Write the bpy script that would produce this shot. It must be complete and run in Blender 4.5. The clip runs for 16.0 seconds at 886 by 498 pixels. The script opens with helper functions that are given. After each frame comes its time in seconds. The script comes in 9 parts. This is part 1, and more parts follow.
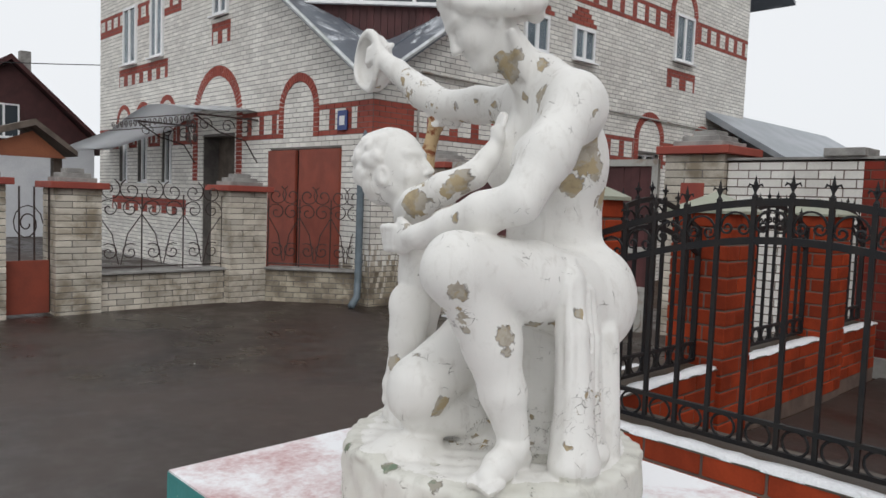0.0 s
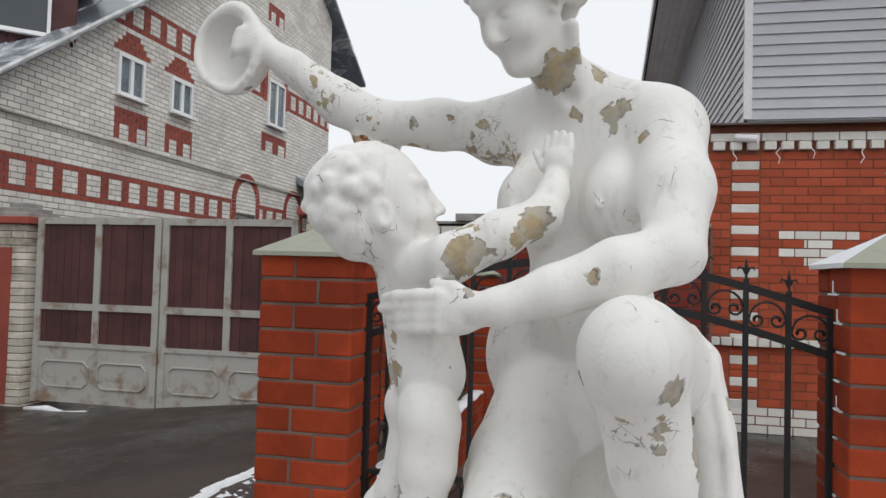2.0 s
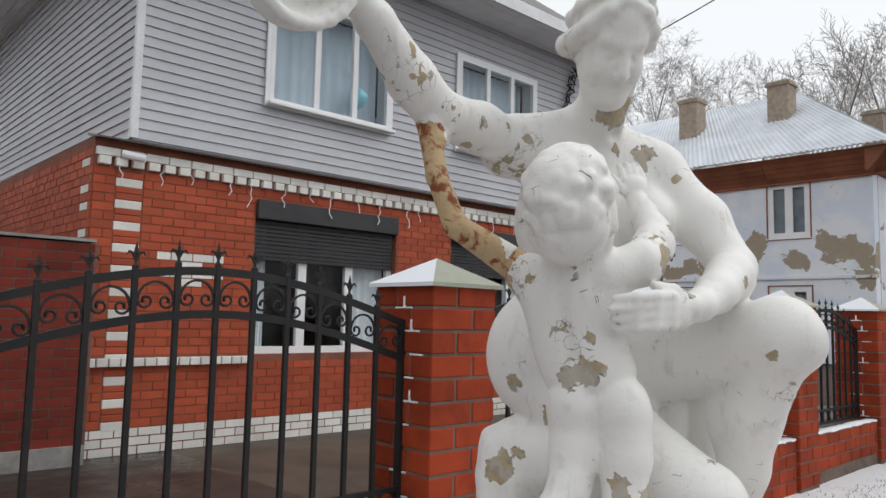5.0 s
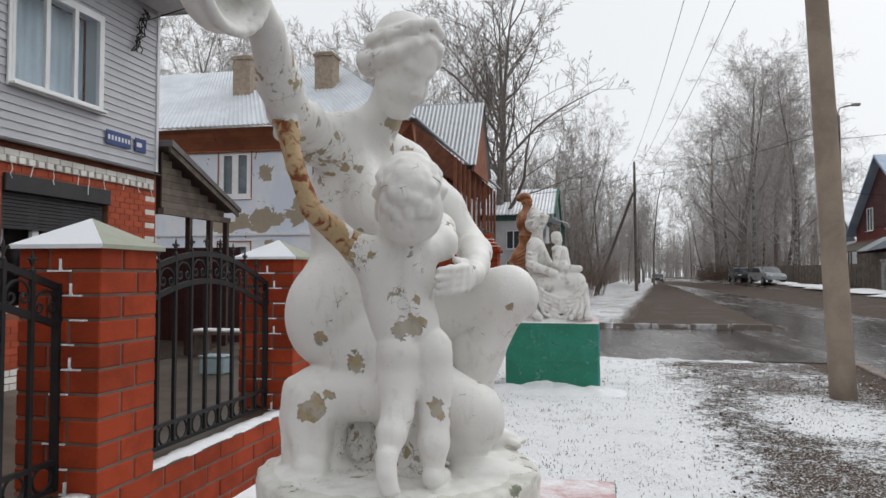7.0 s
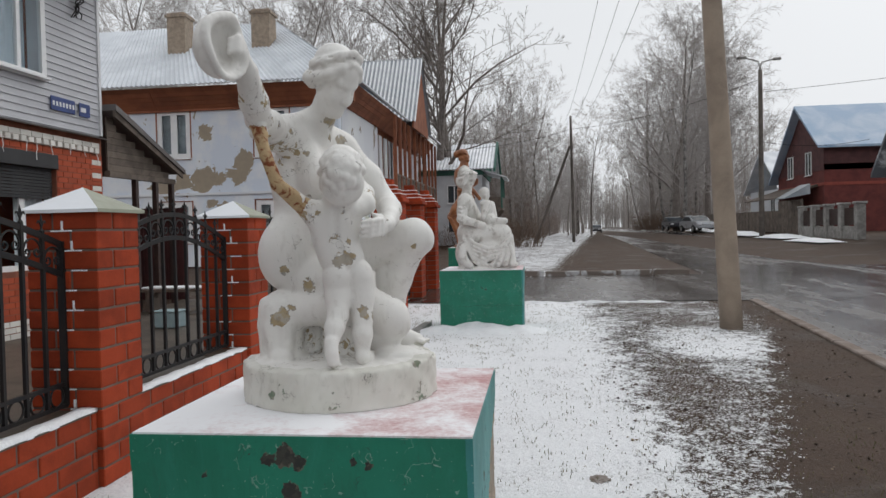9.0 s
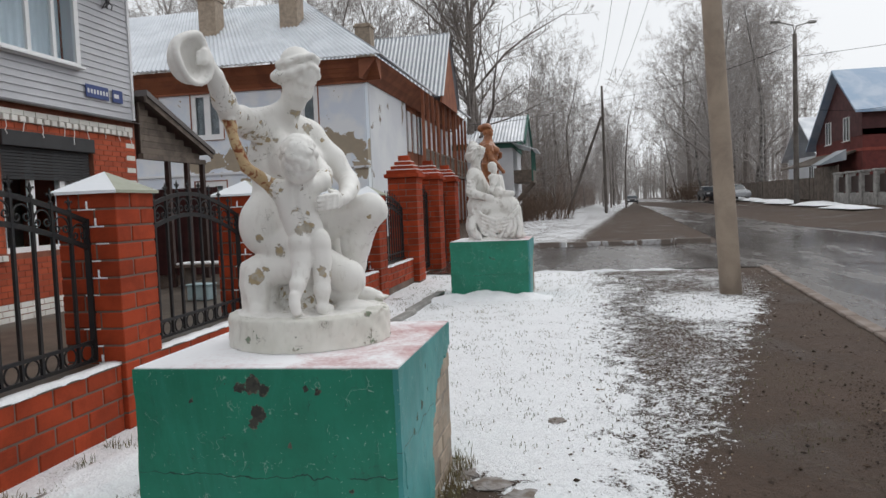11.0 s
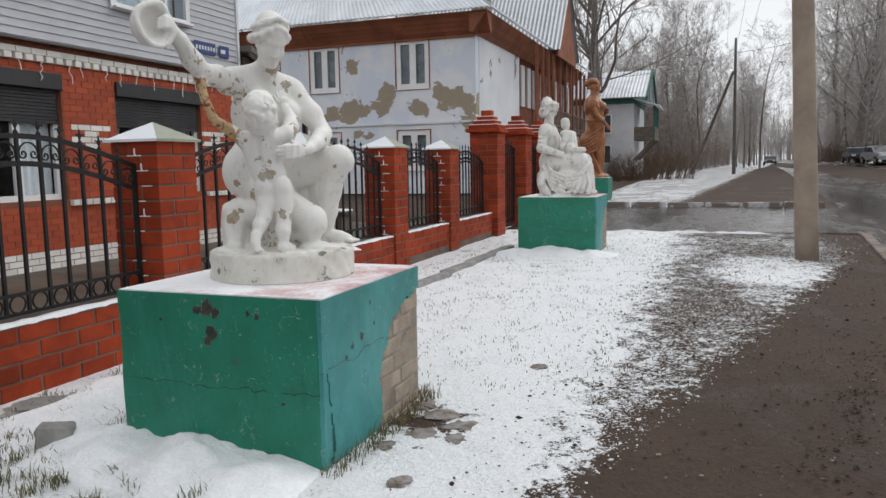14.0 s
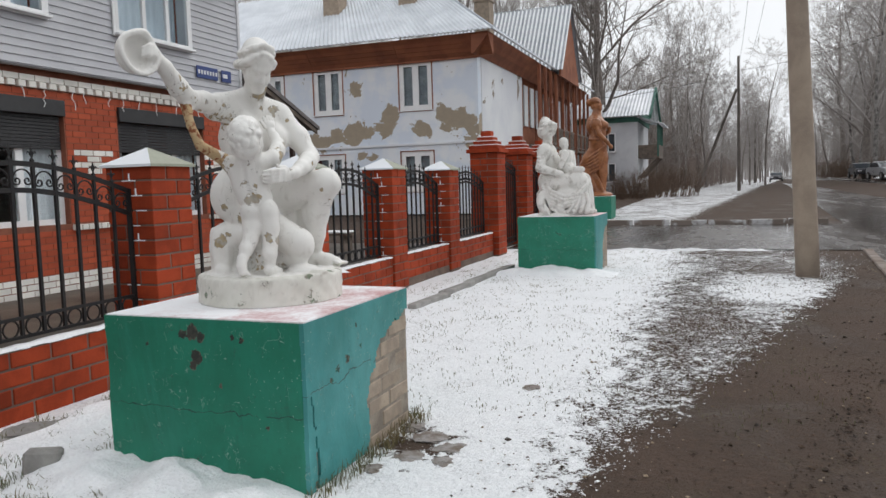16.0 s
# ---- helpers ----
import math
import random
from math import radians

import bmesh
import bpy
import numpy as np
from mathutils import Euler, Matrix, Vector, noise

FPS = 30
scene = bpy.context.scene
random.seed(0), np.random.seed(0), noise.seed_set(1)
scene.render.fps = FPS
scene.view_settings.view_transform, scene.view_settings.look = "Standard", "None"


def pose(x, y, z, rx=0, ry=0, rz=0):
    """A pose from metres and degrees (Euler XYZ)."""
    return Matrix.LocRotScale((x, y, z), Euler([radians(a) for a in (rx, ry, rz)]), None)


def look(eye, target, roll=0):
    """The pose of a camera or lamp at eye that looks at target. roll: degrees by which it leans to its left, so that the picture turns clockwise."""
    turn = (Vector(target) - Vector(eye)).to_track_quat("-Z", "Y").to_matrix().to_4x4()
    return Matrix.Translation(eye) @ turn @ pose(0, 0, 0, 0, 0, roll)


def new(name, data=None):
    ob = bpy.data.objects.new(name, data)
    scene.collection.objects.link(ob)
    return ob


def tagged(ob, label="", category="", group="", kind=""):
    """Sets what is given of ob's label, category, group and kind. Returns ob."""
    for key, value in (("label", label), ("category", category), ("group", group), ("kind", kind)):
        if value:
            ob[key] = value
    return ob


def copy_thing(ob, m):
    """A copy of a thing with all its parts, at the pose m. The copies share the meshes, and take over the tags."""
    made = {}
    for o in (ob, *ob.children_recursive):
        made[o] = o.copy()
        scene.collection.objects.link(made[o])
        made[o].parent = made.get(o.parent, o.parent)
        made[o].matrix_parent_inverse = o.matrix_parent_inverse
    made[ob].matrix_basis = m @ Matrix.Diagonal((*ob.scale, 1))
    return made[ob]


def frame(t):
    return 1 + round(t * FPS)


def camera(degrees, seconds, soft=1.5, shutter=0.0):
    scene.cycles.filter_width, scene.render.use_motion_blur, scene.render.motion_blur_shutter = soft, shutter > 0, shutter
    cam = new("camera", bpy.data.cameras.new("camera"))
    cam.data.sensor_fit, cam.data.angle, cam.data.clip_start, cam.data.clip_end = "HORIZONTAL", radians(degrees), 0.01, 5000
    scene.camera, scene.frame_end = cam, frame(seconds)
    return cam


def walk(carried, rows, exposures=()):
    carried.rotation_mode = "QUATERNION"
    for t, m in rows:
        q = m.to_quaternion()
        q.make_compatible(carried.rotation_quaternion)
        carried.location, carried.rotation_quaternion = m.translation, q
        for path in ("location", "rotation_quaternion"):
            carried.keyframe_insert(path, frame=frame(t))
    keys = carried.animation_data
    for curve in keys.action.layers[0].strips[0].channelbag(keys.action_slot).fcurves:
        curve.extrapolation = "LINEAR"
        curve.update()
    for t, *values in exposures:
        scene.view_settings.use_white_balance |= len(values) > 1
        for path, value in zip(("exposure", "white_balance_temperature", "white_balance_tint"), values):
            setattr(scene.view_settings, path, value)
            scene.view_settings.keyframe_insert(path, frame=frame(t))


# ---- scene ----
cam = camera(62.3, 16.0)
METRES, EYE, TILT, LEAN, TURN = 6.329, 1.5, 0.0, 0.0, -43.6
ROWS = [
    (0.0, 0.0, 0.0, 0.0, 0.15, -3.96, -2.12),
    (0.5, -0.0283, 0.048, -0.0005, -5.19, -3.01, -0.3),
    (1.0, -0.0617, 0.079, -0.002, -11.68, -1.18, -2.7),
    (1.5, -0.1013, 0.1048, -0.0021, -25.21, 0.3, -3.55),
    (2.0, -0.123, 0.1405, -0.0078, -33.44, 2.13, -1.57),
    (2.5, -0.1516, 0.1818, -0.0044, -43.57, 2.55, -2.18),
    (3.0, -0.1926, 0.2162, -0.0099, -58.67, 2.94, -1.37),
    (5.5, -0.2372, 0.4038, -0.0207, -102.06, 5.89, -0.82),
    (6.0, -0.2452, 0.4387, -0.0201, -116.23, 5.06, -0.6),
    (6.5, -0.2487, 0.4489, -0.0188, -118.31, 2.52, -0.97),
    (7.0, -0.2581, 0.4748, -0.0162, -124.66, 2.12, -0.08),
    (7.5, -0.2843, 0.4953, -0.0161, -126.4, 1.1, -0.38),
    (8.0, -0.323, 0.5077, -0.0174, -124.49, -0.21, 0.81),
    (8.5, -0.3566, 0.5325, -0.0203, -127.14, -0.5, 0.74),
    (9.0, -0.3899, 0.5504, -0.0201, -129.01, -1.43, 1.26),
    (11.5, -0.5232, 0.5333, -0.0276, -123.82, -3.34, 2.7),
    (12.0, -0.5406, 0.5022, -0.0317, -119.99, -3.22, 2.11),
    (12.5, -0.5604, 0.4844, -0.0281, -119.15, -3.92, 2.98),
    (13.0, -0.5864, 0.4767, -0.0311, -117.23, -2.93, 0.79),
    (13.5, -0.6028, 0.467, -0.0323, -118.77, -6.37, 0.22),
    (14.0, -0.6123, 0.4589, -0.0303, -116.22, -6.54, 1.0),
    (14.5, -0.6208, 0.4506, -0.0292, -115.73, -5.97, 1.2),
    (15.0, -0.6234, 0.447, -0.0287, -115.81, -5.26, 1.72),
    (15.5, -0.6238, 0.4461, -0.0291, -115.79, -5.04, 1.84),
    (16.0, -0.6215, 0.4436, -0.0291, -115.72, -4.97, 1.66),
]
# the clip's camera opens and closes its aperture a little on the way
EXPOSURES = [(0.0, 0.05), (2.0, 0.10), (2.7, 0.10), (5.5, 0.16), (6.2, 0.03), (7.0, 0.0), (8.5, -0.10), (9.0, -0.12), (11.5, 0.03), (13.5, 0.05), (14.5, 0.10), (16.0, 0.12)]
walk(cam, [(t, pose(0, 0, EYE, TILT, LEAN, TURN) @ pose(METRES * x, METRES * y, METRES * z, 90 + pitch, roll, yaw)) for t, x, y, z, yaw, pitch, roll in ROWS], exposures=EXPOSURES)

# ---- light: an overcast winter sky, soft sun behind cloud ----
world = bpy.data.worlds.new("overcast")
scene.world = world
world.use_nodes = True
wn, wl = world.node_tree.nodes, world.node_tree.links
wn.clear()
sky = wn.new("ShaderNodeTexSky")
sky.sky_type, sky.sun_disc, sky.sun_elevation, sky.sun_rotation = "NISHITA", False, radians(38), radians(215)
sky.air_density, sky.dust_density, sky.ozone_density = 1.0, 6.0, 1.0
grey = wn.new("ShaderNodeHueSaturation")
grey.inputs["Saturation"].default_value = 0.12
cloud = wn.new("ShaderNodeMix")
cloud.data_type = "RGBA"
cloud.inputs[0].default_value = 0.93
cloud.inputs[7].default_value = (8.65, 8.9, 9.22, 1)
bg = wn.new("ShaderNodeBackground")
bg.inputs[1].default_value = 0.1
wo = wn.new("ShaderNodeOutputWorld")
wl.new(sky.outputs[0], grey.inputs["Color"])
wl.new(grey.outputs[0], cloud.inputs[6])
wl.new(cloud.outputs[2], bg.inputs[0])
wl.new(bg.outputs[0], wo.inputs[0])
sun = new("sun", bpy.data.lights.new("sun", "SUN"))
sun.data.energy, sun.data.angle, sun.data.color = 0.7, radians(40), (1.0, 0.985, 0.965)
sun.matrix_world = look((0, 0, 0), (0.45, 0.55, -0.75))
scene.view_settings.exposure = 0.0


# ---- materials ----
def mat(name):
    m = bpy.data.materials.new(name)
    m.use_nodes = True
    return m, m.node_tree.nodes, m.node_tree.links, m.node_tree.nodes["Principled BSDF"]


def c4(c):
    return (c[0], c[1], c[2], 1)


def mixc(nt, ln, fac, a, b):
    n = nt.new("ShaderNodeMix")
    n.data_type = "RGBA"
    for sock, v in ((0, fac), (6, a), (7, b)):
        if hasattr(v, "links"):
            ln.new(v, n.inputs[sock])
        else:
            n.inputs[sock].default_value = v if sock == 0 else c4(v)
    return n.outputs[2]


def ramp(nt, ln, src, lo, hi):
    n = nt.new("ShaderNodeMapRange")
    n.interpolation_type = "SMOOTHSTEP"
    n.inputs[1].default_value, n.inputs[2].default_value = lo, hi
    ln.new(src, n.inputs[0])
    return n.outputs[0]


def calc(nt, ln, op, a, b=0.0, clamp=False):
    n = nt.new("ShaderNodeMath")
    n.operation, n.use_clamp = op, clamp
    for i, v in enumerate((a, b)):
        if hasattr(v, "links"):
            ln.new(v, n.inputs[i])
        else:
            n.inputs[i].default_value = v
    return n.outputs[0]


def noisy(nt, ln, scale, detail=4.0, rough=0.55, vec=None, warp=0.0):
    n = nt.new("ShaderNodeTexNoise")
    n.inputs["Scale"].default_value, n.inputs["Detail"].default_value = scale, detail
    n.inputs["Roughness"].default_value, n.inputs["Distortion"].default_value = rough, warp
    if vec is not None:
        ln.new(vec, n.inputs["Vector"])
    return n.outputs[0]


def where(nt):
    return nt.new("ShaderNodeNewGeometry").outputs["Position"]


def bumped(nt, ln, b, height, strength=0.3, dist=0.01):
    n = nt.new("ShaderNodeBump")
    n.inputs["Strength"].default_value, n.inputs["Distance"].default_value = strength, dist
    ln.new(height, n.inputs["Height"])
    ln.new(n.outputs[0], b.inputs["Normal"])


def surface(name, a, b, scale=6.0, fine=60.0, rough=0.7, metal=0.0, bump=0.2, dist=0.004, vary=0.0, lo=0.35, hi=0.65):
    """A plain worn surface: two colours in broad stains, fine grain, relief, and a shift of tone from piece to piece."""
    m, nt, ln, p = mat(name)
    pos = where(nt)
    big, small = noisy(nt, ln, scale, 6, 0.6, pos, 0.4), noisy(nt, ln, fine, 3, 0.6, pos)
    col = mixc(nt, ln, ramp(nt, ln, big, lo, hi), a, b)
    tone = calc(nt, ln, "ADD", calc(nt, ln, "MULTIPLY", small, 0.3), 0.85)
    if vary:
        rnd = calc(nt, ln, "FRACT", calc(nt, ln, "ADD", nt.new("ShaderNodeObjectInfo").outputs["Random"], nt.new("ShaderNodeNewGeometry").outputs["Random Per Island"]))
        tone = calc(nt, ln, "MULTIPLY", tone, calc(nt, ln, "ADD", calc(nt, ln, "MULTIPLY", rnd, vary), 1 - vary / 2))
    mul = nt.new("ShaderNodeVectorMath")
    mul.operation = "SCALE"
    ln.new(col, mul.inputs[0])
    ln.new(tone, mul.inputs[3])
    ln.new(mul.outputs[0], p.inputs["Base Color"])
    ln.new(calc(nt, ln, "ADD", calc(nt, ln, "MULTIPLY", big, 0.25), rough - 0.12, True), p.inputs["Roughness"])
    p.inputs["Metallic"].default_value = metal
    bumped(nt, ln, p, small, bump, dist)
    return m


M = {}
M["red_brick"] = surface("red brick", (0.335, 0.047, 0.0145), (0.225, 0.033, 0.0115), 3, 90, 0.8, vary=0.35)
M["red_brick"].node_tree.nodes["Principled BSDF"].inputs["Specular IOR Level"].default_value = 0.2
M["house_brick"] = surface("orange red brick", (0.43, 0.076, 0.026), (0.37, 0.063, 0.023), 2, 90, 0.75, vary=0.3)
M["wall_brick"] = surface("dark red brick", (0.21, 0.033, 0.021), (0.145, 0.026, 0.018), 2, 90, 0.8, vary=0.3)
M["wall_brick"].node_tree.nodes["Principled BSDF"].inputs["Specular IOR Level"].default_value = 0.2
M["white_brick"] = surface("white silicate brick", (0.80, 0.78, 0.73), (0.68, 0.655, 0.61), 1.2, 60, 0.85, vary=0.22)
M["weathered_brick"] = surface("soiled white silicate brick", (0.60, 0.55, 0.47), (0.27, 0.225, 0.165), 1.9, 60, 0.9, vary=0.4, lo=0.38, hi=0.66)
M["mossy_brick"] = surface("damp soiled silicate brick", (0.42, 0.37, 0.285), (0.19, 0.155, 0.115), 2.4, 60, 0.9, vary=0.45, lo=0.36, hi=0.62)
M["red_paint_brick"] = surface("brick painted oxide red", (0.33, 0.07, 0.045), (0.27, 0.055, 0.04), 2, 60, 0.75, vary=0.2)
M["mortar_red"] = surface("grey mortar", (0.17, 0.12, 0.095), (0.115, 0.08, 0.065), 4, 120, 0.9)
M["mortar_house"] = surface("reddish mortar", (0.27, 0.095, 0.055), (0.20, 0.07, 0.042), 4, 120, 0.9)
M["mortar"] = surface("dark mortar", (0.20, 0.185, 0.17), (0.13, 0.12, 0.112), 3, 120, 0.9)
M["iron"] = surface("black painted iron", (0.012, 0.012, 0.014), (0.02, 0.017, 0.016), 9, 200, 0.55, bump=0.1)
M["iron"].node_tree.nodes["Principled BSDF"].inputs["Specular IOR Level"].default_value = 0.3
M["iron_brown"] = surface("brown painted iron", (0.05, 0.03, 0.025), (0.035, 0.02, 0.018), 9, 200, 0.5)
M["snow"] = surface("snow", (0.93, 0.94, 0.955), (0.86, 0.87, 0.89), 7, 60, 0.75, bump=0.9, dist=0.016)
M["zinc"] = surface("zinc sheet with thin snow", (0.62, 0.64, 0.66), (0.42, 0.45, 0.43), 3, 60, 0.5, bump=0.1)
M["pvc"] = surface("white plastic window frame", (0.86, 0.86, 0.86), (0.80, 0.81, 0.82), 3, 100, 0.35, bump=0.03)
M["siding"] = surface("grey lilac vinyl siding", (0.52, 0.525, 0.555), (0.47, 0.475, 0.505), 1, 60, 0.5, bump=0.05, vary=0.06)
M["soffit"] = surface("dark soffit", (0.22, 0.19, 0.185), (0.17, 0.15, 0.145), 2, 60, 0.6)
M["roof_metal"] = surface("corrugated metal with snow in its valleys", (0.80, 0.82, 0.85), (0.60, 0.63, 0.67), 0.8, 30, 0.45, bump=0.1)
M["roof_grey"] = surface("corrugated grey metal roof", (0.24, 0.265, 0.29), (0.36, 0.38, 0.41), 0.8, 30, 0.45, bump=0.1)
def wet_roof():
    """Wet seamed sheet: blue-grey, bright where slush has slid down it."""
    m, nt, ln, p = mat("wet sheet roof with sliding slush")
    pos = where(nt)
    slush, fine = noisy(nt, ln, 0.9, 6, 0.65, pos, 0.9), noisy(nt, ln, 22, 4, 0.7, pos, 0.4)
    lie = ramp(nt, ln, calc(nt, ln, "ADD", slush, calc(nt, ln, "MULTIPLY", fine, 0.22)), 0.62, 0.76)
    col = mixc(nt, ln, fine, (0.11, 0.125, 0.15), (0.19, 0.21, 0.24))
    ln.new(mixc(nt, ln, lie, col, (0.74, 0.77, 0.81)), p.inputs["Base Color"])
    ln.new(calc(nt, ln, "ADD", calc(nt, ln, "MULTIPLY", lie, 0.4), 0.28), p.inputs["Roughness"])
    bumped(nt, ln, p, calc(nt, ln, "ADD", lie, fine), 0.3, 0.01)
    return m


M["dark_roof"] = wet_roof()
M["blue_roof"] = surface("light blue sheet roof", (0.24, 0.35, 0.50), (0.42, 0.5, 0.6), 0.5, 30, 0.5)
M["brown_wood"] = surface("brown-red painted boards", (0.29, 0.10, 0.046), (0.21, 0.07, 0.036), 1.4, 40, 0.75, vary=0.35)
M["grey_wood"] = surface("weathered grey-brown timber", (0.17, 0.135, 0.11), (0.10, 0.08, 0.065), 3, 50, 0.85, vary=0.3)
M["maroon_wood"] = surface("dark maroon boards", (0.085, 0.026, 0.026), (0.06, 0.02, 0.02), 2, 50, 0.7, vary=0.35)
M["gate_paint"] = surface("grey gate paint with rust", (0.40, 0.39, 0.36), (0.24, 0.17, 0.12), 3.5, 60, 0.6, lo=0.48, hi=0.70)
M["door_red"] = surface("rust red steel door", (0.29, 0.062, 0.035), (0.22, 0.05, 0.03), 2, 60, 0.55)
M["concrete"] = surface("grey concrete", (0.34, 0.33, 0.31), (0.22, 0.21, 0.20), 4, 70, 0.9, bump=0.5)
M["pole"] = surface("beige concrete pole", (0.36, 0.29, 0.225), (0.27, 0.215, 0.17), 2, 60, 0.85, bump=0.4)
# pole colour raised to imitate haze; the timber itself is darker
M["old_wood_pole"] = surface("wooden pole paled for haze", (0.15, 0.128, 0.112), (0.09, 0.077, 0.068), 2, 60, 0.85)
# bark lightened somewhat, as haze would pale the distant trunks
M["bark"] = surface("grey-brown bark", (0.25, 0.22, 0.20), (0.16, 0.135, 0.12), 5, 40, 0.9)
M["birch"] = surface("birch bark", (0.34, 0.32, 0.30), (0.09, 0.08, 0.075), 3, 40, 0.85)
# twigs far paler than wood: the haze over distant trees is in this colour
M["twig"] = surface("bare twigs paled for haze", (0.42, 0.385, 0.365), (0.35, 0.32, 0.30), 2, 20, 0.9)
M["bush"] = surface("bare brown shrub", (0.15, 0.095, 0.065), (0.10, 0.07, 0.05), 2, 20, 0.9)
M["brush"] = surface("grey-brown brushwood", (0.27, 0.215, 0.185), (0.20, 0.16, 0.14), 2, 20, 0.9)
M["grass"] = surface("dry winter grass", (0.19, 0.15, 0.075), (0.10, 0.11, 0.05), 3, 60, 0.9)
M["plaster_white"] = surface("white plaster", (0.66, 0.67, 0.69), (0.56, 0.57, 0.60), 0.8, 20, 0.9)
M["black"] = surface("black rubber, unlit rooms and gaps", (0.012, 0.012, 0.012), (0.02, 0.02, 0.02), 5, 60, 0.6)
M["shutter"] = surface("black roller shutter", (0.018, 0.018, 0.02), (0.03, 0.03, 0.032), 3, 60, 0.45)
M["green_paint"] = surface("green painted boards", (0.05, 0.16, 0.12), (0.04, 0.11, 0.09), 2, 40, 0.7)
M["blue_sign"] = surface("blue enamel", (0.02, 0.05, 0.22), (0.02, 0.045, 0.18), 2, 30, 0.35, bump=0.0)
M["sign_white"] = surface("white enamel", (0.75, 0.76, 0.78), (0.7, 0.7, 0.72), 2, 30, 0.4, bump=0.0)
M["pipe_blue"] = surface("grey-blue drainpipe", (0.15, 0.19, 0.22), (0.11, 0.14, 0.16), 3, 50, 0.5)
M["curtain"] = surface("pale curtain", (0.70, 0.77, 0.83), (0.58, 0.65, 0.71), 1.2, 30, 0.9)
# dark grey of the unlit rooms, put on sheets behind the panes
M["dark_backing"] = surface("plain grey sheet behind the pane", (0.20, 0.23, 0.26), (0.10, 0.12, 0.14), 1.6, 30, 0.9)
M["lace_white"] = surface("white curtain", (0.80, 0.81, 0.82), (0.72, 0.73, 0.75), 1.2, 30, 0.9)
M["balloon"] = surface("pale blue rubber", (0.30, 0.62, 0.72), (0.28, 0.58, 0.68), 2, 30, 0.3, bump=0.0)
M["soffit_pale"] = surface("pale grey boarded soffit", (0.82, 0.83, 0.85), (0.74, 0.75, 0.77), 2, 60, 0.6)
M["dark_sheet"] = surface("dark grey-brown sheet roof", (0.10, 0.088, 0.085), (0.15, 0.135, 0.13), 1.5, 40, 0.5)
M["car_silver"] = surface("silver car paint", (0.42, 0.43, 0.45), (0.38, 0.39, 0.41), 2, 30, 0.3, metal=0.4, bump=0.0)
M["car_dark"] = surface("dark car paint", (0.03, 0.032, 0.04), (0.04, 0.04, 0.045), 2, 30, 0.3, bump=0.0)
M["box_blue"] = surface("pale blue plastic", (0.34, 0.46, 0.48), (0.28, 0.38, 0.41), 3, 40, 0.5)
M["wet_paving"] = surface("wet dark paving", (0.100, 0.078, 0.057), (0.058, 0.045, 0.033), 1.1, 60, 0.5, bump=0.4)
M["bronze_paint"] = surface("worn bronze-brown paint", (0.36, 0.145, 0.06), (0.22, 0.08, 0.032), 4, 60, 0.36, vary=0.0)
M["statue_far"] = surface("white painted plaster, dirty", (0.74, 0.725, 0.69), (0.42, 0.39, 0.35), 9, 50, 0.7, lo=0.50, hi=0.72, bump=0.5)

m, nt, ln, p = mat("window glass")
p.inputs["Base Color"].default_value = (0.05, 0.06, 0.07, 1)
p.inputs["Roughness"].default_value = 0.06
p.inputs["Specular IOR Level"].default_value = 0.6
p.inputs["Transmission Weight"].default_value = 0.0
M["glass_dark"] = m
m, nt, ln, p = mat("clear pane")
p.inputs["Base Color"].default_value = (0.9, 0.95, 0.97, 1)
p.inputs["Roughness"].default_value = 0.03
p.inputs["Transmission Weight"].default_value = 1.0
p.inputs["IOR"].default_value = 1.2
M["glass"] = m

m, nt, ln, p = mat("milky polycarbonate")
p.inputs["Base Color"].default_value = (0.82, 0.84, 0.86, 1)
p.inputs["Roughness"].default_value = 0.45
p.inputs["Transmission Weight"].default_value = 0.15
M["polycarbonate"] = m


def asphalt_material(name="wet asphalt", gloss=0.0, pull=(1.0, 0.8, 1.0), dark=(0.050, 0.034, 0.027), deep=(0.022, 0.0165, 0.0145), wetness=0.36):
    m, nt, ln, p = mat(name)
    pos = where(nt)
    along = nt.new("ShaderNodeVectorMath")
    along.operation = "MULTIPLY"
    along.inputs[1].default_value = pull
    ln.new(pos, along.inputs[0])
    big, mid, fine = noisy(nt, ln, 0.35, 5, 0.6, along.outputs[0], 0.6), noisy(nt, ln, 2.3, 5, 0.6, along.outputs[0]), noisy(nt, ln, 140, 3, 0.6, pos)
    col = mixc(nt, ln, ramp(nt, ln, big, 0.35, 0.65), dark, deep)
    col = mixc(nt, ln, calc(nt, ln, "MULTIPLY", ramp(nt, ln, fine, 0.6, 0.8), 0.3), col, (0.08, 0.064, 0.055))
    ln.new(col, p.inputs["Base Color"])
    wet = ramp(nt, ln, calc(nt, ln, "ADD", big, calc(nt, ln, "MULTIPLY", mid, 0.5)), 0.60, 0.90)
    ln.new(calc(nt, ln, "SUBTRACT", 0.60 - gloss, calc(nt, ln, "MULTIPLY", wet, wetness)), p.inputs["Roughness"])
    bumped(nt, ln, p, calc(nt, ln, "ADD", fine, mid), 0.25, 0.006)
    return m


M["asphalt"] = asphalt_material()
M["road"] = asphalt_material("rain-wet road asphalt", 0.28, (1.6, 0.4, 1.0), (0.066, 0.054, 0.047), (0.040, 0.033, 0.030), 0.25)


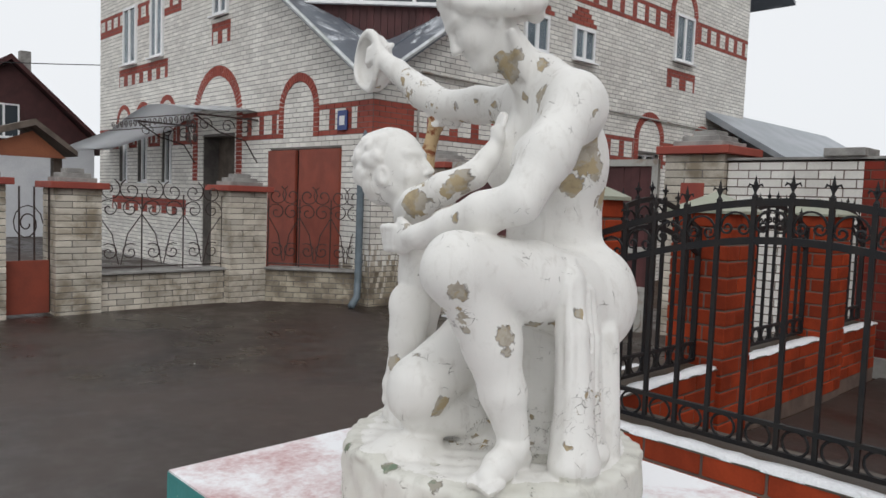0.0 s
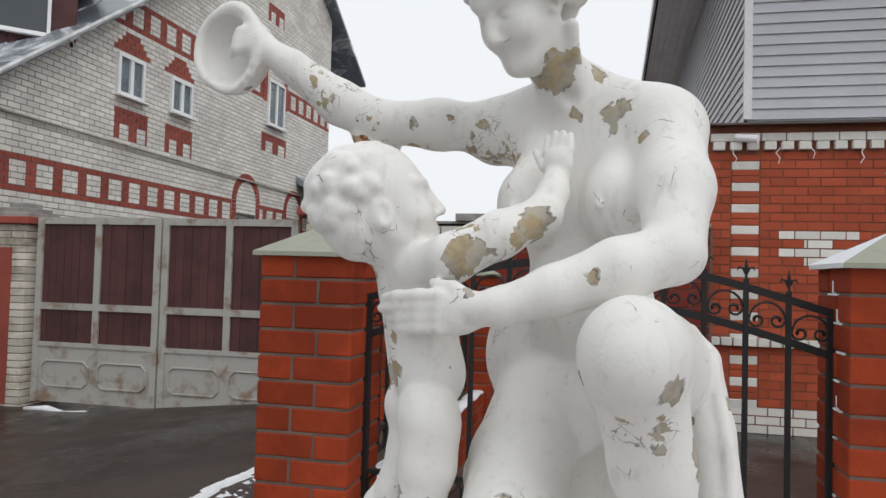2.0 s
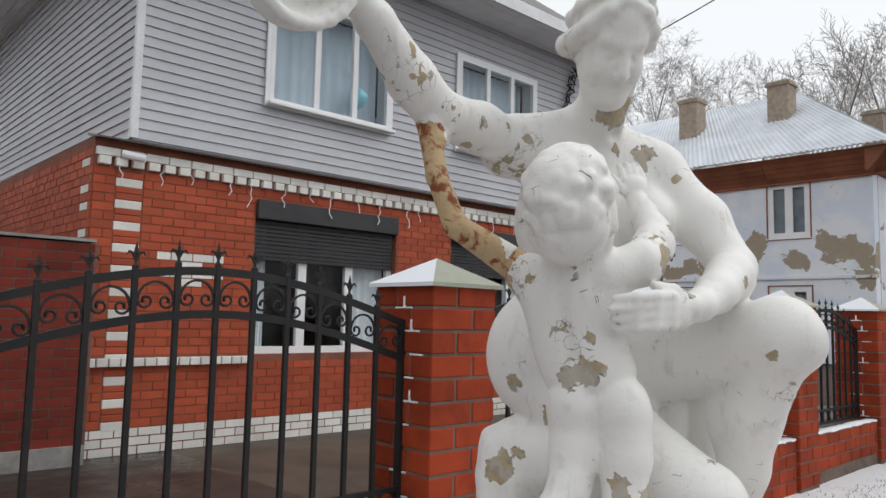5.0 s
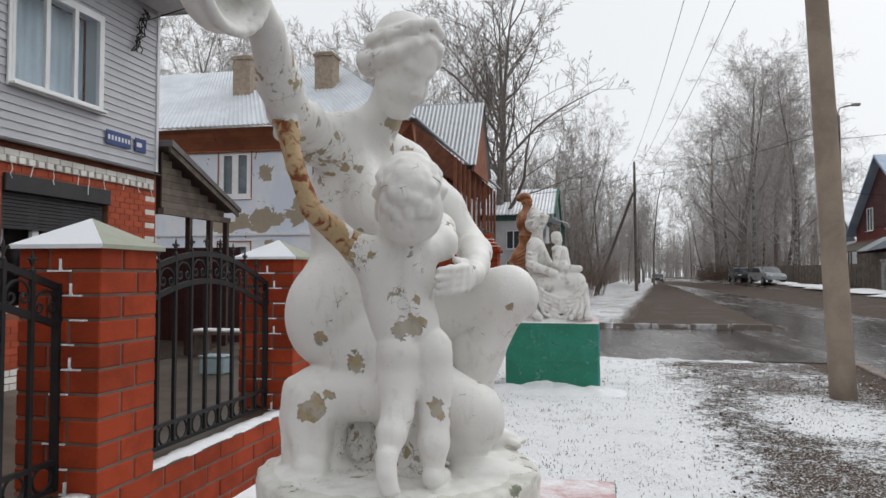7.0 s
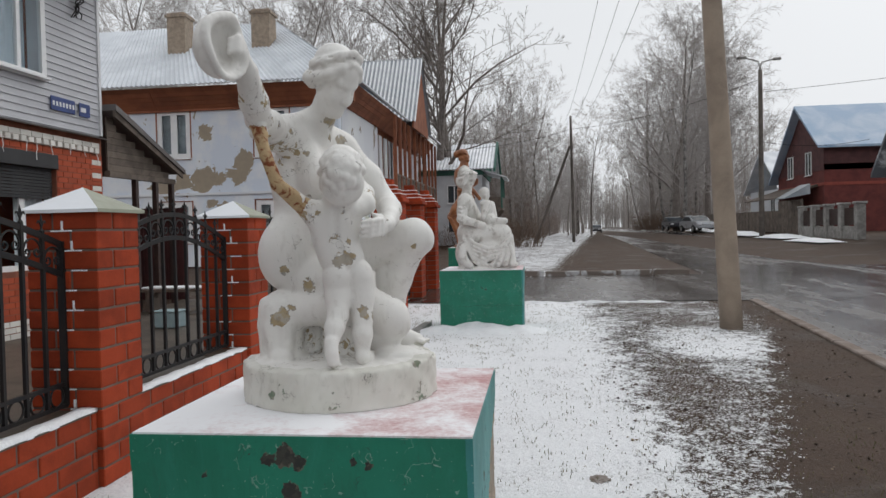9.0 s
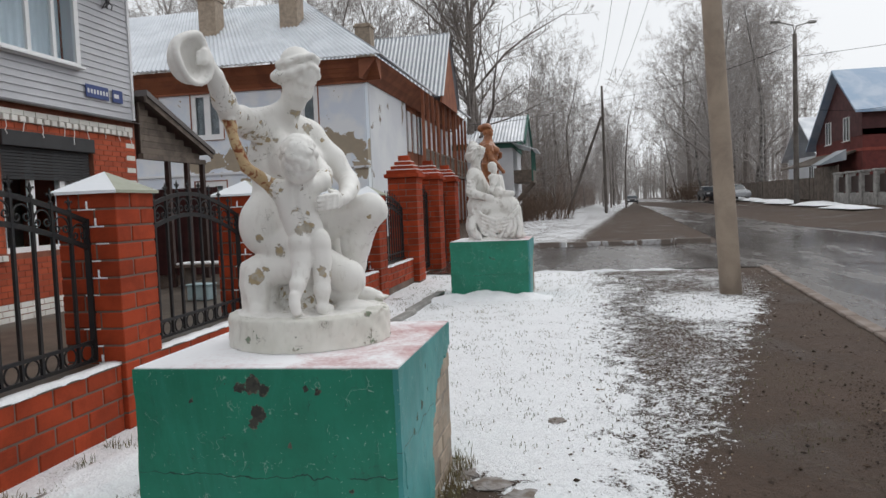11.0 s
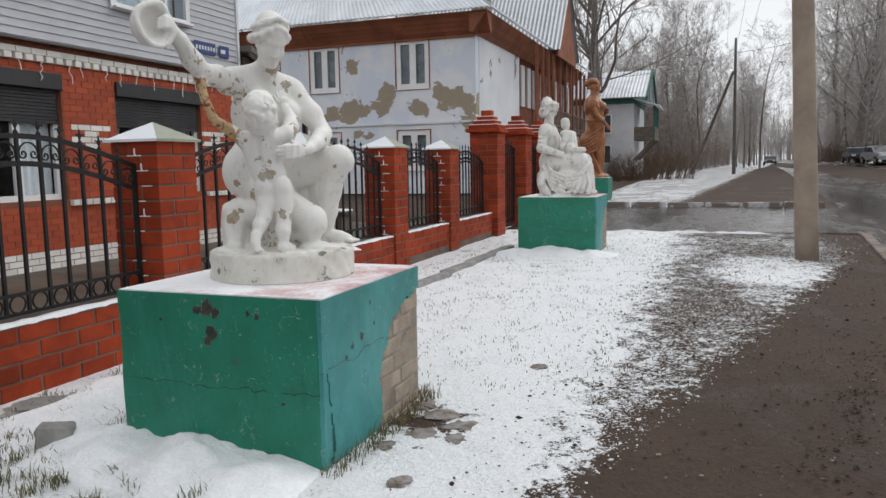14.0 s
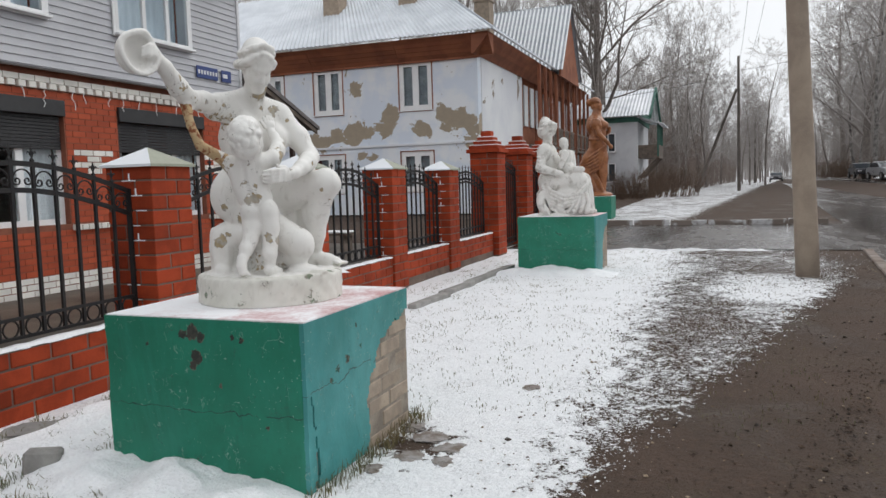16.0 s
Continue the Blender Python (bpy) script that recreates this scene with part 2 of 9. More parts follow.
def ground_material():
    """Dirt and trodden mud; snow lies on the verge and thins out towards the path."""
    m, nt, ln, p = mat("verge with thin snow over mud")
    pos = where(nt)
    sep = nt.new("ShaderNodeSeparateXYZ")
    ln.new(pos, sep.inputs[0])
    x, y = sep.outputs[0], sep.outputs[1]
    stretch = nt.new("ShaderNodeVectorMath")
    stretch.operation = "MULTIPLY"
    stretch.inputs[1].default_value = (1.0, 0.85, 1.0)
    ln.new(pos, stretch.inputs[0])
    big, mid, fine = noisy(nt, ln, 0.8, 5, 0.6, pos, 0.5), noisy(nt, ln, 6.5, 7, 0.70, stretch.outputs[0], 0.3), noisy(nt, ln, 60, 4, 0.7, pos)
    grain = noisy(nt, ln, 32, 5, 0.72, stretch.outputs[0], 0.5)
    mud = mixc(nt, ln, ramp(nt, ln, big, 0.35, 0.65), (0.080, 0.052, 0.038), (0.060, 0.040, 0.029))
    mud = mixc(nt, ln, ramp(nt, ln, fine, 0.52, 0.75), mud, (0.085, 0.056, 0.041))
    # how much snow lies, from the fence across to the road
    bend = calc(nt, ln, "MULTIPLY", calc(nt, ln, "SUBTRACT", mid, 0.5), 0.8)
    path = calc(nt, ln, "MINIMUM", calc(nt, ln, "SUBTRACT", calc(nt, ln, "MULTIPLY", y, 0.289), 0.74), -0.25)
    over = ramp(nt, ln, calc(nt, ln, "ADD", calc(nt, ln, "SUBTRACT", x, path), bend), -0.30, 0.16)
    full = ramp(nt, ln, calc(nt, ln, "ADD", x, bend), -0.60, 0.60)
    lie = calc(nt, ln, "ADD", calc(nt, ln, "MULTIPLY", over, 0.47), calc(nt, ln, "MULTIPLY", full, 0.39))
    px, py = calc(nt, ln, "ADD", x, 1.5), calc(nt, ln, "MULTIPLY", calc(nt, ln, "ADD", y, 5.2), 0.5)
    ring = calc(nt, ln, "SQRT", calc(nt, ln, "ADD", calc(nt, ln, "MULTIPLY", px, px), calc(nt, ln, "MULTIPLY", py, py)))
    lie = calc(nt, ln, "MAXIMUM", lie, calc(nt, ln, "MULTIPLY", calc(nt, ln, "SUBTRACT", 1.0, ramp(nt, ln, ring, 0.1, 2.1)), calc(nt, ln, "MULTIPLY", over, 0.66)))
    edge = calc(nt, ln, "MULTIPLY", lie, ramp(nt, ln, x, -3.4, -2.3))
    far = ramp(nt, ln, calc(nt, ln, "MULTIPLY", y, -1.0), 17.0, 18.0)
    edge = mixc(nt, ln, far, edge, mixc(nt, ln, ramp(nt, ln, calc(nt, ln, "ADD", calc(nt, ln, "SUBTRACT", x, calc(nt, ln, "MULTIPLY", y, 0.09)), bend), 1.0, 2.3), (0.05, 0.05, 0.05), (0.54, 0.54, 0.54)))
    edge = calc(nt, ln, "MULTIPLY", edge, calc(nt, ln, "SUBTRACT", 1.0, calc(nt, ln, "MULTIPLY", ramp(nt, ln, x, 3.2, 3.6), 0.85)))
    bx_, by_ = calc(nt, ln, "SUBTRACT", x, 0.62), calc(nt, ln, "MULTIPLY", calc(nt, ln, "SUBTRACT", y, 1.22), 0.75)
    bare = calc(nt, ln, "SQRT", calc(nt, ln, "ADD", calc(nt, ln, "MULTIPLY", bx_, bx_), calc(nt, ln, "MULTIPLY", by_, by_)))
    edge = calc(nt, ln, "MULTIPLY", edge, ramp(nt, ln, calc(nt, ln, "ADD", bare, calc(nt, ln, "MULTIPLY", bend, 0.9)), -0.18, 0.40))
    patch = calc(nt, ln, "ADD", calc(nt, ln, "ADD", calc(nt, ln, "MULTIPLY", mid, 0.55), calc(nt, ln, "MULTIPLY", grain, 0.55)), calc(nt, ln, "MULTIPLY", big, 0.35))
    level = calc(nt, ln, "SUBTRACT", patch, calc(nt, ln, "SUBTRACT", 1.12, calc(nt, ln, "MULTIPLY", edge, 0.78)))
    cover = ramp(nt, ln, level, -0.02, 0.05)
    fleck = noisy(nt, ln, 58, 3, 0.6, stretch.outputs[0], 0.4)
    cover = calc(nt, ln, "MAXIMUM", cover, ramp(nt, ln, calc(nt, ln, "ADD", fleck, calc(nt, ln, "MULTIPLY", edge, 0.46)), 0.775, 0.81))
    # dead grass stands through the thin snow in flecks
    tuft = calc(nt, ln, "MULTIPLY", ramp(nt, ln, noisy(nt, ln, 48, 4, 0.7, stretch.outputs[0], 0.6), 0.55, 0.63), ramp(nt, ln, noisy(nt, ln, 1.9, 5, 0.65, pos, 0.4), 0.46, 0.66))
    cover = calc(nt, ln, "MULTIPLY", cover, calc(nt, ln, "SUBTRACT", 1.0, calc(nt, ln, "MULTIPLY", tuft, 0.5)))
    litter = noisy(nt, ln, 34, 4, 0.7, pos, 0.3)
    mud = mixc(nt, ln, calc(nt, ln, "MULTIPLY", ramp(nt, ln, litter, 0.55, 0.68), 0.55), mud, (0.115, 0.07, 0.045))
    mud = mixc(nt, ln, calc(nt, ln, "MULTIPLY", ramp(nt, ln, litter, 0.42, 0.34), 0.5), mud, (0.022, 0.015, 0.012))
    mud = mixc(nt, ln, calc(nt, ln, "MULTIPLY", tuft, 0.8), mud, (0.105, 0.090, 0.048))
    snow = mixc(nt, ln, ramp(nt, ln, grain, 0.3, 0.6), (0.83, 0.84, 0.86), (0.93, 0.94, 0.955))
    ln.new(mixc(nt, ln, cover, mud, snow), p.inputs["Base Color"])
    ln.new(calc(nt, ln, "SUBTRACT", 0.78, calc(nt, ln, "MULTIPLY", ramp(nt, ln, big, 0.5, 0.7), 0.25)), p.inputs["Roughness"])
    p.inputs["Specular IOR Level"].default_value = 0.22
    bumped(nt, ln, p, calc(nt, ln, "ADD", calc(nt, ln, "ADD", calc(nt, ln, "MULTIPLY", cover, 0.5), grain), mid), 0.8, 0.03)
    return m


M["ground"] = ground_material()


def chipped_paint(name, paint, paint2, under, under2, chips, density=0.70, crack=1.0, cell=60.0, seams=(), dirt=(0.40, 0.36, 0.31), zones=(), split_colour=(0.16, 0.14, 0.12), scratch=None):
    """Paint over plaster that breaks off in angular flakes: at given places (x, y, z, radius) and sparsely anywhere; hairline cracks, dirt."""
    m, nt, ln, p = mat(name)
    pos = where(nt)
    wob, mid, fine = noisy(nt, ln, 26, 5, 0.65, pos), noisy(nt, ln, 9, 5, 0.6, pos, 0.6), noisy(nt, ln, 160, 3, 0.6, pos)
    broad = noisy(nt, ln, 3.0, 4, 0.6, pos)

    def vec(op, a, b):
        v = nt.new("ShaderNodeVectorMath")
        v.operation = op
        ln.new(a, v.inputs[0])
        if isinstance(b, (tuple, list)):
            v.inputs[1].default_value = b
        elif isinstance(b, float):
            v.inputs[3].default_value = b
        else:
            ln.new(b, v.inputs[1])
        return v

    def voronoi(feature, scale, at):
        v = nt.new("ShaderNodeTexVoronoi")
        v.feature = feature
        v.inputs["Scale"].default_value = scale
        ln.new(at, v.inputs["Vector"])
        return v

    nz = nt.new("ShaderNodeTexNoise")
    nz.inputs["Scale"].default_value = 14
    nz.inputs["Detail"].default_value = 2.5
    nz.inputs["Roughness"].default_value = 0.55
    ln.new(pos, nz.inputs["Vector"])
    bent = vec("ADD", pos, vec("SCALE", nz.outputs["Color"], 0.055).outputs[0]).outputs[0]
    # a ragged edge follows whole flakes of paint
    big = voronoi("F1", cell, bent)
    near = vec("SUBTRACT", big.outputs["Position"], vec("SCALE", nz.outputs["Color"], 0.055).outputs[0]).outputs[0]
    chance = nt.new("ShaderNodeSeparateColor")
    ln.new(big.outputs["Color"], chance.inputs[0])
    worn = ramp(nt, ln, calc(nt, ln, "ADD", calc(nt, ln, "MULTIPLY", broad, 0.55), calc(nt, ln, "MULTIPLY", mid, 0.5)), density - 0.18, density + 0.10)
    for x, y, z, r in zones:
        weak = calc(nt, ln, "SUBTRACT", 1.0, ramp(nt, ln, vec("DISTANCE", bent, (x + 0.03, y + 0.03, z + 0.03)).outputs["Value"], r * 0.35, r))
        worn = calc(nt, ln, "MAXIMUM", worn, calc(nt, ln, "MULTIPLY", weak, calc(nt, ln, "ADD", 0.18, calc(nt, ln, "MULTIPLY", wob, 0.6))))
    chip = ramp(nt, ln, calc(nt, ln, "MULTIPLY", chance.outputs[0], worn), 0.40, 0.405)
    at = vec("ADD", vec("SCALE", near, 0.7).outputs[0], vec("SCALE", pos, 0.3).outputs[0]).outputs[0]
    grow_by = calc(nt, ln, "SUBTRACT", 1.75, calc(nt, ln, "MULTIPLY", mid, 1.8))
    depth = None
    for x, y, z, r in chips:
        inside = calc(nt, ln, "SUBTRACT", calc(nt, ln, "MULTIPLY", grow_by, r), vec("DISTANCE", at, (x, y, z)).outputs["Value"])
        depth = inside if depth is None else calc(nt, ln, "MAXIMUM", depth, inside)
    if chips:
        chip = calc(nt, ln, "MAXIMUM", chip, ramp(nt, ln, depth, -0.0005, 0.0005))
        # band along each flake's border, for a painted shadow of the paint's lip
        rim = calc(nt, ln, "SUBTRACT", ramp(nt, ln, depth, -0.0022, -0.0008), ramp(nt, ln, depth, 0.0, 0.0014))
    else:
        rim = calc(nt, ln, "MULTIPLY", chip, 0.0)
    # hairline cracks: long broken lines, denser where the paint is worn
    edge = voronoi("DISTANCE_TO_EDGE", 21, bent)
    edge2 = voronoi("DISTANCE_TO_EDGE", 52, bent)
    l1 = calc(nt, ln, "MULTIPLY", calc(nt, ln, "SUBTRACT", 1.0, ramp(nt, ln, edge.outputs["Distance"], 0.004, 0.022)), calc(nt, ln, "MULTIPLY", ramp(nt, ln, mid, 0.56, 0.61), ramp(nt, ln, wob, 0.47, 0.57)))
    l2 = calc(nt, ln, "MULTIPLY", calc(nt, ln, "SUBTRACT", 1.0, ramp(nt, ln, edge2.outputs["Distance"], 0.01, 0.045)), calc(nt, ln, "MULTIPLY", ramp(nt, ln, worn, 0.25, 0.46), ramp(nt, ln, wob, 0.46, 0.58)))
    line = calc(nt, ln, "MULTIPLY", calc(nt, ln, "MAXIMUM", l1, l2), crack)
    split = nt.new("ShaderNodeSeparateXYZ")
    ln.new(bent, split.inputs[0])
    for z, wide in seams:
        off = calc(nt, ln, "ABSOLUTE", calc(nt, ln, "SUBTRACT", calc(nt, ln, "ADD", split.outputs[2], calc(nt, ln, "MULTIPLY", broad, 0.12)), z))
        gap = calc(nt, ln, "MULTIPLY", calc(nt, ln, "SUBTRACT", 1.0, ramp(nt, ln, off, wide * 0.5, wide)), ramp(nt, ln, mid, 0.36, 0.46))
        line = calc(nt, ln, "MAXIMUM", line, gap)
    base = mixc(nt, ln, ramp(nt, ln, broad, 0.3, 0.7), paint, paint2)
    base = mixc(nt, ln, calc(nt, ln, "MULTIPLY", ramp(nt, ln, wob, 0.56, 0.75), 0.22), base, dirt)
    run = vec("MULTIPLY", pos, (1.0, 1.0, 0.22)).outputs[0]
    streak = noisy(nt, ln, 34, 5, 0.6, run, 0.5)
    base = mixc(nt, ln, calc(nt, ln, "MULTIPLY", calc(nt, ln, "MULTIPLY", ramp(nt, ln, streak, 0.50, 0.70), ramp(nt, ln, mid, 0.40, 0.60)), 0.28), base, dirt)
    if scratch:
        # pale scuffs: short broken lines where the coat has been scraped, and a faded bloom
        base = mixc(nt, ln, calc(nt, ln, "MULTIPLY", ramp(nt, ln, noisy(nt, ln, 2.2, 6, 0.7, run, 0.8), 0.46, 0.68), 0.5), base, scratch)
        scuff = voronoi("DISTANCE_TO_EDGE", 6.5, vec("ADD", pos, vec("SCALE", nz.outputs["Color"], 0.25).outputs[0]).outputs[0])
        mark = calc(nt, ln, "MULTIPLY", calc(nt, ln, "SUBTRACT", 1.0, ramp(nt, ln, scuff.outputs["Distance"], 0.004, 0.018)), ramp(nt, ln, mid, 0.55, 0.61))
        speck = ramp(nt, ln, noisy(nt, ln, 75, 2, 0.5, pos), 0.70, 0.74)
        base = mixc(nt, ln, calc(nt, ln, "MULTIPLY", calc(nt, ln, "MAXIMUM", mark, speck), 0.75), base, (0.30, 0.42, 0.36))
    base = mixc(nt, ln, calc(nt, ln, "MULTIPLY", line, 0.8), base, split_colour)
    ochre = noisy(nt, ln, 17, 4, 0.6, pos, 0.4)
    bare = mixc(nt, ln, ramp(nt, ln, ochre, 0.45, 0.56), under, under2)
    bare = mixc(nt, ln, calc(nt, ln, "MULTIPLY", ramp(nt, ln, wob, 0.52, 0.6), 0.35), bare, (0.22, 0.18, 0.13))
    # the lip's shadow goes into the colour as a dark brown line
    lip_shaded = mixc(nt, ln, calc(nt, ln, "MULTIPLY", rim, 0.6), mixc(nt, ln, chip, base, bare), (0.13, 0.105, 0.08))
    ln.new(lip_shaded, p.inputs["Base Color"])
    ln.new(calc(nt, ln, "ADD", calc(nt, ln, "MULTIPLY", chip, 0.3), 0.52), p.inputs["Roughness"])
    h = calc(nt, ln, "SUBTRACT", calc(nt, ln, "MULTIPLY", fine, 0.10), calc(nt, ln, "MAXIMUM", chip, calc(nt, ln, "MULTIPLY", line, 0.5)))
    h = calc(nt, ln, "ADD", h, calc(nt, ln, "ADD", calc(nt, ln, "MULTIPLY", mid, 0.6), calc(nt, ln, "MULTIPLY", wob, 0.35)))
    bumped(nt, ln, p, h, 0.6, 0.007)
    return m


# ---- geometry helpers ----
def mesh_of(name, verts, faces, material, smooth=False):
    me = bpy.data.meshes.new(name)
    me.from_pydata(verts, [], faces)
    if material is not None:
        me.materials.append(material)
    if smooth:
        me.polygons.foreach_set("use_smooth", [True] * len(me.polygons))
    me.update()
    return me


def part(name, bm, material, parent=None, label="", smooth=False):
    """Links a bmesh (or a ready mesh) as one mesh object under a thing or part; meshes are in the thing's own space."""
    if isinstance(bm, bpy.types.Mesh):
        me = bm
    else:
        me = bpy.data.meshes.new(name)
        bm.normal_update()
        bm.to_mesh(me)
        bm.free()
        me.materials.append(material)
        if smooth:
            me.polygons.foreach_set("use_smooth", [True] * len(me.polygons))
    ob = new(name, me)
    if parent is not None:
        ob.parent = parent
    return tagged(ob, label)


def thing(name, at, label, category, group="", kind="", rz=0.0):
    ob = new(name)
    ob.empty_display_size = 0.1
    ob.matrix_basis = pose(*at, 0, 0, rz)
    return tagged(ob, label, category, group, kind)


def box(bm, x0, x1, y0, y1, z0, z1, bevel=0.0):
    v = [bm.verts.new((x, y, z)) for z in (z0, z1) for y in (y0, y1) for x in (x0, x1)]
    fs = [bm.faces.new([v[i] for i in q]) for q in ((0, 2, 3, 1), (4, 5, 7, 6), (0, 1, 5, 4), (2, 6, 7, 3), (0, 4, 6, 2), (1, 3, 7, 5))]
    if bevel:
        es = {e for f in fs for e in f.edges}
        bmesh.ops.bevel(bm, geom=list(es), offset=bevel, segments=1, affect="EDGES")
    return bm


def boxed(*args, bevel=0.0):
    return box(bmesh.new(), *args, bevel=bevel)


def prism(outline, y0, y1, axis="y"):
    """A flat outline (pairs) given depth along one axis: x/z pairs for y, y/z for x, x/y for z."""
    bm = bmesh.new()
    put = {"y": lambda a, b, d: (a, d, b), "x": lambda a, b, d: (d, a, b), "z": lambda a, b, d: (a, b, d)}[axis]
    r0 = [bm.verts.new(put(a, b, y0)) for a, b in outline]
    r1 = [bm.verts.new(put(a, b, y1)) for a, b in outline]
    bm.faces.new(r0)
    bm.faces.new(r1[::-1])
    n = len(outline)
    for i in range(n):
        bm.faces.new((r0[i], r1[i], r1[(i + 1) % n], r0[(i + 1) % n]))
    bmesh.ops.recalc_face_normals(bm, faces=bm.faces[:])
    return bm


def tube(bm, pts, radii, sides=6, closed=False):
    """A tube along points; radii is one number or one per point."""
    pts = [Vector(q) for q in pts]
    n = len(pts)
    if not hasattr(radii, "__len__"):
        radii = [radii] * n
    rings, ref = [], None
    for i, q in enumerate(pts):
        a, b = pts[(i - 1) % n if closed else max(i - 1, 0)], pts[(i + 1) % n if closed else min(i + 1, n - 1)]
        d = (b - a).normalized()
        if ref is None:
            ref = d.orthogonal().normalized()
        ref = (ref - d * ref.dot(d)).normalized()
        side = d.cross(ref)
        rings.append([bm.verts.new(q + (ref * math.cos(t) + side * math.sin(t)) * radii[i]) for t in (2 * math.pi * k / sides for k in range(sides))])
    for i in range(n if closed else n - 1):
        r0, r1 = rings[i], rings[(i + 1) % n]
        for k in range(sides):
            bm.faces.new((r0[k], r0[(k + 1) % sides], r1[(k + 1) % sides], r1[k]))
    if not closed:
        bm.faces.new(rings[0][::-1])
        bm.faces.new(rings[-1])
    return bm


def lathe(bm, profile, at=(0, 0, 0), sides=20):
    """Turns (radius, height) pairs round the vertical through at."""
    rings = [[bm.verts.new((at[0] + r * math.cos(a), at[1] + r * math.sin(a), at[2] + z)) for a in (2 * math.pi * k / sides for k in range(sides))] for r, z in profile]
    for r0, r1 in zip(rings, rings[1:]):
        for k in range(sides):
            bm.faces.new((r0[k], r0[(k + 1) % sides], r1[(k + 1) % sides], r1[k]))
    bm.faces.new(rings[0][::-1])
    bm.faces.new(rings[-1])
    return bm


# ---- the lie of the land ----
def ease(a, b, v):
    t = min(1.0, max(0.0, (v - a) / (b - a)))
    return t * t * (3 - 2 * t)


def road_edge(y):
    """Near edge of the street; it drifts away from the fence line."""
    return -3.0 + 0.085 * (min(y, 30) + 5) if y > -15 else -3.85 + 0.052 * (y + 15)


def land(x, y):
    z = -0.08
    z -= 0.42 * ease(3.0, 9.0, y) * ease(-6, 2, x)
    z -= 0.14 * ease(3.6, 6.5, x) * (1 - ease(2.2, 4.5, y)) * ease(-14, -10, y)
    z += 0.007 * max(0.0, -y - 8) if y > -70 else 0.434
    z += 0.55 * ease(9, 15, -x) * ease(15, 35, -y)
    return z


def sheet(name, xs, ys, material, lift=0.0, rough=0.0, keep=None):
    """A ground sheet over the land, at the crossings of xs(y) and ys."""
    verts, faces, n = [], [], None
    for y in ys:
        row = xs(y) if callable(xs) else xs
        n = len(row)
        for x in row:
            r = rough * (noise.noise((x * 1.7, y * 1.7, 3.1)) + 0.5 * noise.noise((x * 5, y * 5, 1.1))) if rough else 0.0
            verts.append((x, y, land(x, y) + lift + r))
    for j in range(len(ys) - 1):
        for i in range(n - 1):
            if keep is None or keep(verts[j * n + i]):
                faces.append((j * n + i, j * n + i + 1, (j + 1) * n + i + 1, (j + 1) * n + i))
    return new(name, mesh_of(name, verts, faces, material, True))


def steps(*stops):
    """Coordinates from (from, to, step) stretches."""
    out = []
    for a, b, s in stops:
        out += list(np.arange(a, b, s))
    return [float(v) for v in out] + [float(stops[-1][1])]


gx = steps((-600, -60, 90), (-60, -8, 4), (-8, 4, 0.12), (4, 14, 0.8), (14, 60, 5), (60, 600, 90))
gy = steps((-900, -100, 80), (-100, -24, 4), (-24, -9, 0.4), (-9, 4.4, 0.12), (4.4, 14, 0.8), (14, 60, 5), (60, 600, 90))
tagged(sheet("ground", gx, gy, M["ground"], 0.0, 0.012), "muddy verge and dirt ground with thin patchy snow", "ground", kind="structure")

ry = steps((-300, -100, 20), (-100, -30, 4), (-30, 12, 0.8), (12, 40, 4))
tagged(sheet("road", lambda y: [road_edge(y) - w for w in (0.0, 0.6, 1.8, 3.2, 4.6, 5.8, 6.2)], ry, M["road"], 0.012), "wet dark asphalt village street with puddles", "road", kind="structure")
# the side way between the plots, and the yard in front of the white brick house
tagged(sheet("driveway", lambda y: [road_edge(y) + (3.3 - road_edge(y)) * k / 24 for k in range(25)], steps((-17.1, -10.1, 0.35)), M["road"], 0.016), "wet dark asphalt side way crossing the verge", "driveway", kind="structure")
tagged(sheet("driveway_north", steps((-40, 2, 3), (2, 3.2, 0.4), (3.2, 9.0, 0.5), (9.0, 12, 1)), steps((3.05, 12.1, 0.45), (12.1, 40, 3)), M["asphalt"], 0.02), "wet dark asphalt forecourt with melting snow", "driveway", kind="structure")
tagged(sheet("yard_asphalt", steps((3.55, 8.9, 0.5)), steps((-0.9, 2.3, 0.4)), M["asphalt"], 0.02), "wet dark asphalt at the side of the fenced yard", "paving", kind="structure")
tagged(sheet("yard_paving", steps((3.55, 8.9, 0.5)), steps((-12, -0.9, 0.5)), M["wet_paving"], 0.02), "wet dark brown paving of the fenced yard", "paving", kind="structure")

M["kerb"] = surface("stained kerb concrete with slush", (0.17, 0.14, 0.12), (0.50, 0.50, 0.51), 2.6, 50, 0.9, bump=0.7, lo=0.5, hi=0.62)
# kerb along the far side of the side way: separate concrete stones
def kerb_stone():
    bm = boxed(-0.49, 0.49, -0.08, 0.08, -0.12, 0.16, bevel=0.015)
    return bm


kerb = thing("kerb", (0, -17.25, land(0, -17.25)), "chipped pale concrete kerb stones with snow", "kerb", kind="structure")
first = None
for k in range(7):
    x = 3.0 - k * 1.02
    me = first or kerb_stone()
    ob = part("kerb_stone", me, M["kerb"], kerb)
    first = ob.data
    ob.matrix_basis = pose(x, 0.02 * math.sin(k * 2.1), -0.01 + 0.012 * math.sin(k * 1.3), 0, 0.8 * math.sin(k * 3.0), 0.6 * math.cos(k * 2.0))
M["kerb_mud"] = surface("muddy kerb concrete", (0.17, 0.125, 0.10), (0.26, 0.22, 0.195), 2.6, 50, 0.9, bump=0.7)
muddy = kerb_stone()
street_kerb = thing("street_kerb", (0, 0, 0), "low concrete kerb along the street", "kerb", kind="structure")
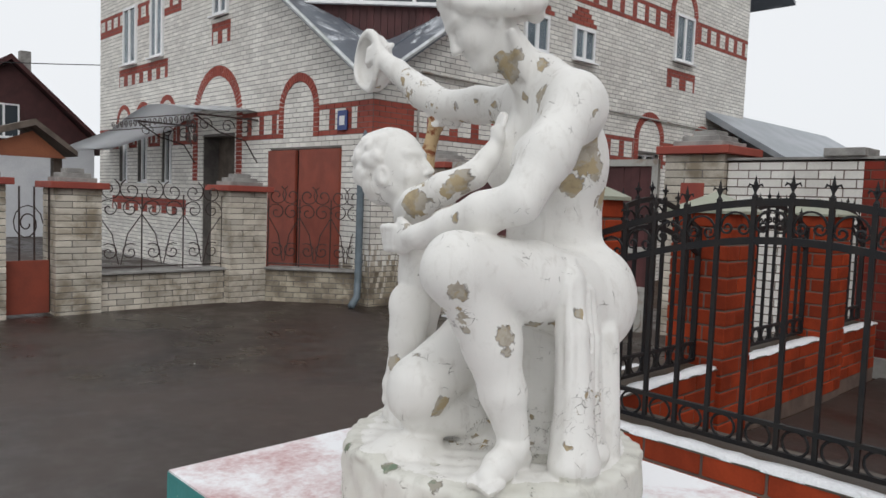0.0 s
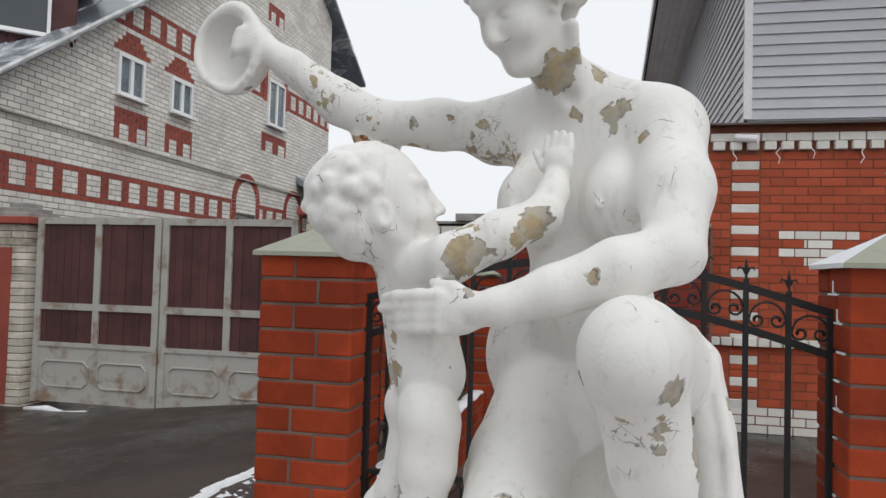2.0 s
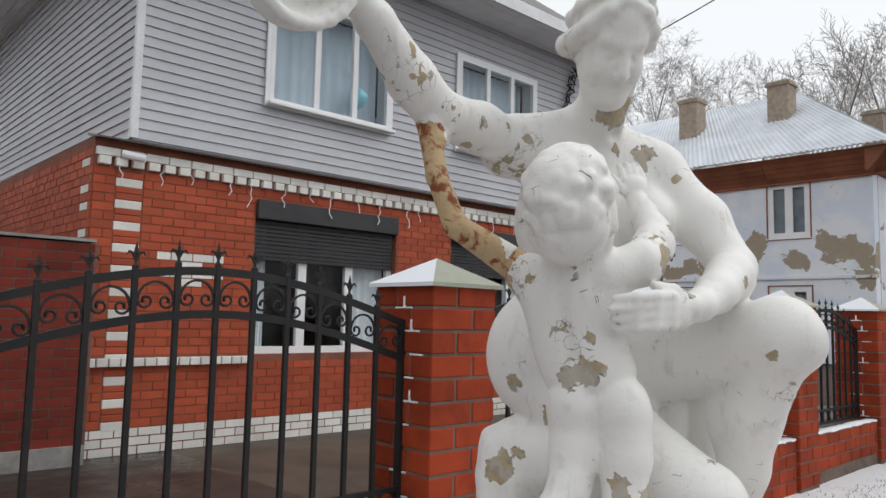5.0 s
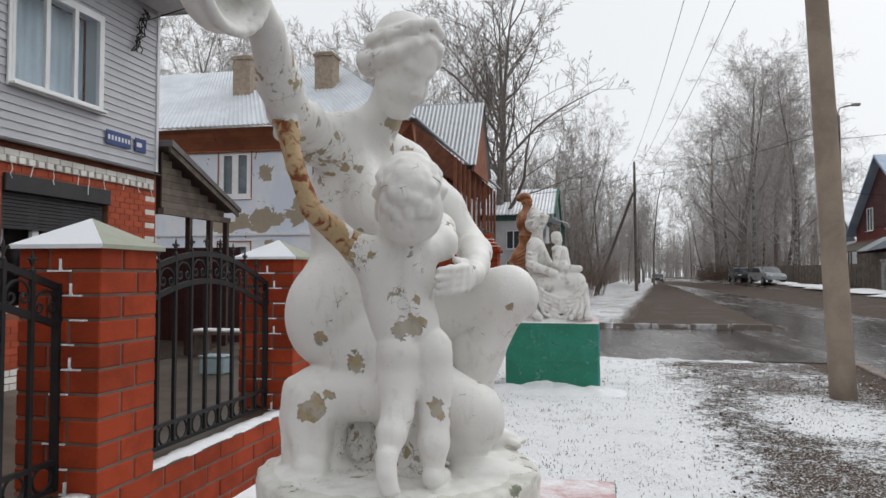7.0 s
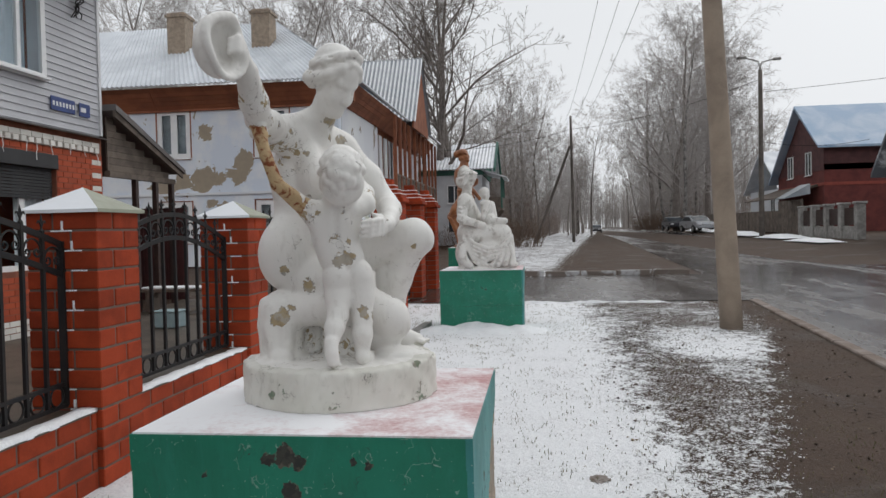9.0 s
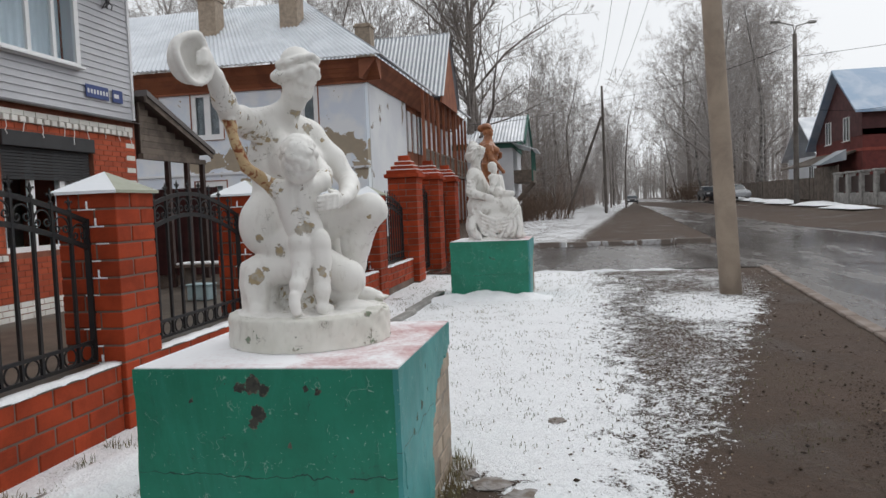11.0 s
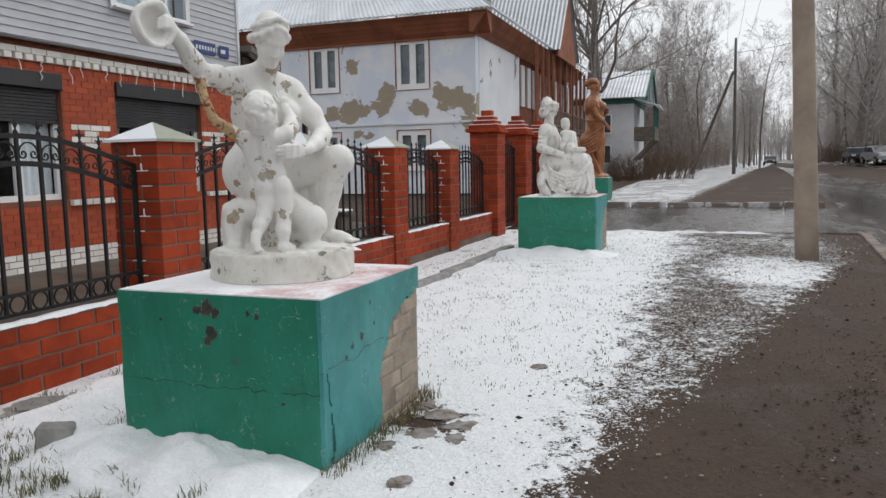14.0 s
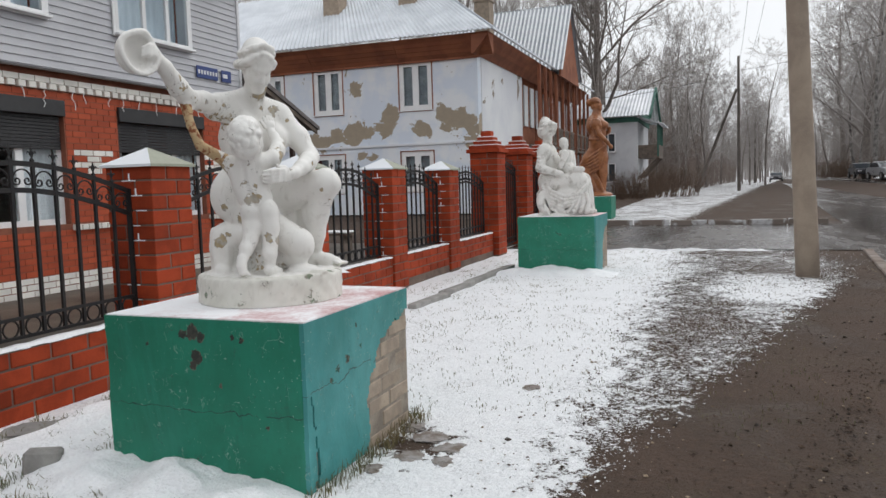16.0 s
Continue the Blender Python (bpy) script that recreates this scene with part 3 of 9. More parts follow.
for k in range(14):
    y = -1.5 - k * 1.02
    if -17 < y < -10.2:
        continue
    ob = part("kerb_stone", muddy, M["kerb_mud"], street_kerb)
    muddy = ob.data
    ob.matrix_basis = pose(road_edge(y) + 0.06, y, land(-3.4, y) - 0.125, 0, 0, 90 - 4.9)
# old concrete edging sunk in the verge between the pedestals
edging = thing("edging", (2.35, -4.9, land(2.3, -4.9)), "dark sunken concrete edging strip in the snow", "edging", kind="structure")
me = None
for k in range(4):
    ob = part("kerb_stone", me or boxed(-0.06, 0.06, -0.5, 0.5, -0.1, 0.055, bevel=0.01), M["concrete"], edging)
    me = ob.data
    ob.matrix_basis = pose(0.02 * math.sin(k), 1.55 - 1.03 * k, 0, 0, 0, -3)


# ---- brickwork ----
def brick_mesh(name, length, height, depth, material, bevel=0.006):
    me = bpy.data.meshes.new(name)
    bm = boxed(-length / 2, length / 2, -depth / 2, depth / 2, -height / 2, height / 2, bevel=bevel)
    bm.to_mesh(me)
    bm.free()
    me.materials.append(material)
    return me


def brick_field(origin, along, out, width, height, choose, length=0.26, course=0.0985, joint=0.014, proud=0.008):
    """Lays a wall's face in courses; choose(u, z) names each brick's material, or None where there is an opening.
    Returns, for each material, the verts and faces of the bricks, joined."""
    o, a, n = Vector(origin), Vector(along), Vector(out)
    res = {}
    rng = random.Random(7)
    for row in range(int(height / course)):
        z0 = row * course
        u = -(length / 2 if row % 2 else 0)
        while u < width:
            u0, u1 = max(u, 0.0), min(u + length, width)
            u += length
            if u1 - u0 < 0.05:
                continue
            # a brick is cut where the pattern or an opening changes along it
            runs = []
            for i in range(8):
                key = choose(u0 + (u1 - u0) * (i + 0.5) / 8, z0 + course / 2)
                if runs and runs[-1][0] == key:
                    runs[-1][2] = i + 1
                else:
                    runs.append([key, i, i + 1])
            d = proud + rng.uniform(-0.002, 0.002)
            for key, i, j in runs:
                if key is None:
                    continue
                vs, fs = res.setdefault(key, ([], []))
                b = len(vs)
                ua, ub = u0 + (u1 - u0) * i / 8 + (joint / 2 if i == 0 else 0), u0 + (u1 - u0) * j / 8 - (joint / 2 if j == 8 else 0)
                for dd in (-0.02, d):
                    for uu, zz in ((ua, z0 + joint / 2), (ub, z0 + joint / 2), (ub, z0 + course - joint / 2), (ua, z0 + course - joint / 2)):
                        q = o + a * uu + n * dd
                        vs.append((q.x, q.y, q.z + zz))
                fs += [(b + 4, b + 5, b + 6, b + 7), (b, b + 1, b + 5, b + 4), (b + 1, b + 2, b + 6, b + 5), (b + 2, b + 3, b + 7, b + 6), (b + 3, b, b + 4, b + 7)]
    return res


def lay_field(parent, name, res):
    for key, (vs, fs) in res.items():
        me = mesh_of(name, vs, fs, M[key])
        bm = bmesh.new()
        bm.from_mesh(me)
        bmesh.ops.recalc_face_normals(bm, faces=bm.faces[:]) if len(fs) < 1500 else None
        bm.to_mesh(me)
        bm.free()
        tagged(part(name, me, None, parent), kind="stuff")


def holed_wall(bm, rects, u0, u1, z0, z1, place, thick):
    """A wall slab with rectangular openings; place(u, d, z) gives the point at depth d inwards."""
    us = sorted({u0, u1, *[v for r in rects for v in r[:2]]})
    zs = sorted({z0, z1, *[v for r in rects for v in r[2:]]})
    us, zs = [u for u in us if u0 <= u <= u1], [z for z in zs if z0 <= z <= z1]
    def solid(i, j):
        if not (0 <= i < len(us) - 1 and 0 <= j < len(zs) - 1):
            return False
        cu, cz = (us[i] + us[i + 1]) / 2, (zs[j] + zs[j + 1]) / 2
        return not any(a < cu < b and c < cz < d for a, b, c, d in rects)
    cache = {}
    def vert(i, j, d):
        if (i, j, d) not in cache:
            cache[i, j, d] = bm.verts.new(place(us[i], d, zs[j]))
        return cache[i, j, d]
    for i in range(len(us) - 1):
        for j in range(len(zs) - 1):
            if not solid(i, j):
                continue
            for d in (0.0, thick):
                bm.faces.new([vert(a, b, d) for a, b in ((i, j), (i + 1, j), (i + 1, j + 1), (i, j + 1))])
            for di, dj, e in ((-1, 0, ((i, j), (i, j + 1))), (1, 0, ((i + 1, j), (i + 1, j + 1))), (0, -1, ((i, j), (i + 1, j))), (0, 1, ((i, j + 1), (i + 1, j + 1)))):
                if not solid(i + di, j + dj):
                    (a, b), (c, d) = e
                    bm.faces.new((vert(a, b, 0.0), vert(c, d, 0.0), vert(c, d, thick), vert(a, b, thick)))
    bmesh.ops.recalc_face_normals(bm, faces=bm.faces[:])
    return bm


def window(name, parent, w, h, m, lights=(1 / 3, 2 / 3), sill=True, glass="glass_dark", curtain=True, rail=0.055):
    """A casement window, its own space: x along the wall, -y outwards, z up from the sill; pane, frame bars, sill, curtain."""
    win = new(name)
    win.parent = parent
    win.matrix_basis = m
    fr = bmesh.new()
    for a, b, c, d in ((0, w, 0, rail), (0, w, h - rail, h), (0, rail, rail, h - rail), (w - rail, w, rail, h - rail)):
        box(fr, a, b, -0.035, 0.035, c, d)
    for s in lights:
        box(fr, w * s - rail * 0.7, w * s + rail * 0.7, -0.032, 0.032, rail, h - rail)
    part("window_frame", fr, M["pvc"], win)
    cuts = [rail, *[w * s for s in lights], w - rail]
    for a, b in zip(cuts, cuts[1:]):
        pane = part("pane", boxed(a, b, -0.004, 0.004, rail, h - rail), M[glass], win)
        pane.visible_shadow = glass != "glass"
    if sill:
        part("window_sill", boxed(-0.05, w + 0.05, -0.13, -0.035, -0.045, -0.005, bevel=0.006), M["pvc"], win)
    return win


# ---- the red brick fence: pillars, low walls, wrought iron ----
COURSE = 0.1155
FX = 3.36
LOW = 0.375


def brick_pillar(side, height, at, label, course=COURSE, brick="red_brick", cap=True, group="fence pillars"):
    """A square brick pillar: mortar core, every brick a piece, and a zinc pyramid cap."""
    ob = thing("brick_pillar", at, label, "pillar", group)
    rows = round(height / course)
    part("mortar_core", boxed(-side / 2 + 0.007, side / 2 - 0.007, -side / 2 + 0.007, side / 2 - 0.007, -0.15, rows * course - 0.004), M["mortar_red"], ob)
    deep = side * 0.36
    long_l, h, half = side - deep - 0.012, course - 0.013, side / 2
    me = brick_mesh("brick", long_l, h, deep, M[brick])
    for r in range(rows):
        # four bricks pinwheel round the core; every other course turns the other way
        flip = 1 if r % 2 else -1
        for k in range(4):
            b = part("brick", me, None, ob)
            inset = 0.0015 * math.sin(r * 12.9 + k * 4.1)
            b.matrix_basis = pose(0, 0, 0, 0, 0, 90 * k) @ pose(flip * (half - long_l / 2), -half + deep / 2 + inset, (r + 0.5) * course, 0, 0, 0.3 * math.sin(r * 3.3 + k))
    if cap:
        rg = random.Random(7)
        for r in range(2, rows):
            if rg.random() < 0.75:
                x = rg.uniform(-0.16, -0.04)
                bm = boxed(x, x + rg.uniform(0.08, 0.15), half - 0.009, half + 0.002, r * course - 0.006, r * course + 0.002)
                if rg.random() < 0.5:
                    box(bm, x + 0.05, x + 0.064, half - 0.009, half + 0.002, r * course + 0.002, r * course + 0.055)
                part("joint_snow", bm, M["snow"], ob, "snow caught in a joint")
        c, e, t = bmesh.new(), side / 2 + 0.03, rows * course
        lo = [c.verts.new((x, y, t - 0.012)) for x, y in ((-e, -e), (e, -e), (e, e), (-e, e))]
        up = [c.verts.new((x, y, t + 0.008)) for x, y in ((-e, -e), (e, -e), (e, e), (-e, e))]
        top = c.verts.new((0, 0, t + 0.148))
        c.faces.new(lo[::-1])
        for i in range(4):
            c.faces.new((lo[i], lo[(i + 1) % 4], up[(i + 1) % 4], up[i]))
            c.faces.new((up[i], up[(i + 1) % 4], top))
        part("cap", c, M["cap_snow"], ob, "snow-dusted zinc pyramid cap")
    return ob


def cap_material():
    """Zinc cap: bare and greenish on slopes that face the wind, thin snow on the others."""
    m, nt, ln, p = mat("zinc cap with snow")
    pos = where(nt)
    n = noisy(nt, ln, 14, 5, 0.6, pos)
    sep = nt.new("ShaderNodeSeparateXYZ")
    ln.new(nt.new("ShaderNodeNewGeometry").outputs["True Normal"], sep.inputs[0])
    side = calc(nt, ln, "SUBTRACT", calc(nt, ln, "MULTIPLY", sep.outputs[1], 1.0), calc(nt, ln, "MULTIPLY", sep.outputs[0], -0.15))
    cover = ramp(nt, ln, calc(nt, ln, "ADD", side, calc(nt, ln, "MULTIPLY", n, 0.35)), 0.2, 0.4)
    ln.new(mixc(nt, ln, cover, mixc(nt, ln, n, (0.25, 0.26, 0.19), (0.36, 0.37, 0.30)), (0.78, 0.80, 0.83)), p.inputs["Base Color"])
    p.inputs["Roughness"].default_value = 0.55
    bumped(nt, ln, p, n, 0.2, 0.01)
    return m


M["cap_snow"] = cap_material()
PIL = 0.445
base_z = -0.08
pillar = brick_pillar(PIL, 1.617, (FX, 0.07, base_z), "red brick fence pillar with a snowy zinc pyramid cap")
for x, y, z in ((FX, 2.525, -0.08), (FX, -2.15, -0.08), (FX, -4.32, -0.06), (FX, -6.5, -0.05), (5.15, 2.525, -0.14), (7.15, 2.525, -0.14)):
    copy_thing(pillar, pose(x, y, z))

# two taller gate pillars with stepped caps
def gate_pillar(at):
    ob = brick_pillar(0.55, 1.95, at, "tall red brick gate pillar with a stepped brick cap and snow", cap=False, group="gate pillars")
    t = round(1.95 / COURSE) * COURSE
    for k, (s, h) in enumerate(((0.66, 0.07), (0.58, 0.07), (0.44, 0.08), (0.32, 0.08), (0.2, 0.12))):
        part("cap_course", boxed(-s / 2, s / 2, -s / 2, s / 2, t, t + h, bevel=0.006), M["red_brick"], ob)
        if k in (1, 2, 3):
            w = s / 2 - 0.004
            part("snow_cap", boxed(-w, w, -w, w, t + h, t + h + 0.014, bevel=0.005), M["snow"], ob, "thin snow on the step")
        t += h
    return ob


gp = gate_pillar((3.33, -9.0, -0.05))
copy_thing(gp, pose(3.33, -11.25, -0.03))
copy_thing(gp, pose(3.33, -13.4, -0.03))


def fence_wall(length, at, rz, label):
    """A low brick wall under the iron fence: mortar core, bricks both faces, snow on its top."""
    ob = thing("fence_wall", at, label, "low wall", "fence walls", rz=rz)
    thick = 0.38
    part("mortar_core", boxed(0, length, -thick / 2 + 0.007, thick / 2 - 0.007, -0.15, LOW - at[2] - 0.01), M["mortar_red"], ob)
    L = 0.3
    rows, cut = int((LOW - at[2] + 0.03) / COURSE), {}
    for s in (-1, 1):
        for r in range(rows):
            u, k = -(L / 2 if r % 2 else 0.0), 0
            while u < length - 0.03:
                u0, u1 = max(u, 0.0), min(u + L, length)
                u, k = u + L, k + 1
                if u1 - u0 < 0.04:
                    continue
                key = round(u1 - u0, 3)
                cut[key] = cut.get(key) or brick_mesh("brick", key - 0.013, COURSE - 0.013, 0.16, M["red_brick"])
                part("brick", cut[key], None, ob).matrix_basis = pose((u0 + u1) / 2, s * (thick / 2 - 0.08 + 0.0015 * math.sin(k * 7.7 + r * 3)), (r + 0.5) * COURSE + LOW - at[2] - rows * COURSE, 0, 0, 0.4 * math.sin(k * 5.1 + r))
    bm = bmesh.new()
    n = int(length / 0.08)
    rng = random.Random(3)
    rings = []
    for i in range(n + 1):
        u, w, h = length * i / n, 0.055 + rng.uniform(-0.014, 0.012), 0.014 + rng.uniform(-0.004, 0.006)
        rings.append([bm.verts.new((u, -0.135 + y * w, z)) for y, z in ((-1, LOW - at[2] - 0.006), (-0.93, LOW - at[2] + h * 0.8), (0, LOW - at[2] + h), (0.93, LOW - at[2] + h * 0.8), (1, LOW - at[2] - 0.006))])
    for a, b in zip(rings, rings[1:]):
        for i in range(4):
            bm.faces.new((a[i], b[i], b[i + 1], a[i + 1]))
    bm.faces.new(rings[0])
    bm.faces.new(rings[-1][::-1])
    bmesh.ops.recalc_face_normals(bm, faces=bm.faces[:])
    part("wall_top", boxed(0, length, -thick / 2 - 0.004, thick / 2 + 0.004, LOW - at[2] - 0.010, LOW - at[2] - 0.002), M["wet_paving"], ob, "dark wet mortar top")
    part("snow_strip", bm, M["snow"], ob, "strip of snow on the wall top", smooth=True)
    return ob


def curl(bm, cx, z, r, turn, start):
    """A C-scroll end: a spiral of flat iron in the fence's plane."""
    pts = []
    for i in range(13):
        a = start + turn * i / 12 * math.pi * 2.2
        q = r * (1 - 0.7 * i / 12)
        pts.append((cx + q * math.cos(a), 0, z + q * math.sin(a)))
    tube(bm, pts, 0.0065, 4)


def finial(bm, x, z):
    """A flat lily tip: knop, a slim blade and two leaves that spread and curl down."""
    lathe(bm, [(0.010, 0), (0.014, 0.010), (0.006, 0.022), (0.005, 0.040), (0.010, 0.062), (0.001, 0.104)], (x, 0, z), 5)
    for s in (-1, 1):
        tube(bm, [(x, 0, z + 0.030), (x + s * 0.012, 0, z + 0.058), (x + s * 0.028, 0, z + 0.064), (x + s * 0.036, 0, z + 0.050)], [0.006, 0.007, 0.006, 0.002], 4)


def iron_fence(length, at, rz, label, rise=0.2, low=LOW, up=0.0):
    """A wrought iron panel, x along it: end posts, two arched rails, ring band, bars with spear finials, C-scrolls."""
    ob = thing("iron_fence", at, label, "fence panel", "iron fence panels", rz=rz)
    def arch(x, h):
        return h + rise * math.sin(math.pi * x / length)
    zs = (low - at[2] + 0.03, low - at[2] + 0.155)
    for z in zs:
        part("rail", boxed(0, length, -0.012, 0.012, z - 0.01, z + 0.012), M["iron"], ob)
    for h in (1.34 + up - at[2], 1.165 + up - at[2]):
        bm = bmesh.new()
        ring = [[bm.verts.new((length * i / 20, y, arch(length * i / 20, h) + z)) for y, z in ((-0.009, -0.017), (0.009, -0.017), (0.009, 0.017), (-0.009, 0.017))] for i in range(21)]
        for p, q in zip(ring, ring[1:]):
            for k in range(4):
                bm.faces.new((p[k], q[k], q[(k + 1) % 4], p[(k + 1) % 4]))
        bm.faces.new(ring[0])
        bm.faces.new(ring[-1][::-1])
        bmesh.ops.recalc_face_normals(bm, faces=bm.faces[:])
        part("arched_rail", bm, M["iron"], ob)
    n = max(3, round(length / 0.172))
    gap = length / n
    for i in (0, n):
        part("post", boxed(i * gap - 0.02, i * gap + 0.02, -0.02, 0.02, zs[0], 1.36 + up - at[2]), M["iron"], ob)
    for i in range(1, n):
        x = i * gap
        top = arch(x, 1.34 + up - at[2])
        bm = boxed(x - 0.0105, x + 0.0105, -0.0105, 0.0105, zs[0], top + 0.03)
        finial(bm, x, top + 0.02)
        part("bar", bm, M["iron"], ob)
    for i in range(n):
        x = (i + 0.5) * gap
        r = 0.057
        bm = tube(bmesh.new(), [(x + r * math.cos(a), 0, (zs[0] + zs[1]) / 2 + r * math.sin(a)) for a in (2 * math.pi * k / 16 for k in range(16))], 0.007, 5, closed=True)
        part("ring", bm, M["iron"], ob)
        zc = arch(x, 1.235 + up - at[2])
        bm = bmesh.new()
        w = gap * 0.42
        # a hoop whose two ends roll inwards, tied to the bars by short collars
        tube(bm, [(x + w * math.cos(a), 0, zc - 0.005 + 0.072 * math.sin(a)) for a in (math.pi * k / 12 for k in range(13))], 0.0065, 4)
        curl(bm, x - w * 0.56, zc - 0.008, w * 0.44, 1, math.pi)
        curl(bm, x + w * 0.56, zc - 0.008, w * 0.44, -1, 0)
        for s in (-1, 1):
            tube(bm, [(x + s * w * 0.95, 0, zc), (x + s * gap * 0.5, 0, zc)], 0.006, 4)
        part("scroll", bm, M["iron"], ob)
    return ob


WALLS = [(2.29, 0.305), (-0.165, -1.915), (-2.385, -4.085), (-4.555, -6.265), (-6.735, -8.725)]
for k, (a, b) in enumerate(WALLS):
    a, b = a + 0.0125, b - 0.0125
    fence_wall(a - b, (FX, a, -0.08 + 0.01 * k), -90, "low red brick fence wall topped with a strip of snow")
    iron_fence(a - b, (FX, a, 0), -90, "black wrought iron fence panel with arched rails and spear tips")
for a, b in ((FX + 0.235, 4.915), (5.385, 6.915), (7.385, 8.45)):
    a, b = a - 0.0125, b + 0.0125
    fence_wall(b - a, (a, 2.525, -0.14), 0, "low red brick fence wall topped with a strip of snow")
    iron_fence(b - a, (a, 2.525, 0), 0, "black wrought iron fence panel with arched rails and spear tips")
iron_fence(1.66, (3.33, -9.3, 0), -90, "black wrought iron gate leaf between brick pillars", rise=0.12, low=0.0, up=0.3)
iron_fence(1.5, (3.33, -11.55, 0), -90, "black wrought iron gate leaf between brick pillars", rise=0.12, low=0.0, up=0.3)


# ---- sculpture: rounded forms blended into one skin ----
class Clay:
    """A field of blended solids on a grid, turned into one closed mesh."""

    def __init__(self, lo, hi, step):
        self.lo, self.step = np.array(lo, float), step
        self.n = np.ceil((np.array(hi, float) - self.lo) / step).astype(int) + 1
        self.f = np.full(tuple(self.n), 0.25, np.float32)

    def grid(self, a, b, pad):
        i0 = np.clip(np.floor((np.array(a) - pad - self.lo) / self.step).astype(int), 0, self.n - 1)
        i1 = np.clip(np.ceil((np.array(b) + pad - self.lo) / self.step).astype(int) + 1, 1, self.n)
        ax = [self.lo[k] + self.step * np.arange(i0[k], i1[k]) for k in range(3)]
        X, Y, Z = np.meshgrid(*ax, indexing="ij")
        return tuple(slice(p, q) for p, q in zip(i0, i1)), X, Y, Z

    def blend(self, sl, d, k, cut=False):
        a = self.f[sl]
        d = d.astype(np.float32)
        if cut:
            h = np.maximum(k - np.abs(a + d), 0) / k
            self.f[sl] = np.maximum(a, -d) + h * h * k * 0.25
        else:
            h = np.maximum(k - np.abs(a - d), 0) / k
            self.f[sl] = np.minimum(a, d) - h * h * k * 0.25

    def limb(self, a, b, ra, rb, k=0.03, cut=False):
        a, b = np.array(a, float), np.array(b, float)
        m = max(ra, rb) + k + 0.02
        sl, X, Y, Z = self.grid(np.minimum(a, b), np.maximum(a, b), m)
        ab = b - a
        t = np.clip(((X - a[0]) * ab[0] + (Y - a[1]) * ab[1] + (Z - a[2]) * ab[2]) / (ab @ ab), 0, 1)
        d = np.sqrt((X - a[0] - t * ab[0]) ** 2 + (Y - a[1] - t * ab[1]) ** 2 + (Z - a[2] - t * ab[2]) ** 2) - (ra + (rb - ra) * t)
        self.blend(sl, d, k, cut)

    def egg(self, c, r, k=0.03, rz=0.0, tilt=0.0, lean=0.0, cut=False, lump=0.0, freq=60.0, axes=None):
        """An ellipsoid with radii r, turned by degrees or along given axes; lump raises curls on it."""
        m = max(r) + k + 0.02 + lump
        sl, X, Y, Z = self.grid(c, c, m)
        R = np.array(Euler((radians(tilt), radians(lean), radians(rz))).to_matrix()).T if axes is None else np.array(axes)
        P = np.stack([X - c[0], Y - c[1], Z - c[2]], -1) @ R.T
        q = P / np.array(r)
        l = np.sqrt((q ** 2).sum(-1)) + 1e-9
        g = np.sqrt(((P / np.array(r) ** 2) ** 2).sum(-1)) + 1e-9
        d = l * (l - 1) / g
        if lump:
            d = d - lump * (np.sin(P[..., 0] * freq + 1.3 * np.sin(P[..., 2] * freq * 0.7)) * np.sin(P[..., 1] * freq * 1.1 + 1) + np.sin(P[..., 2] * freq * 0.9 + 0.5 + P[..., 0] * 20) * 0.5)
        self.blend(sl, d, k, cut)

    def head(self, at, ahead, size, curls, freq, roll=True, locks=0, slim=1.0):
        """A plain head: skull, face, brow, nose, mouth and hair, facing along ahead."""
        f = np.array(ahead, float)
        f /= np.linalg.norm(f)
        u = np.array((0, 0, 1.0)) - f[2] * f
        u /= np.linalg.norm(u)
        r = np.cross(f, u)
        ax, at = np.stack([r, f, u]), np.array(at, float)
        hp = lambda a, b, c: at + size * (r * a * slim + f * b + u * c)
        e = lambda p, q, k=0.03, **w: self.egg(hp(*p), (q[0] * size * slim, q[1] * size, q[2] * size), k * size, axes=ax, **w)
        li = lambda p, q, ra, rb, k=0.02, **w: self.limb(hp(*p), hp(*q), ra * size, rb * size, k * size, **w)
        e((0, -0.02, 0.03), (0.082, 0.105, 0.1))
        e((0, 0.018, -0.026), (0.066, 0.076, 0.100), 0.03)
        e((0, 0.050, -0.092), (0.032, 0.040, 0.034), 0.03)
        # jaw, brow, cheeks, sockets with lidded eyes, ears
        for q in (-1, 1):
            li((0.056 * q, -0.004, -0.052), (0.020 * q, 0.062, -0.102), 0.014, 0.014, 0.02)
            li((0.008 * q, 0.084, 0.026), (0.048 * q, 0.068, 0.030), 0.009, 0.010, 0.014)
            e((0.038 * q, 0.054, -0.036), (0.028, 0.032, 0.030), 0.02)
            e((0.031 * q, 0.098, 0.004), (0.020, 0.022, 0.013), 0.010, cut=True)
            e((0.031 * q, 0.070, 0.001), (0.016, 0.016, 0.011), 0.004)
            li((0.017 * q, 0.084, 0.010), (0.046 * q, 0.070, 0.008), 0.0035, 0.0035, 0.003)
            e((0.079 * q, -0.012, -0.018), (0.011, 0.022, 0.032), 0.006)
            e((0.086 * q, -0.004, -0.018), (0.006, 0.011, 0.017), 0.004, cut=True)
            e((0.012 * q, 0.094, -0.038), (0.0085, 0.010, 0.008), 0.005)
        li((0, 0.085, 0.022), (0, 0.108, -0.032), 0.0075, 0.0115, 0.008)
        li((-0.019, 0.080, -0.063), (0.019, 0.080, -0.063), 0.005, 0.005, 0.010)
        e((0, 0.089, -0.059), (0.016, 0.007, 0.006), 0.003)
        e((0, 0.086, -0.071), (0.015, 0.008, 0.007), 0.003)
        li((-0.013, 0.094, -0.0652), (0.013, 0.094, -0.0652), 0.0014, 0.0014, 0.003, cut=True)
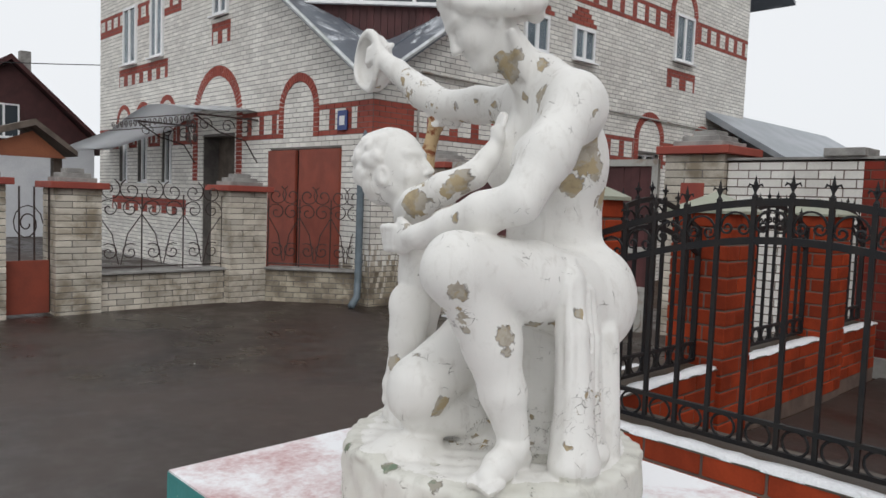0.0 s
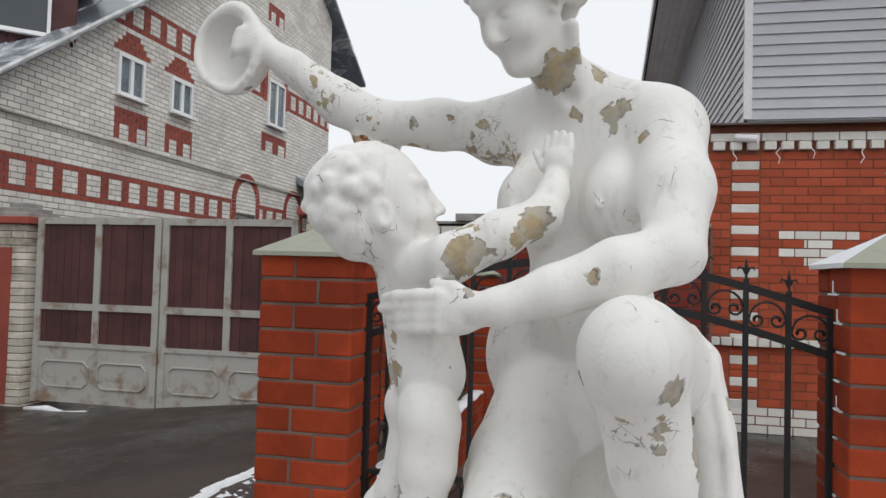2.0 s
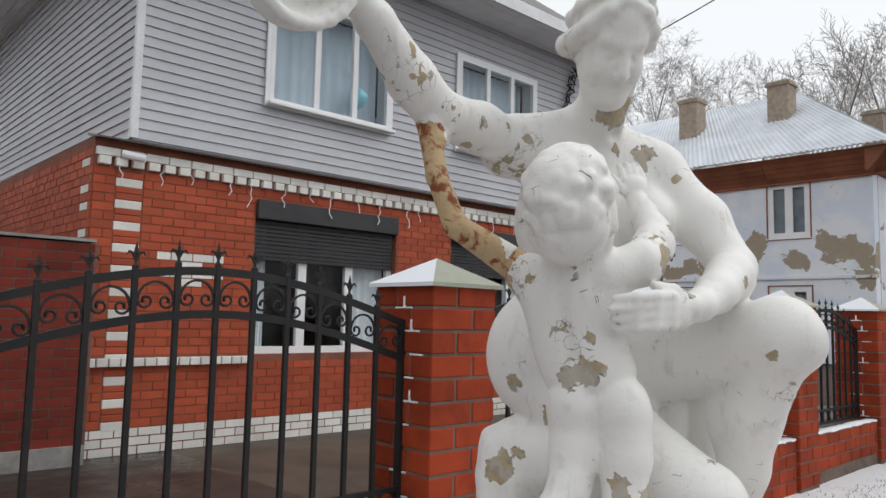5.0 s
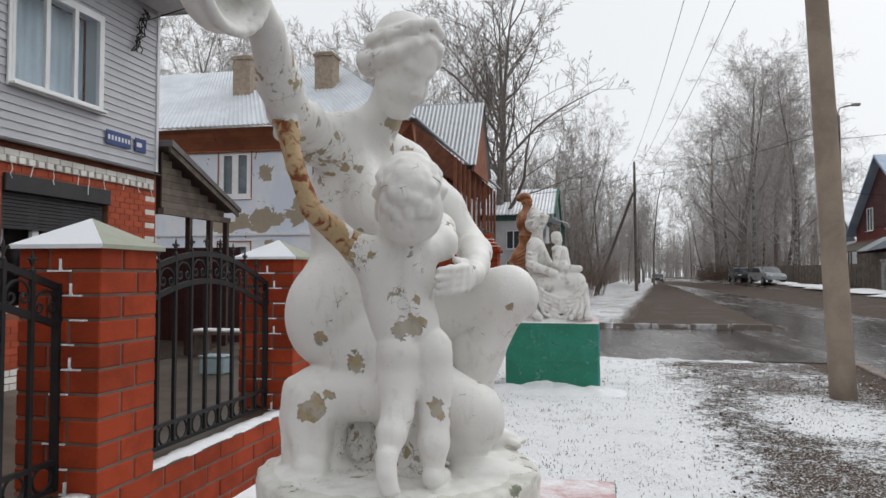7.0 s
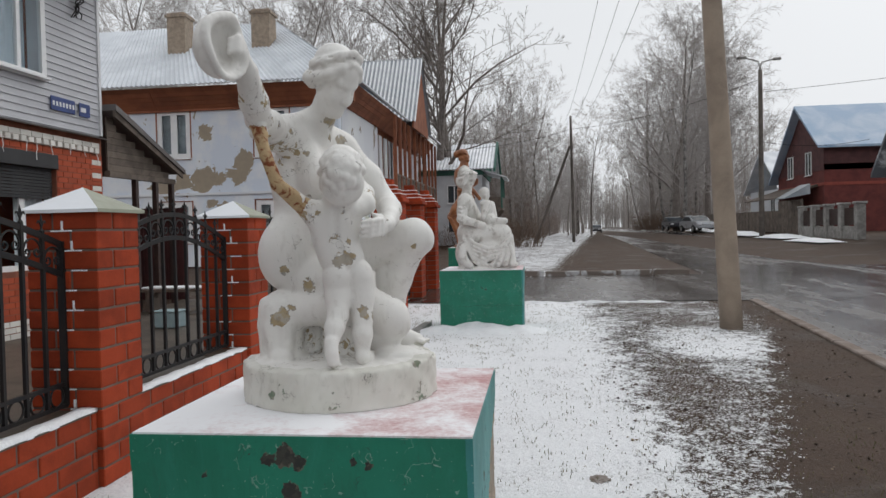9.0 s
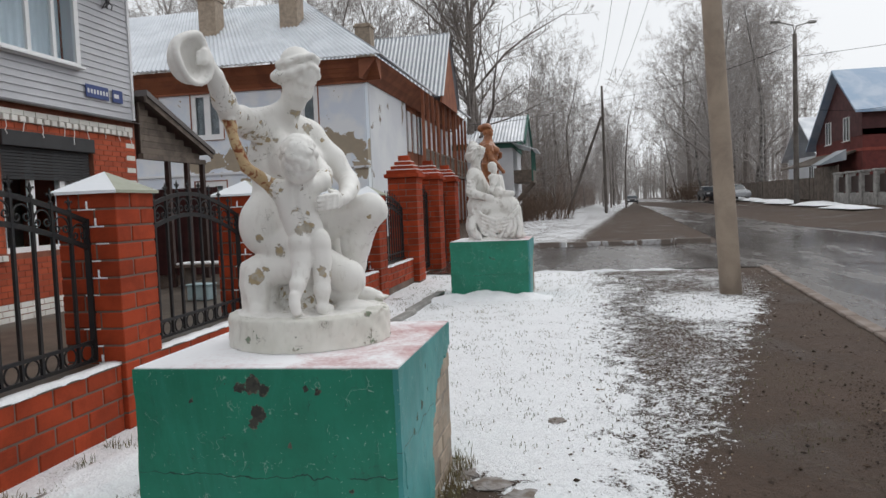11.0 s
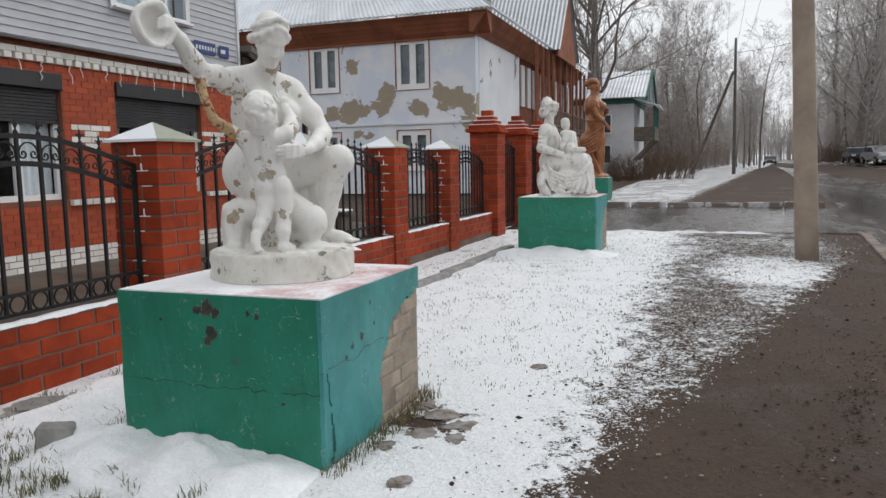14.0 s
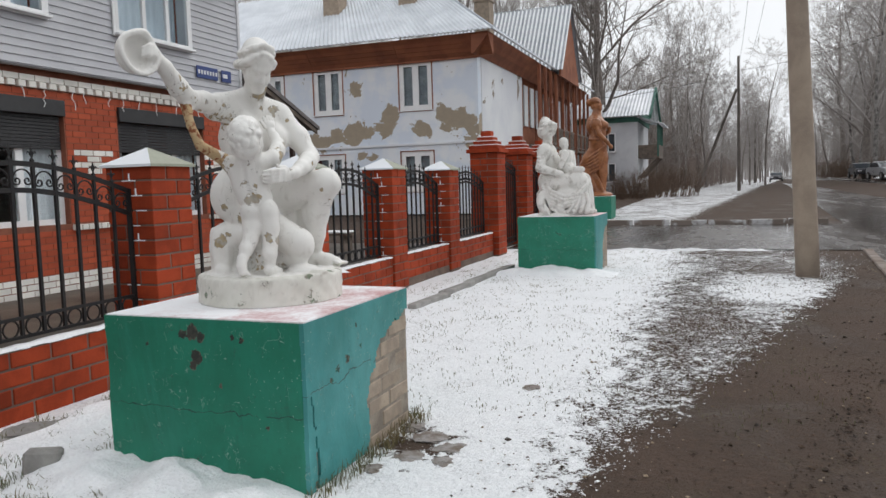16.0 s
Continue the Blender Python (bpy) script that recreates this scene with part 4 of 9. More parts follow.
        e((0, 0.078, -0.098), (0.019, 0.017, 0.016), 0.014)
        e((0, -0.035, 0.048), (0.078 if locks else 0.086, 0.112, 0.088), 0.01, lump=curls, freq=freq)
        if roll:
            # hair parted in the middle, waved over the temples into a roll above each ear, a low knot behind
            e((0, -0.028, 0.056), (0.090, 0.108, 0.080), 0.02)
            for q in (-1, 1):
                way = ((0.006, 0.058, 0.110), (0.046, 0.056, 0.088), (0.082, 0.034, 0.046), (0.097, -0.010, 0.008), (0.092, -0.066, -0.026), (0.044, -0.122, -0.048))
                rr = (0.008, 0.013, 0.016, 0.019, 0.024, 0.025)
                for p, g, ra, rb in zip(way, way[1:], rr, rr[1:]):
                    li((p[0] * q, p[1], p[2]), (g[0] * q, g[1], g[2]), ra, rb, 0.016)
                way = ((0.010, 0.034, 0.146), (0.054, 0.022, 0.122), (0.088, -0.018, 0.072), (0.086, -0.080, 0.030), (0.040, -0.132, 0.0))
                for p, g in zip(way, way[1:]):
                    li((p[0] * q, p[1], p[2]), (g[0] * q, g[1], g[2]), 0.012, 0.014, 0.022)
                for off, up in ((0.012, 0.014), (0.030, 0.030)):
                    way = ((0.040, 0.066 - off, 0.112 + up * 0.3), (0.086, 0.030 - off, 0.070 + up), (0.102, -0.030 - off, 0.026 + up))
                    for p, g in zip(way, way[1:]):
                        li((p[0] * q, p[1], p[2]), (g[0] * q, g[1], g[2]), 0.0022, 0.003, 0.006, cut=True)
            li((0, 0.072, 0.118), (0, -0.02, 0.150), 0.003, 0.003, 0.008, cut=True)
            for k in range(7):
                a = k * 2.4
                e((0.028 * math.cos(a), -0.136 - 0.010 * math.sin(k * 1.9), -0.046 + 0.024 * math.sin(a)), (0.030, 0.026, 0.026), 0.010)
        else:
            e((0, -0.06, -0.03), (0.080, 0.062, 0.064), 0.02)
        rg = random.Random(locks)
        g = math.pi * (3 - math.sqrt(5))
        for k in range(locks):
            z = 1 - 2 * (k + 0.5) / locks
            w = math.sqrt(1 - z * z)
            q = Vector((w * math.cos(g * k) + rg.uniform(-0.2, 0.2), w * math.sin(g * k) + rg.uniform(-0.2, 0.2), z + rg.uniform(-0.2, 0.2))).normalized()
            if q[1] > 0.22 and q[2] < 0.66 or q[1] > 0.62 or q[2] < -0.80:
                continue
            c = (q[0] * 0.072, q[1] * 0.101 - 0.031, (q[2] * 0.080 if q[2] > 0 else q[2] * 0.100) + 0.036)
            e(c, (rg.uniform(0.017, 0.027), rg.uniform(0.017, 0.027), rg.uniform(0.017, 0.027)), 0.005)

    def mesh(self, name, materials, settle=2):
        F, s = self.f, self.f < 0
        nx, ny, nz = F.shape
        acc = np.zeros((nx - 1, ny - 1, nz - 1, 3), np.float32)
        cnt = np.zeros((nx - 1, ny - 1, nz - 1), np.float32)
        C = lambda o: (slice(o[0], nx - 1 + o[0]), slice(o[1], ny - 1 + o[1]), slice(o[2], nz - 1 + o[2]))
        for ax in range(3):
            for u in (0, 1):
                for v in (0, 1):
                    o = [0, 0, 0]
                    o[(ax + 1) % 3], o[(ax + 2) % 3] = u, v
                    e = list(o)
                    e[ax] = 1
                    fa, fb = F[C(o)], F[C(e)]
                    x = (fa < 0) != (fb < 0)
                    t = np.where(x, fa / np.where(x, fa - fb, 1), 0)
                    for k in range(3):
                        acc[..., k] += np.where(x, (t if k == ax else o[k]), 0)
                    cnt += x
        live = cnt > 0
        idx = np.full(cnt.shape, -1, np.int64)
        idx[live] = np.arange(int(live.sum()))
        cell = np.argwhere(live)
        V = (cell + acc[live] / cnt[live][:, None]) * self.step + self.lo
        quads = []
        for ax in range(3):
            b, c = (ax + 1) % 3, (ax + 2) % 3
            d = [slice(None)] * 3
            e = [slice(None)] * 3
            d[ax], e[ax] = slice(0, -1), slice(1, None)
            x = s[tuple(d)] != s[tuple(e)]
            at = np.argwhere(x)
            at = at[(at[:, b] > 0) & (at[:, c] > 0) & (at[:, b] < F.shape[b] - 1) & (at[:, c] < F.shape[c] - 1)]
            inside = s[tuple(at.T)]
            def look_up(db, dc):
                q = at.copy()
                q[:, b] -= db
                q[:, c] -= dc
                return idx[tuple(q.T)]
            Q = np.stack([look_up(1, 1), look_up(0, 1), look_up(0, 0), look_up(1, 0)], 1)
            Q[~inside] = Q[~inside][:, ::-1]
            quads.append(Q)
        Q = np.concatenate(quads)
        Q = Q[(Q >= 0).all(1)]
        for _ in range(settle):
            S, N = np.zeros_like(V), np.zeros(len(V))
            for i in range(4):
                j = (i + 1) % 4
                np.add.at(S, Q[:, i], V[Q[:, j]])
                np.add.at(N, Q[:, i], 1)
            V = V * 0.5 + 0.5 * S / np.maximum(N, 1)[:, None]
        me = bpy.data.meshes.new(name)
        me.vertices.add(len(V))
        me.vertices.foreach_set("co", V.astype(np.float32).ravel())
        me.loops.add(4 * len(Q))
        me.loops.foreach_set("vertex_index", Q.astype(np.int32).ravel())
        me.polygons.add(len(Q))
        me.polygons.foreach_set("loop_start", np.arange(0, 4 * len(Q), 4, dtype=np.int32))
        me.polygons.foreach_set("use_smooth", np.ones(len(Q), bool))
        me.update(calc_edges=True)
        me.validate()
        for mm in materials:
            me.materials.append(mm)
        return me


def mother_and_child():
    """A seated woman, one arm raised with a shallow dish, holding a small child that stands at her knee."""
    s = Clay((0.92, 0.78, 0.72), (2.02, 2.2, 2.2), 0.005)

    def chain(pts, rad, k=0.02, cut=False):
        for p, q, ra, rb in zip(pts, pts[1:], rad, rad[1:]):
            s.limb(p, q, ra, rb, k, cut)

    # round plinth
    sl, X, Y, Z = s.grid((1.0, 0.86, 0.7), (1.87, 1.72, 0.9), 0.03)
    rad = np.sqrt((X - 1.43) ** 2 + (Y - 1.29) ** 2)
    wav = 0.003 * np.sin(np.arctan2(Y - 1.29, X - 1.43) * 5) + 0.002 * np.sin(X * 31) * np.sin(Y * 27) + 0.003 * np.sin(X * 83 + Z * 60) * np.sin(Y * 71 + 2)
    q1, q2 = rad - 0.390 - wav - 0.002 * np.sin(np.arctan2(Y - 1.29, X - 1.43) * 17 + Z * 40), Z - 0.878 - wav + 0.010 * np.clip((rad - 0.29) / 0.10, 0, 1) ** 2
    s.blend(sl, np.maximum(np.maximum(q1, q2), 0.5 - Z) + 0.004 * np.exp(-((q1 - q2) / 0.012) ** 2), 0.006)
    # stump that she sits on: a draped column, a bridge to the far side, hollow beneath
    chain([(1.650, 1.372, 0.86), (1.652, 1.368, 0.98), (1.645, 1.365, 1.06)], [0.088, 0.078, 0.082], 0.03)
    s.egg((1.640, 1.36, 1.055), (0.096, 0.105, 0.082), 0.03)
    s.limb((1.64, 1.375, 1.068), (1.44, 1.38, 1.075), 0.070, 0.070, 0.03)
    s.limb((1.41, 1.30, 1.08), (1.43, 1.30, 0.86), 0.085, 0.080, 0.04)
    s.egg((1.58, 1.20, 0.98), (0.12, 0.12, 0.18), 0.03)
    s.egg((1.49, 1.21, 1.10), (0.10, 0.11, 0.15), 0.03)
    for k, (x, y, z0, z1) in enumerate(((1.712, 1.408, 1.10, 0.92), (1.668, 1.438, 1.08, 0.93), (1.612, 1.436, 1.10, 0.94))):
        chain([(x, y, z0), (x + 0.008 * math.sin(k * 2), y + 0.003, (z0 + z1) / 2), (x - 0.008, y + 0.012, z1)], [0.012, 0.014, 0.018], 0.035)
    s.egg((1.630, 1.455, 0.892), (0.045, 0.036, 0.028), 0.02)
    # trunk of the body
    AX = 27.3
    s.egg((1.59, 1.19, 1.25), (0.13, 0.16, 0.13), 0.03, rz=-AX)
    s.egg((1.637, 1.315, 1.290), (0.118, 0.130, 0.152), 0.014, rz=-10)
    s.egg((1.60, 1.10, 1.25), (0.118, 0.105, 0.14), 0.03)
    s.egg((1.60, 1.225, 1.42), (0.108, 0.130, 0.17), 0.05, rz=-AX)
    s.egg((1.585, 1.225, 1.61), (0.118, 0.168, 0.17), 0.05, rz=-AX, lean=-6)
    s.egg((1.505, 1.262, 1.41), (0.046, 0.078, 0.10), 0.05, rz=-AX)
    # navel, the crease under the belly, lower edge of the ribs
    s.egg((1.445, 1.285, 1.395), (0.012, 0.010, 0.014), 0.012, cut=True)
    s.limb((1.47, 1.09, 1.742), (1.64, 1.43, 1.765), 0.066, 0.068, 0.05)
    for x, y in ((1.452, 1.165), (1.522, 1.33)):
        s.egg((x - 0.012, y + 0.006, 1.590), (0.070, 0.070, 0.072), 0.020, rz=-AX)
        s.egg((x - 0.077, y + 0.040, 1.585), (0.008, 0.008, 0.008), 0.006)
        s.limb((x + 0.02, y - 0.01, 1.68), (x - 0.02, y + 0.01, 1.62), 0.05, 0.05, 0.04)
    # collarbones, spine
    s.limb((1.505, 1.225, 1.775), (1.47, 1.12, 1.79), 0.010, 0.012, 0.02)
    s.limb((1.525, 1.285, 1.775), (1.60, 1.38, 1.80), 0.010, 0.012, 0.02)
    chain([(1.705, 1.165, 1.72), (1.712, 1.165, 1.55), (1.715, 1.17, 1.42), (1.735, 1.185, 1.30)], [0.012, 0.012, 0.012, 0.014], 0.03, True)
    # neck and bowed head
    s.limb((1.54, 1.245, 1.77), (1.462, 1.312, 1.90), 0.060, 0.051, 0.03)
    s.limb((1.552, 1.275, 1.838), (1.63, 1.41, 1.795), 0.044, 0.046, 0.05)
    s.limb((1.535, 1.222, 1.828), (1.495, 1.12, 1.778), 0.043, 0.046, 0.05)
    s.limb((1.488, 1.272, 1.79), (1.462, 1.375, 1.915), 0.011, 0.013, 0.02)
    s.limb((1.478, 1.252, 1.79), (1.415, 1.262, 1.925), 0.011, 0.013, 0.02)
    s.egg((1.455, 1.268, 1.800), (0.014, 0.014, 0.014), 0.018, cut=True)
    s.head((1.405, 1.362, 1.972), (-0.66, 0.46, -0.62), 1.0, 0.0, 60, slim=0.85)
    # raised arm with the dish
    chain([(1.63, 1.42, 1.775), (1.612, 1.56, 1.785), (1.60, 1.69, 1.79)], [0.056, 0.053, 0.047], 0.025)
    chain([(1.60, 1.69, 1.788), (1.582, 1.78, 1.832), (1.562, 1.89, 1.912), (1.557, 1.945, 1.948)], [0.048, 0.049, 0.036, 0.030], 0.015)
    for k in range(5):
        s.egg((1.60 + 0.02 * math.cos(k * 2.2), 1.70 + 0.03 * math.sin(k * 1.7), 1.775 - 0.012 * k), (0.026, 0.024, 0.022), 0.008)
    s.egg((1.588, 2.046, 1.958), (0.056, 0.096, 0.098), 0.012, rz=-14, lean=-5)
    s.egg((1.520, 2.066, 1.953), (0.088, 0.088, 0.088), 0.010, rz=-14, lean=-5, cut=True)
    # flared uneven lip, chipped at the bottom
    for k in range(26):
        a0, a1 = 2 * math.pi * k / 26, 2 * math.pi * (k + 1) / 26
        rim = lambda a: (1.560 + 0.022 * math.cos(a) + 0.006 * math.sin(3 * a), 2.050 + (0.088 + 0.005 * math.sin(2 * a)) * math.cos(a), 1.957 + (0.094 + 0.006 * math.cos(3 * a)) * math.sin(a))
        s.limb(rim(a0), rim(a1), 0.009 + 0.002 * math.sin(a0), 0.009 + 0.002 * math.sin(a1), 0.014)
    s.egg((1.553, 1.970, 1.962), (0.024, 0.040, 0.037), 0.012, tilt=25)
    for k in range(3):
        chain([(1.546 - 0.002 * k, 1.982 + 0.003 * k, 1.992 - 0.018 * k), (1.540, 2.008 + 0.004 * k, 1.990 - 0.020 * k), (1.556, 2.030 + 0.003 * k, 1.982 - 0.020 * k)], [0.0118, 0.0108, 0.0085], 0.012)
    s.limb((1.575, 1.965, 1.995), (1.625, 2.00, 2.02), 0.013, 0.010, 0.006)
    # other arm, down and round the child
    s.egg((1.468, 1.092, 1.722), (0.070, 0.068, 0.080), 0.04)
    chain([(1.455, 1.085, 1.728), (1.35, 1.078, 1.61), (1.272, 1.085, 1.50)], [0.064, 0.060, 0.049], 0.03)
    s.egg((1.260, 1.082, 1.488), (0.032, 0.034, 0.032), 0.02)
    chain([(1.268, 1.088, 1.497), (1.238, 1.17, 1.468), (1.220, 1.27, 1.432), (1.212, 1.355, 1.404), (1.212, 1.385, 1.400)], [0.048, 0.050, 0.040, 0.030, 0.027], 0.015)
    s.egg((1.220, 1.430, 1.393), (0.021, 0.056, 0.039), 0.012, rz=-10)
    for k in range(4):
        z, y1 = 1.419 - 0.0178 * k, 1.572 - 0.010 * abs(k - 1) - 0.004 * k
        chain([(1.219, 1.448, z), (1.222 + 0.002 * k, 1.492, z - 0.001), (1.238 + 0.002 * k, 1.532 - 0.003 * k, z - 0.004), (1.262 + 0.004 * k, y1, z - 0.008)], [0.0118, 0.0116, 0.0108, 0.0085], 0.006)
        s.egg((1.211, 1.452, z), (0.009, 0.010, 0.009), 0.008)
    chain([(1.215, 1.398, 1.414), (1.221, 1.432, 1.432), (1.238, 1.470, 1.438)], [0.0135, 0.0118, 0.0095], 0.006)
    # raised leg: thigh, knee, shin, foot
    chain([(1.57, 1.12, 1.25), (1.36, 1.12, 1.305), (1.155, 1.145, 1.345)], [0.118, 0.100, 0.080], 0.018)
    s.egg((1.130, 1.152, 1.345), (0.070, 0.070, 0.080), 0.03)
    s.egg((1.085, 1.152, 1.335), (0.03, 0.042, 0.045), 0.02)
    chain([(1.155, 1.145, 1.325), (1.225, 1.115, 1.17), (1.25, 1.095, 1.06), (1.272, 1.075, 0.95)], [0.070, 0.064, 0.052, 0.036], 0.02)
    s.egg((1.265, 1.12, 1.17), (0.05, 0.048, 0.09), 0.02)
    for y in (1.045, 1.108):
        s.egg((1.272, y, 0.945), (0.016, 0.012, 0.016), 0.008)
    s.egg((1.295, 1.08, 0.905), (0.034, 0.032, 0.032), 0.015)
    chain([(1.265, 1.075, 0.925), (1.20, 1.055, 0.908), (1.155, 1.042, 0.895)], [0.038, 0.036, 0.030], 0.012)
    for k in range(5):
        s.limb((1.158 - 0.003 * k, 1.008 + 0.0155 * k, 0.897), (1.112 + 0.005 * k - (0.008 if k == 4 else 0), 1.0 + 0.0165 * k, 0.887), 0.0105, 0.0095 + (0.003 if k == 4 else 0), 0.004)
    # kneeling leg, a low rock under the knee
    chain([(1.57, 1.30, 1.20), (1.40, 1.335, 1.115), (1.22, 1.340, 1.032)], [0.112, 0.094, 0.078], 0.018)
    s.egg((1.210, 1.338, 1.022), (0.078, 0.080, 0.082), 0.02)
    s.egg((1.170, 1.342, 0.995), (0.036, 0.046, 0.046), 0.02)
    chain([(1.215, 1.335, 0.962), (1.36, 1.30, 0.940), (1.53, 1.25, 0.918)], [0.054, 0.058, 0.044], 0.012)
    # hollow between the thighs
    chain([(1.12, 1.245, 1.13), (1.30, 1.232, 1.185), (1.40, 1.228, 1.215)], [0.026, 0.020, 0.008], 0.02, True)
    s.egg((1.19, 1.345, 0.888), (0.085, 0.075, 0.028), 0.02)
    s.egg((1.10, 1.36, 0.880), (0.06, 0.05, 0.016), 0.02)
    # hollow between the shin and the cloth
    s.egg((1.385, 1.12, 1.02), (0.078, 0.15, 0.155), 0.02, cut=True)
    # cloth over the near side of the seat: gathered at the hip, one broad fold in front, narrow ones behind
    chain([(1.412, 1.048, 1.360), (1.395, 1.032, 1.315), (1.390, 1.012, 1.20), (1.384, 0.996, 1.06), (1.376, 0.986, 0.965), (1.370, 0.976, 0.905)], [0.020, 0.036, 0.040, 0.043, 0.050, 0.062], 0.010)
    for k, (xa, xb, xc, w, y, zb) in enumerate(((1.322, 1.312, 1.292, 0.013, 0.945, 0.90), (1.350, 1.344, 1.336, 0.011, 0.936, 0.92), (1.378, 1.378, 1.384, 0.014, 0.940, 0.90), (1.405, 1.412, 1.425, 0.021, 0.956, 0.90), (1.438, 1.446, 1.455, 0.015, 0.972, 0.93), (1.470, 1.478, 1.482, 0.020, 0.985, 0.91), (1.505, 1.512, 1.512, 0.016, 1.000, 0.95))):
        chain([(xa + 0.060, y + 0.108, 1.362 - 0.010 * k), (xa + 0.048, y + 0.068, 1.310 - 0.008 * k), (xb + 0.040, y + 0.044, 1.18), (xb + 0.038 + 0.006 * math.sin(k * 1.7), y + 0.036, 1.05), (xc + 0.032, y + 0.024, zb)], [w * 0.7, w, w, w * 1.05, w * 1.3], 0.005)
    s.egg((1.490, 1.06, 1.14), (0.085, 0.042, 0.22), 0.02)
    s.egg((1.495, 1.04, 1.0), (0.076, 0.036, 0.14), 0.02)
    for x, z0, z1 in ((1.364, 1.32, 0.94), (1.393, 1.30, 0.95), (1.426, 1.28, 0.94), (1.460, 1.24, 0.95)):
        s.limb((x + 0.042, 0.988, z0), (x + 0.040, 0.966, z1), 0.004, 0.007, 0.006, True)
    # the hem, crumpled on the plinth
    s.egg((1.357, 0.972, 0.898), (0.056, 0.040, 0.030), 0.010)
    s.egg((1.457, 0.980, 0.905), (0.042, 0.036, 0.034), 0.008)
    for k in range(6):
        s.egg((1.492 + 0.018 * math.cos(k * 2.1), 1.015 + 0.016 * math.sin(k * 1.7), 0.925 + 0.012 * math.sin(k * 2.9)), (0.024, 0.022, 0.020), 0.004)
    s.limb((1.545, 1.02, 1.18), (1.535, 1.0, 0.88), 0.03, 0.036, 0.015)
    # the child: curly head, back, legs, one hand on her breast
    s.head((1.330, 1.590, 1.574), (0.30, -0.91, 0.27), 0.93, 0.0, 40, False, 118)
    s.limb((1.345, 1.568, 1.515), (1.366, 1.548, 1.44), 0.053, 0.062, 0.025)
    s.egg((1.378, 1.530, 1.418), (0.104, 0.066, 0.072), 0.025, rz=36)
    s.egg((1.374, 1.526, 1.355), (0.092, 0.064, 0.10), 0.03, rz=36)
    s.egg((1.358, 1.506, 1.275), (0.088, 0.066, 0.075), 0.03, rz=36)
    # shoulder blades, furrow of the back
    s.egg((1.412, 1.588, 1.43), (0.030, 0.014, 0.040), 0.02, rz=36)
    s.egg((1.345, 1.556, 1.43), (0.030, 0.014, 0.040), 0.02, rz=36)
    chain([(1.348, 1.612, 1.46), (1.352, 1.606, 1.38), (1.342, 1.582, 1.30), (1.326, 1.572, 1.245)], [0.007, 0.007, 0.008, 0.007], 0.02, True)
    s.egg((1.370, 1.532, 1.212), (0.056, 0.056, 0.060), 0.006)
    s.egg((1.300, 1.490, 1.212), (0.056, 0.056, 0.060), 0.006)
    # one leg bent with the heel raised, the other straight
    chain([(1.374, 1.522, 1.19), (1.370, 1.530, 1.13), (1.365, 1.556, 1.065)], [0.055, 0.050, 0.039], 0.010)
    chain([(1.365, 1.556, 1.065), (1.371, 1.588, 1.02), (1.374, 1.612, 0.972)], [0.039, 0.037, 0.025], 0.010)
    chain([(1.374, 1.626, 0.972), (1.370, 1.638, 0.935), (1.364, 1.636, 0.905), (1.364, 1.608, 0.893)], [0.026, 0.024, 0.022, 0.016], 0.008)
    for k in range(4):
        s.egg((1.348 + 0.011 * k, 1.608 - 0.004 * k, 0.888), (0.007, 0.012, 0.008), 0.003)
    chain([(1.298, 1.484, 1.19), (1.293, 1.486, 1.12), (1.286, 1.496, 1.045)], [0.055, 0.050, 0.038], 0.010)
    s.egg((1.284, 1.478, 1.048), (0.030, 0.030, 0.034), 0.012)
    chain([(1.286, 1.496, 1.045), (1.285, 1.512, 0.985), (1.283, 1.515, 0.915)], [0.038, 0.039, 0.025], 0.012)
    chain([(1.283, 1.528, 0.905), (1.276, 1.486, 0.898), (1.270, 1.448, 0.892)], [0.027, 0.023, 0.017], 0.01)
    chain([(1.318, 1.520, 1.458), (1.278, 1.45, 1.482), (1.300, 1.37, 1.525), (1.340, 1.302, 1.562)], [0.044, 0.042, 0.040, 0.034], 0.015)
    chain([(1.340, 1.302, 1.562), (1.372, 1.286, 1.605), (1.390, 1.283, 1.632)], [0.035, 0.028, 0.024], 0.010)
    s.egg((1.398, 1.280, 1.662), (0.018, 0.031, 0.033), 0.008, rz=-AX)
    for k in range(4):
        s.limb((1.390 + 0.008 * k, 1.258 + 0.0148 * k, 1.684), (1.402 + 0.008 * k, 1.259 + 0.0142 * k, 1.726 - 0.007 * abs(k - 1.6)), 0.0088, 0.0072, 0.0025)
    s.limb((1.412, 1.308, 1.657), (1.428, 1.325, 1.69), 0.0095, 0.0075, 0.004)
    s.egg((1.452, 1.578, 1.458), (0.046, 0.046, 0.044), 0.025)
    for k in range(5):
        s.egg((1.462 + 0.014 * math.cos(k * 2.4), 1.578 + 0.012 * math.sin(k * 1.9), 1.478 - 0.010 * k), (0.019, 0.019, 0.016), 0.012)
    # bare iron pipe where the child's other arm has fallen away
    chain([(1.480, 1.575, 1.475), (1.535, 1.70, 1.55), (1.565, 1.725, 1.65), (1.598, 1.722, 1.765)], [0.034, 0.024, 0.021, 0.024], 0.008)
    me = s.mesh("mother_and_child_statue", [M["statue_paint"], M["rusty_pipe"], M["plinth_paint"]], 1)
    # faces along the pipe take the rusty metal
    co = np.array([v.center[:] for v in me.polygons])
    pipe = np.zeros(len(co), bool)
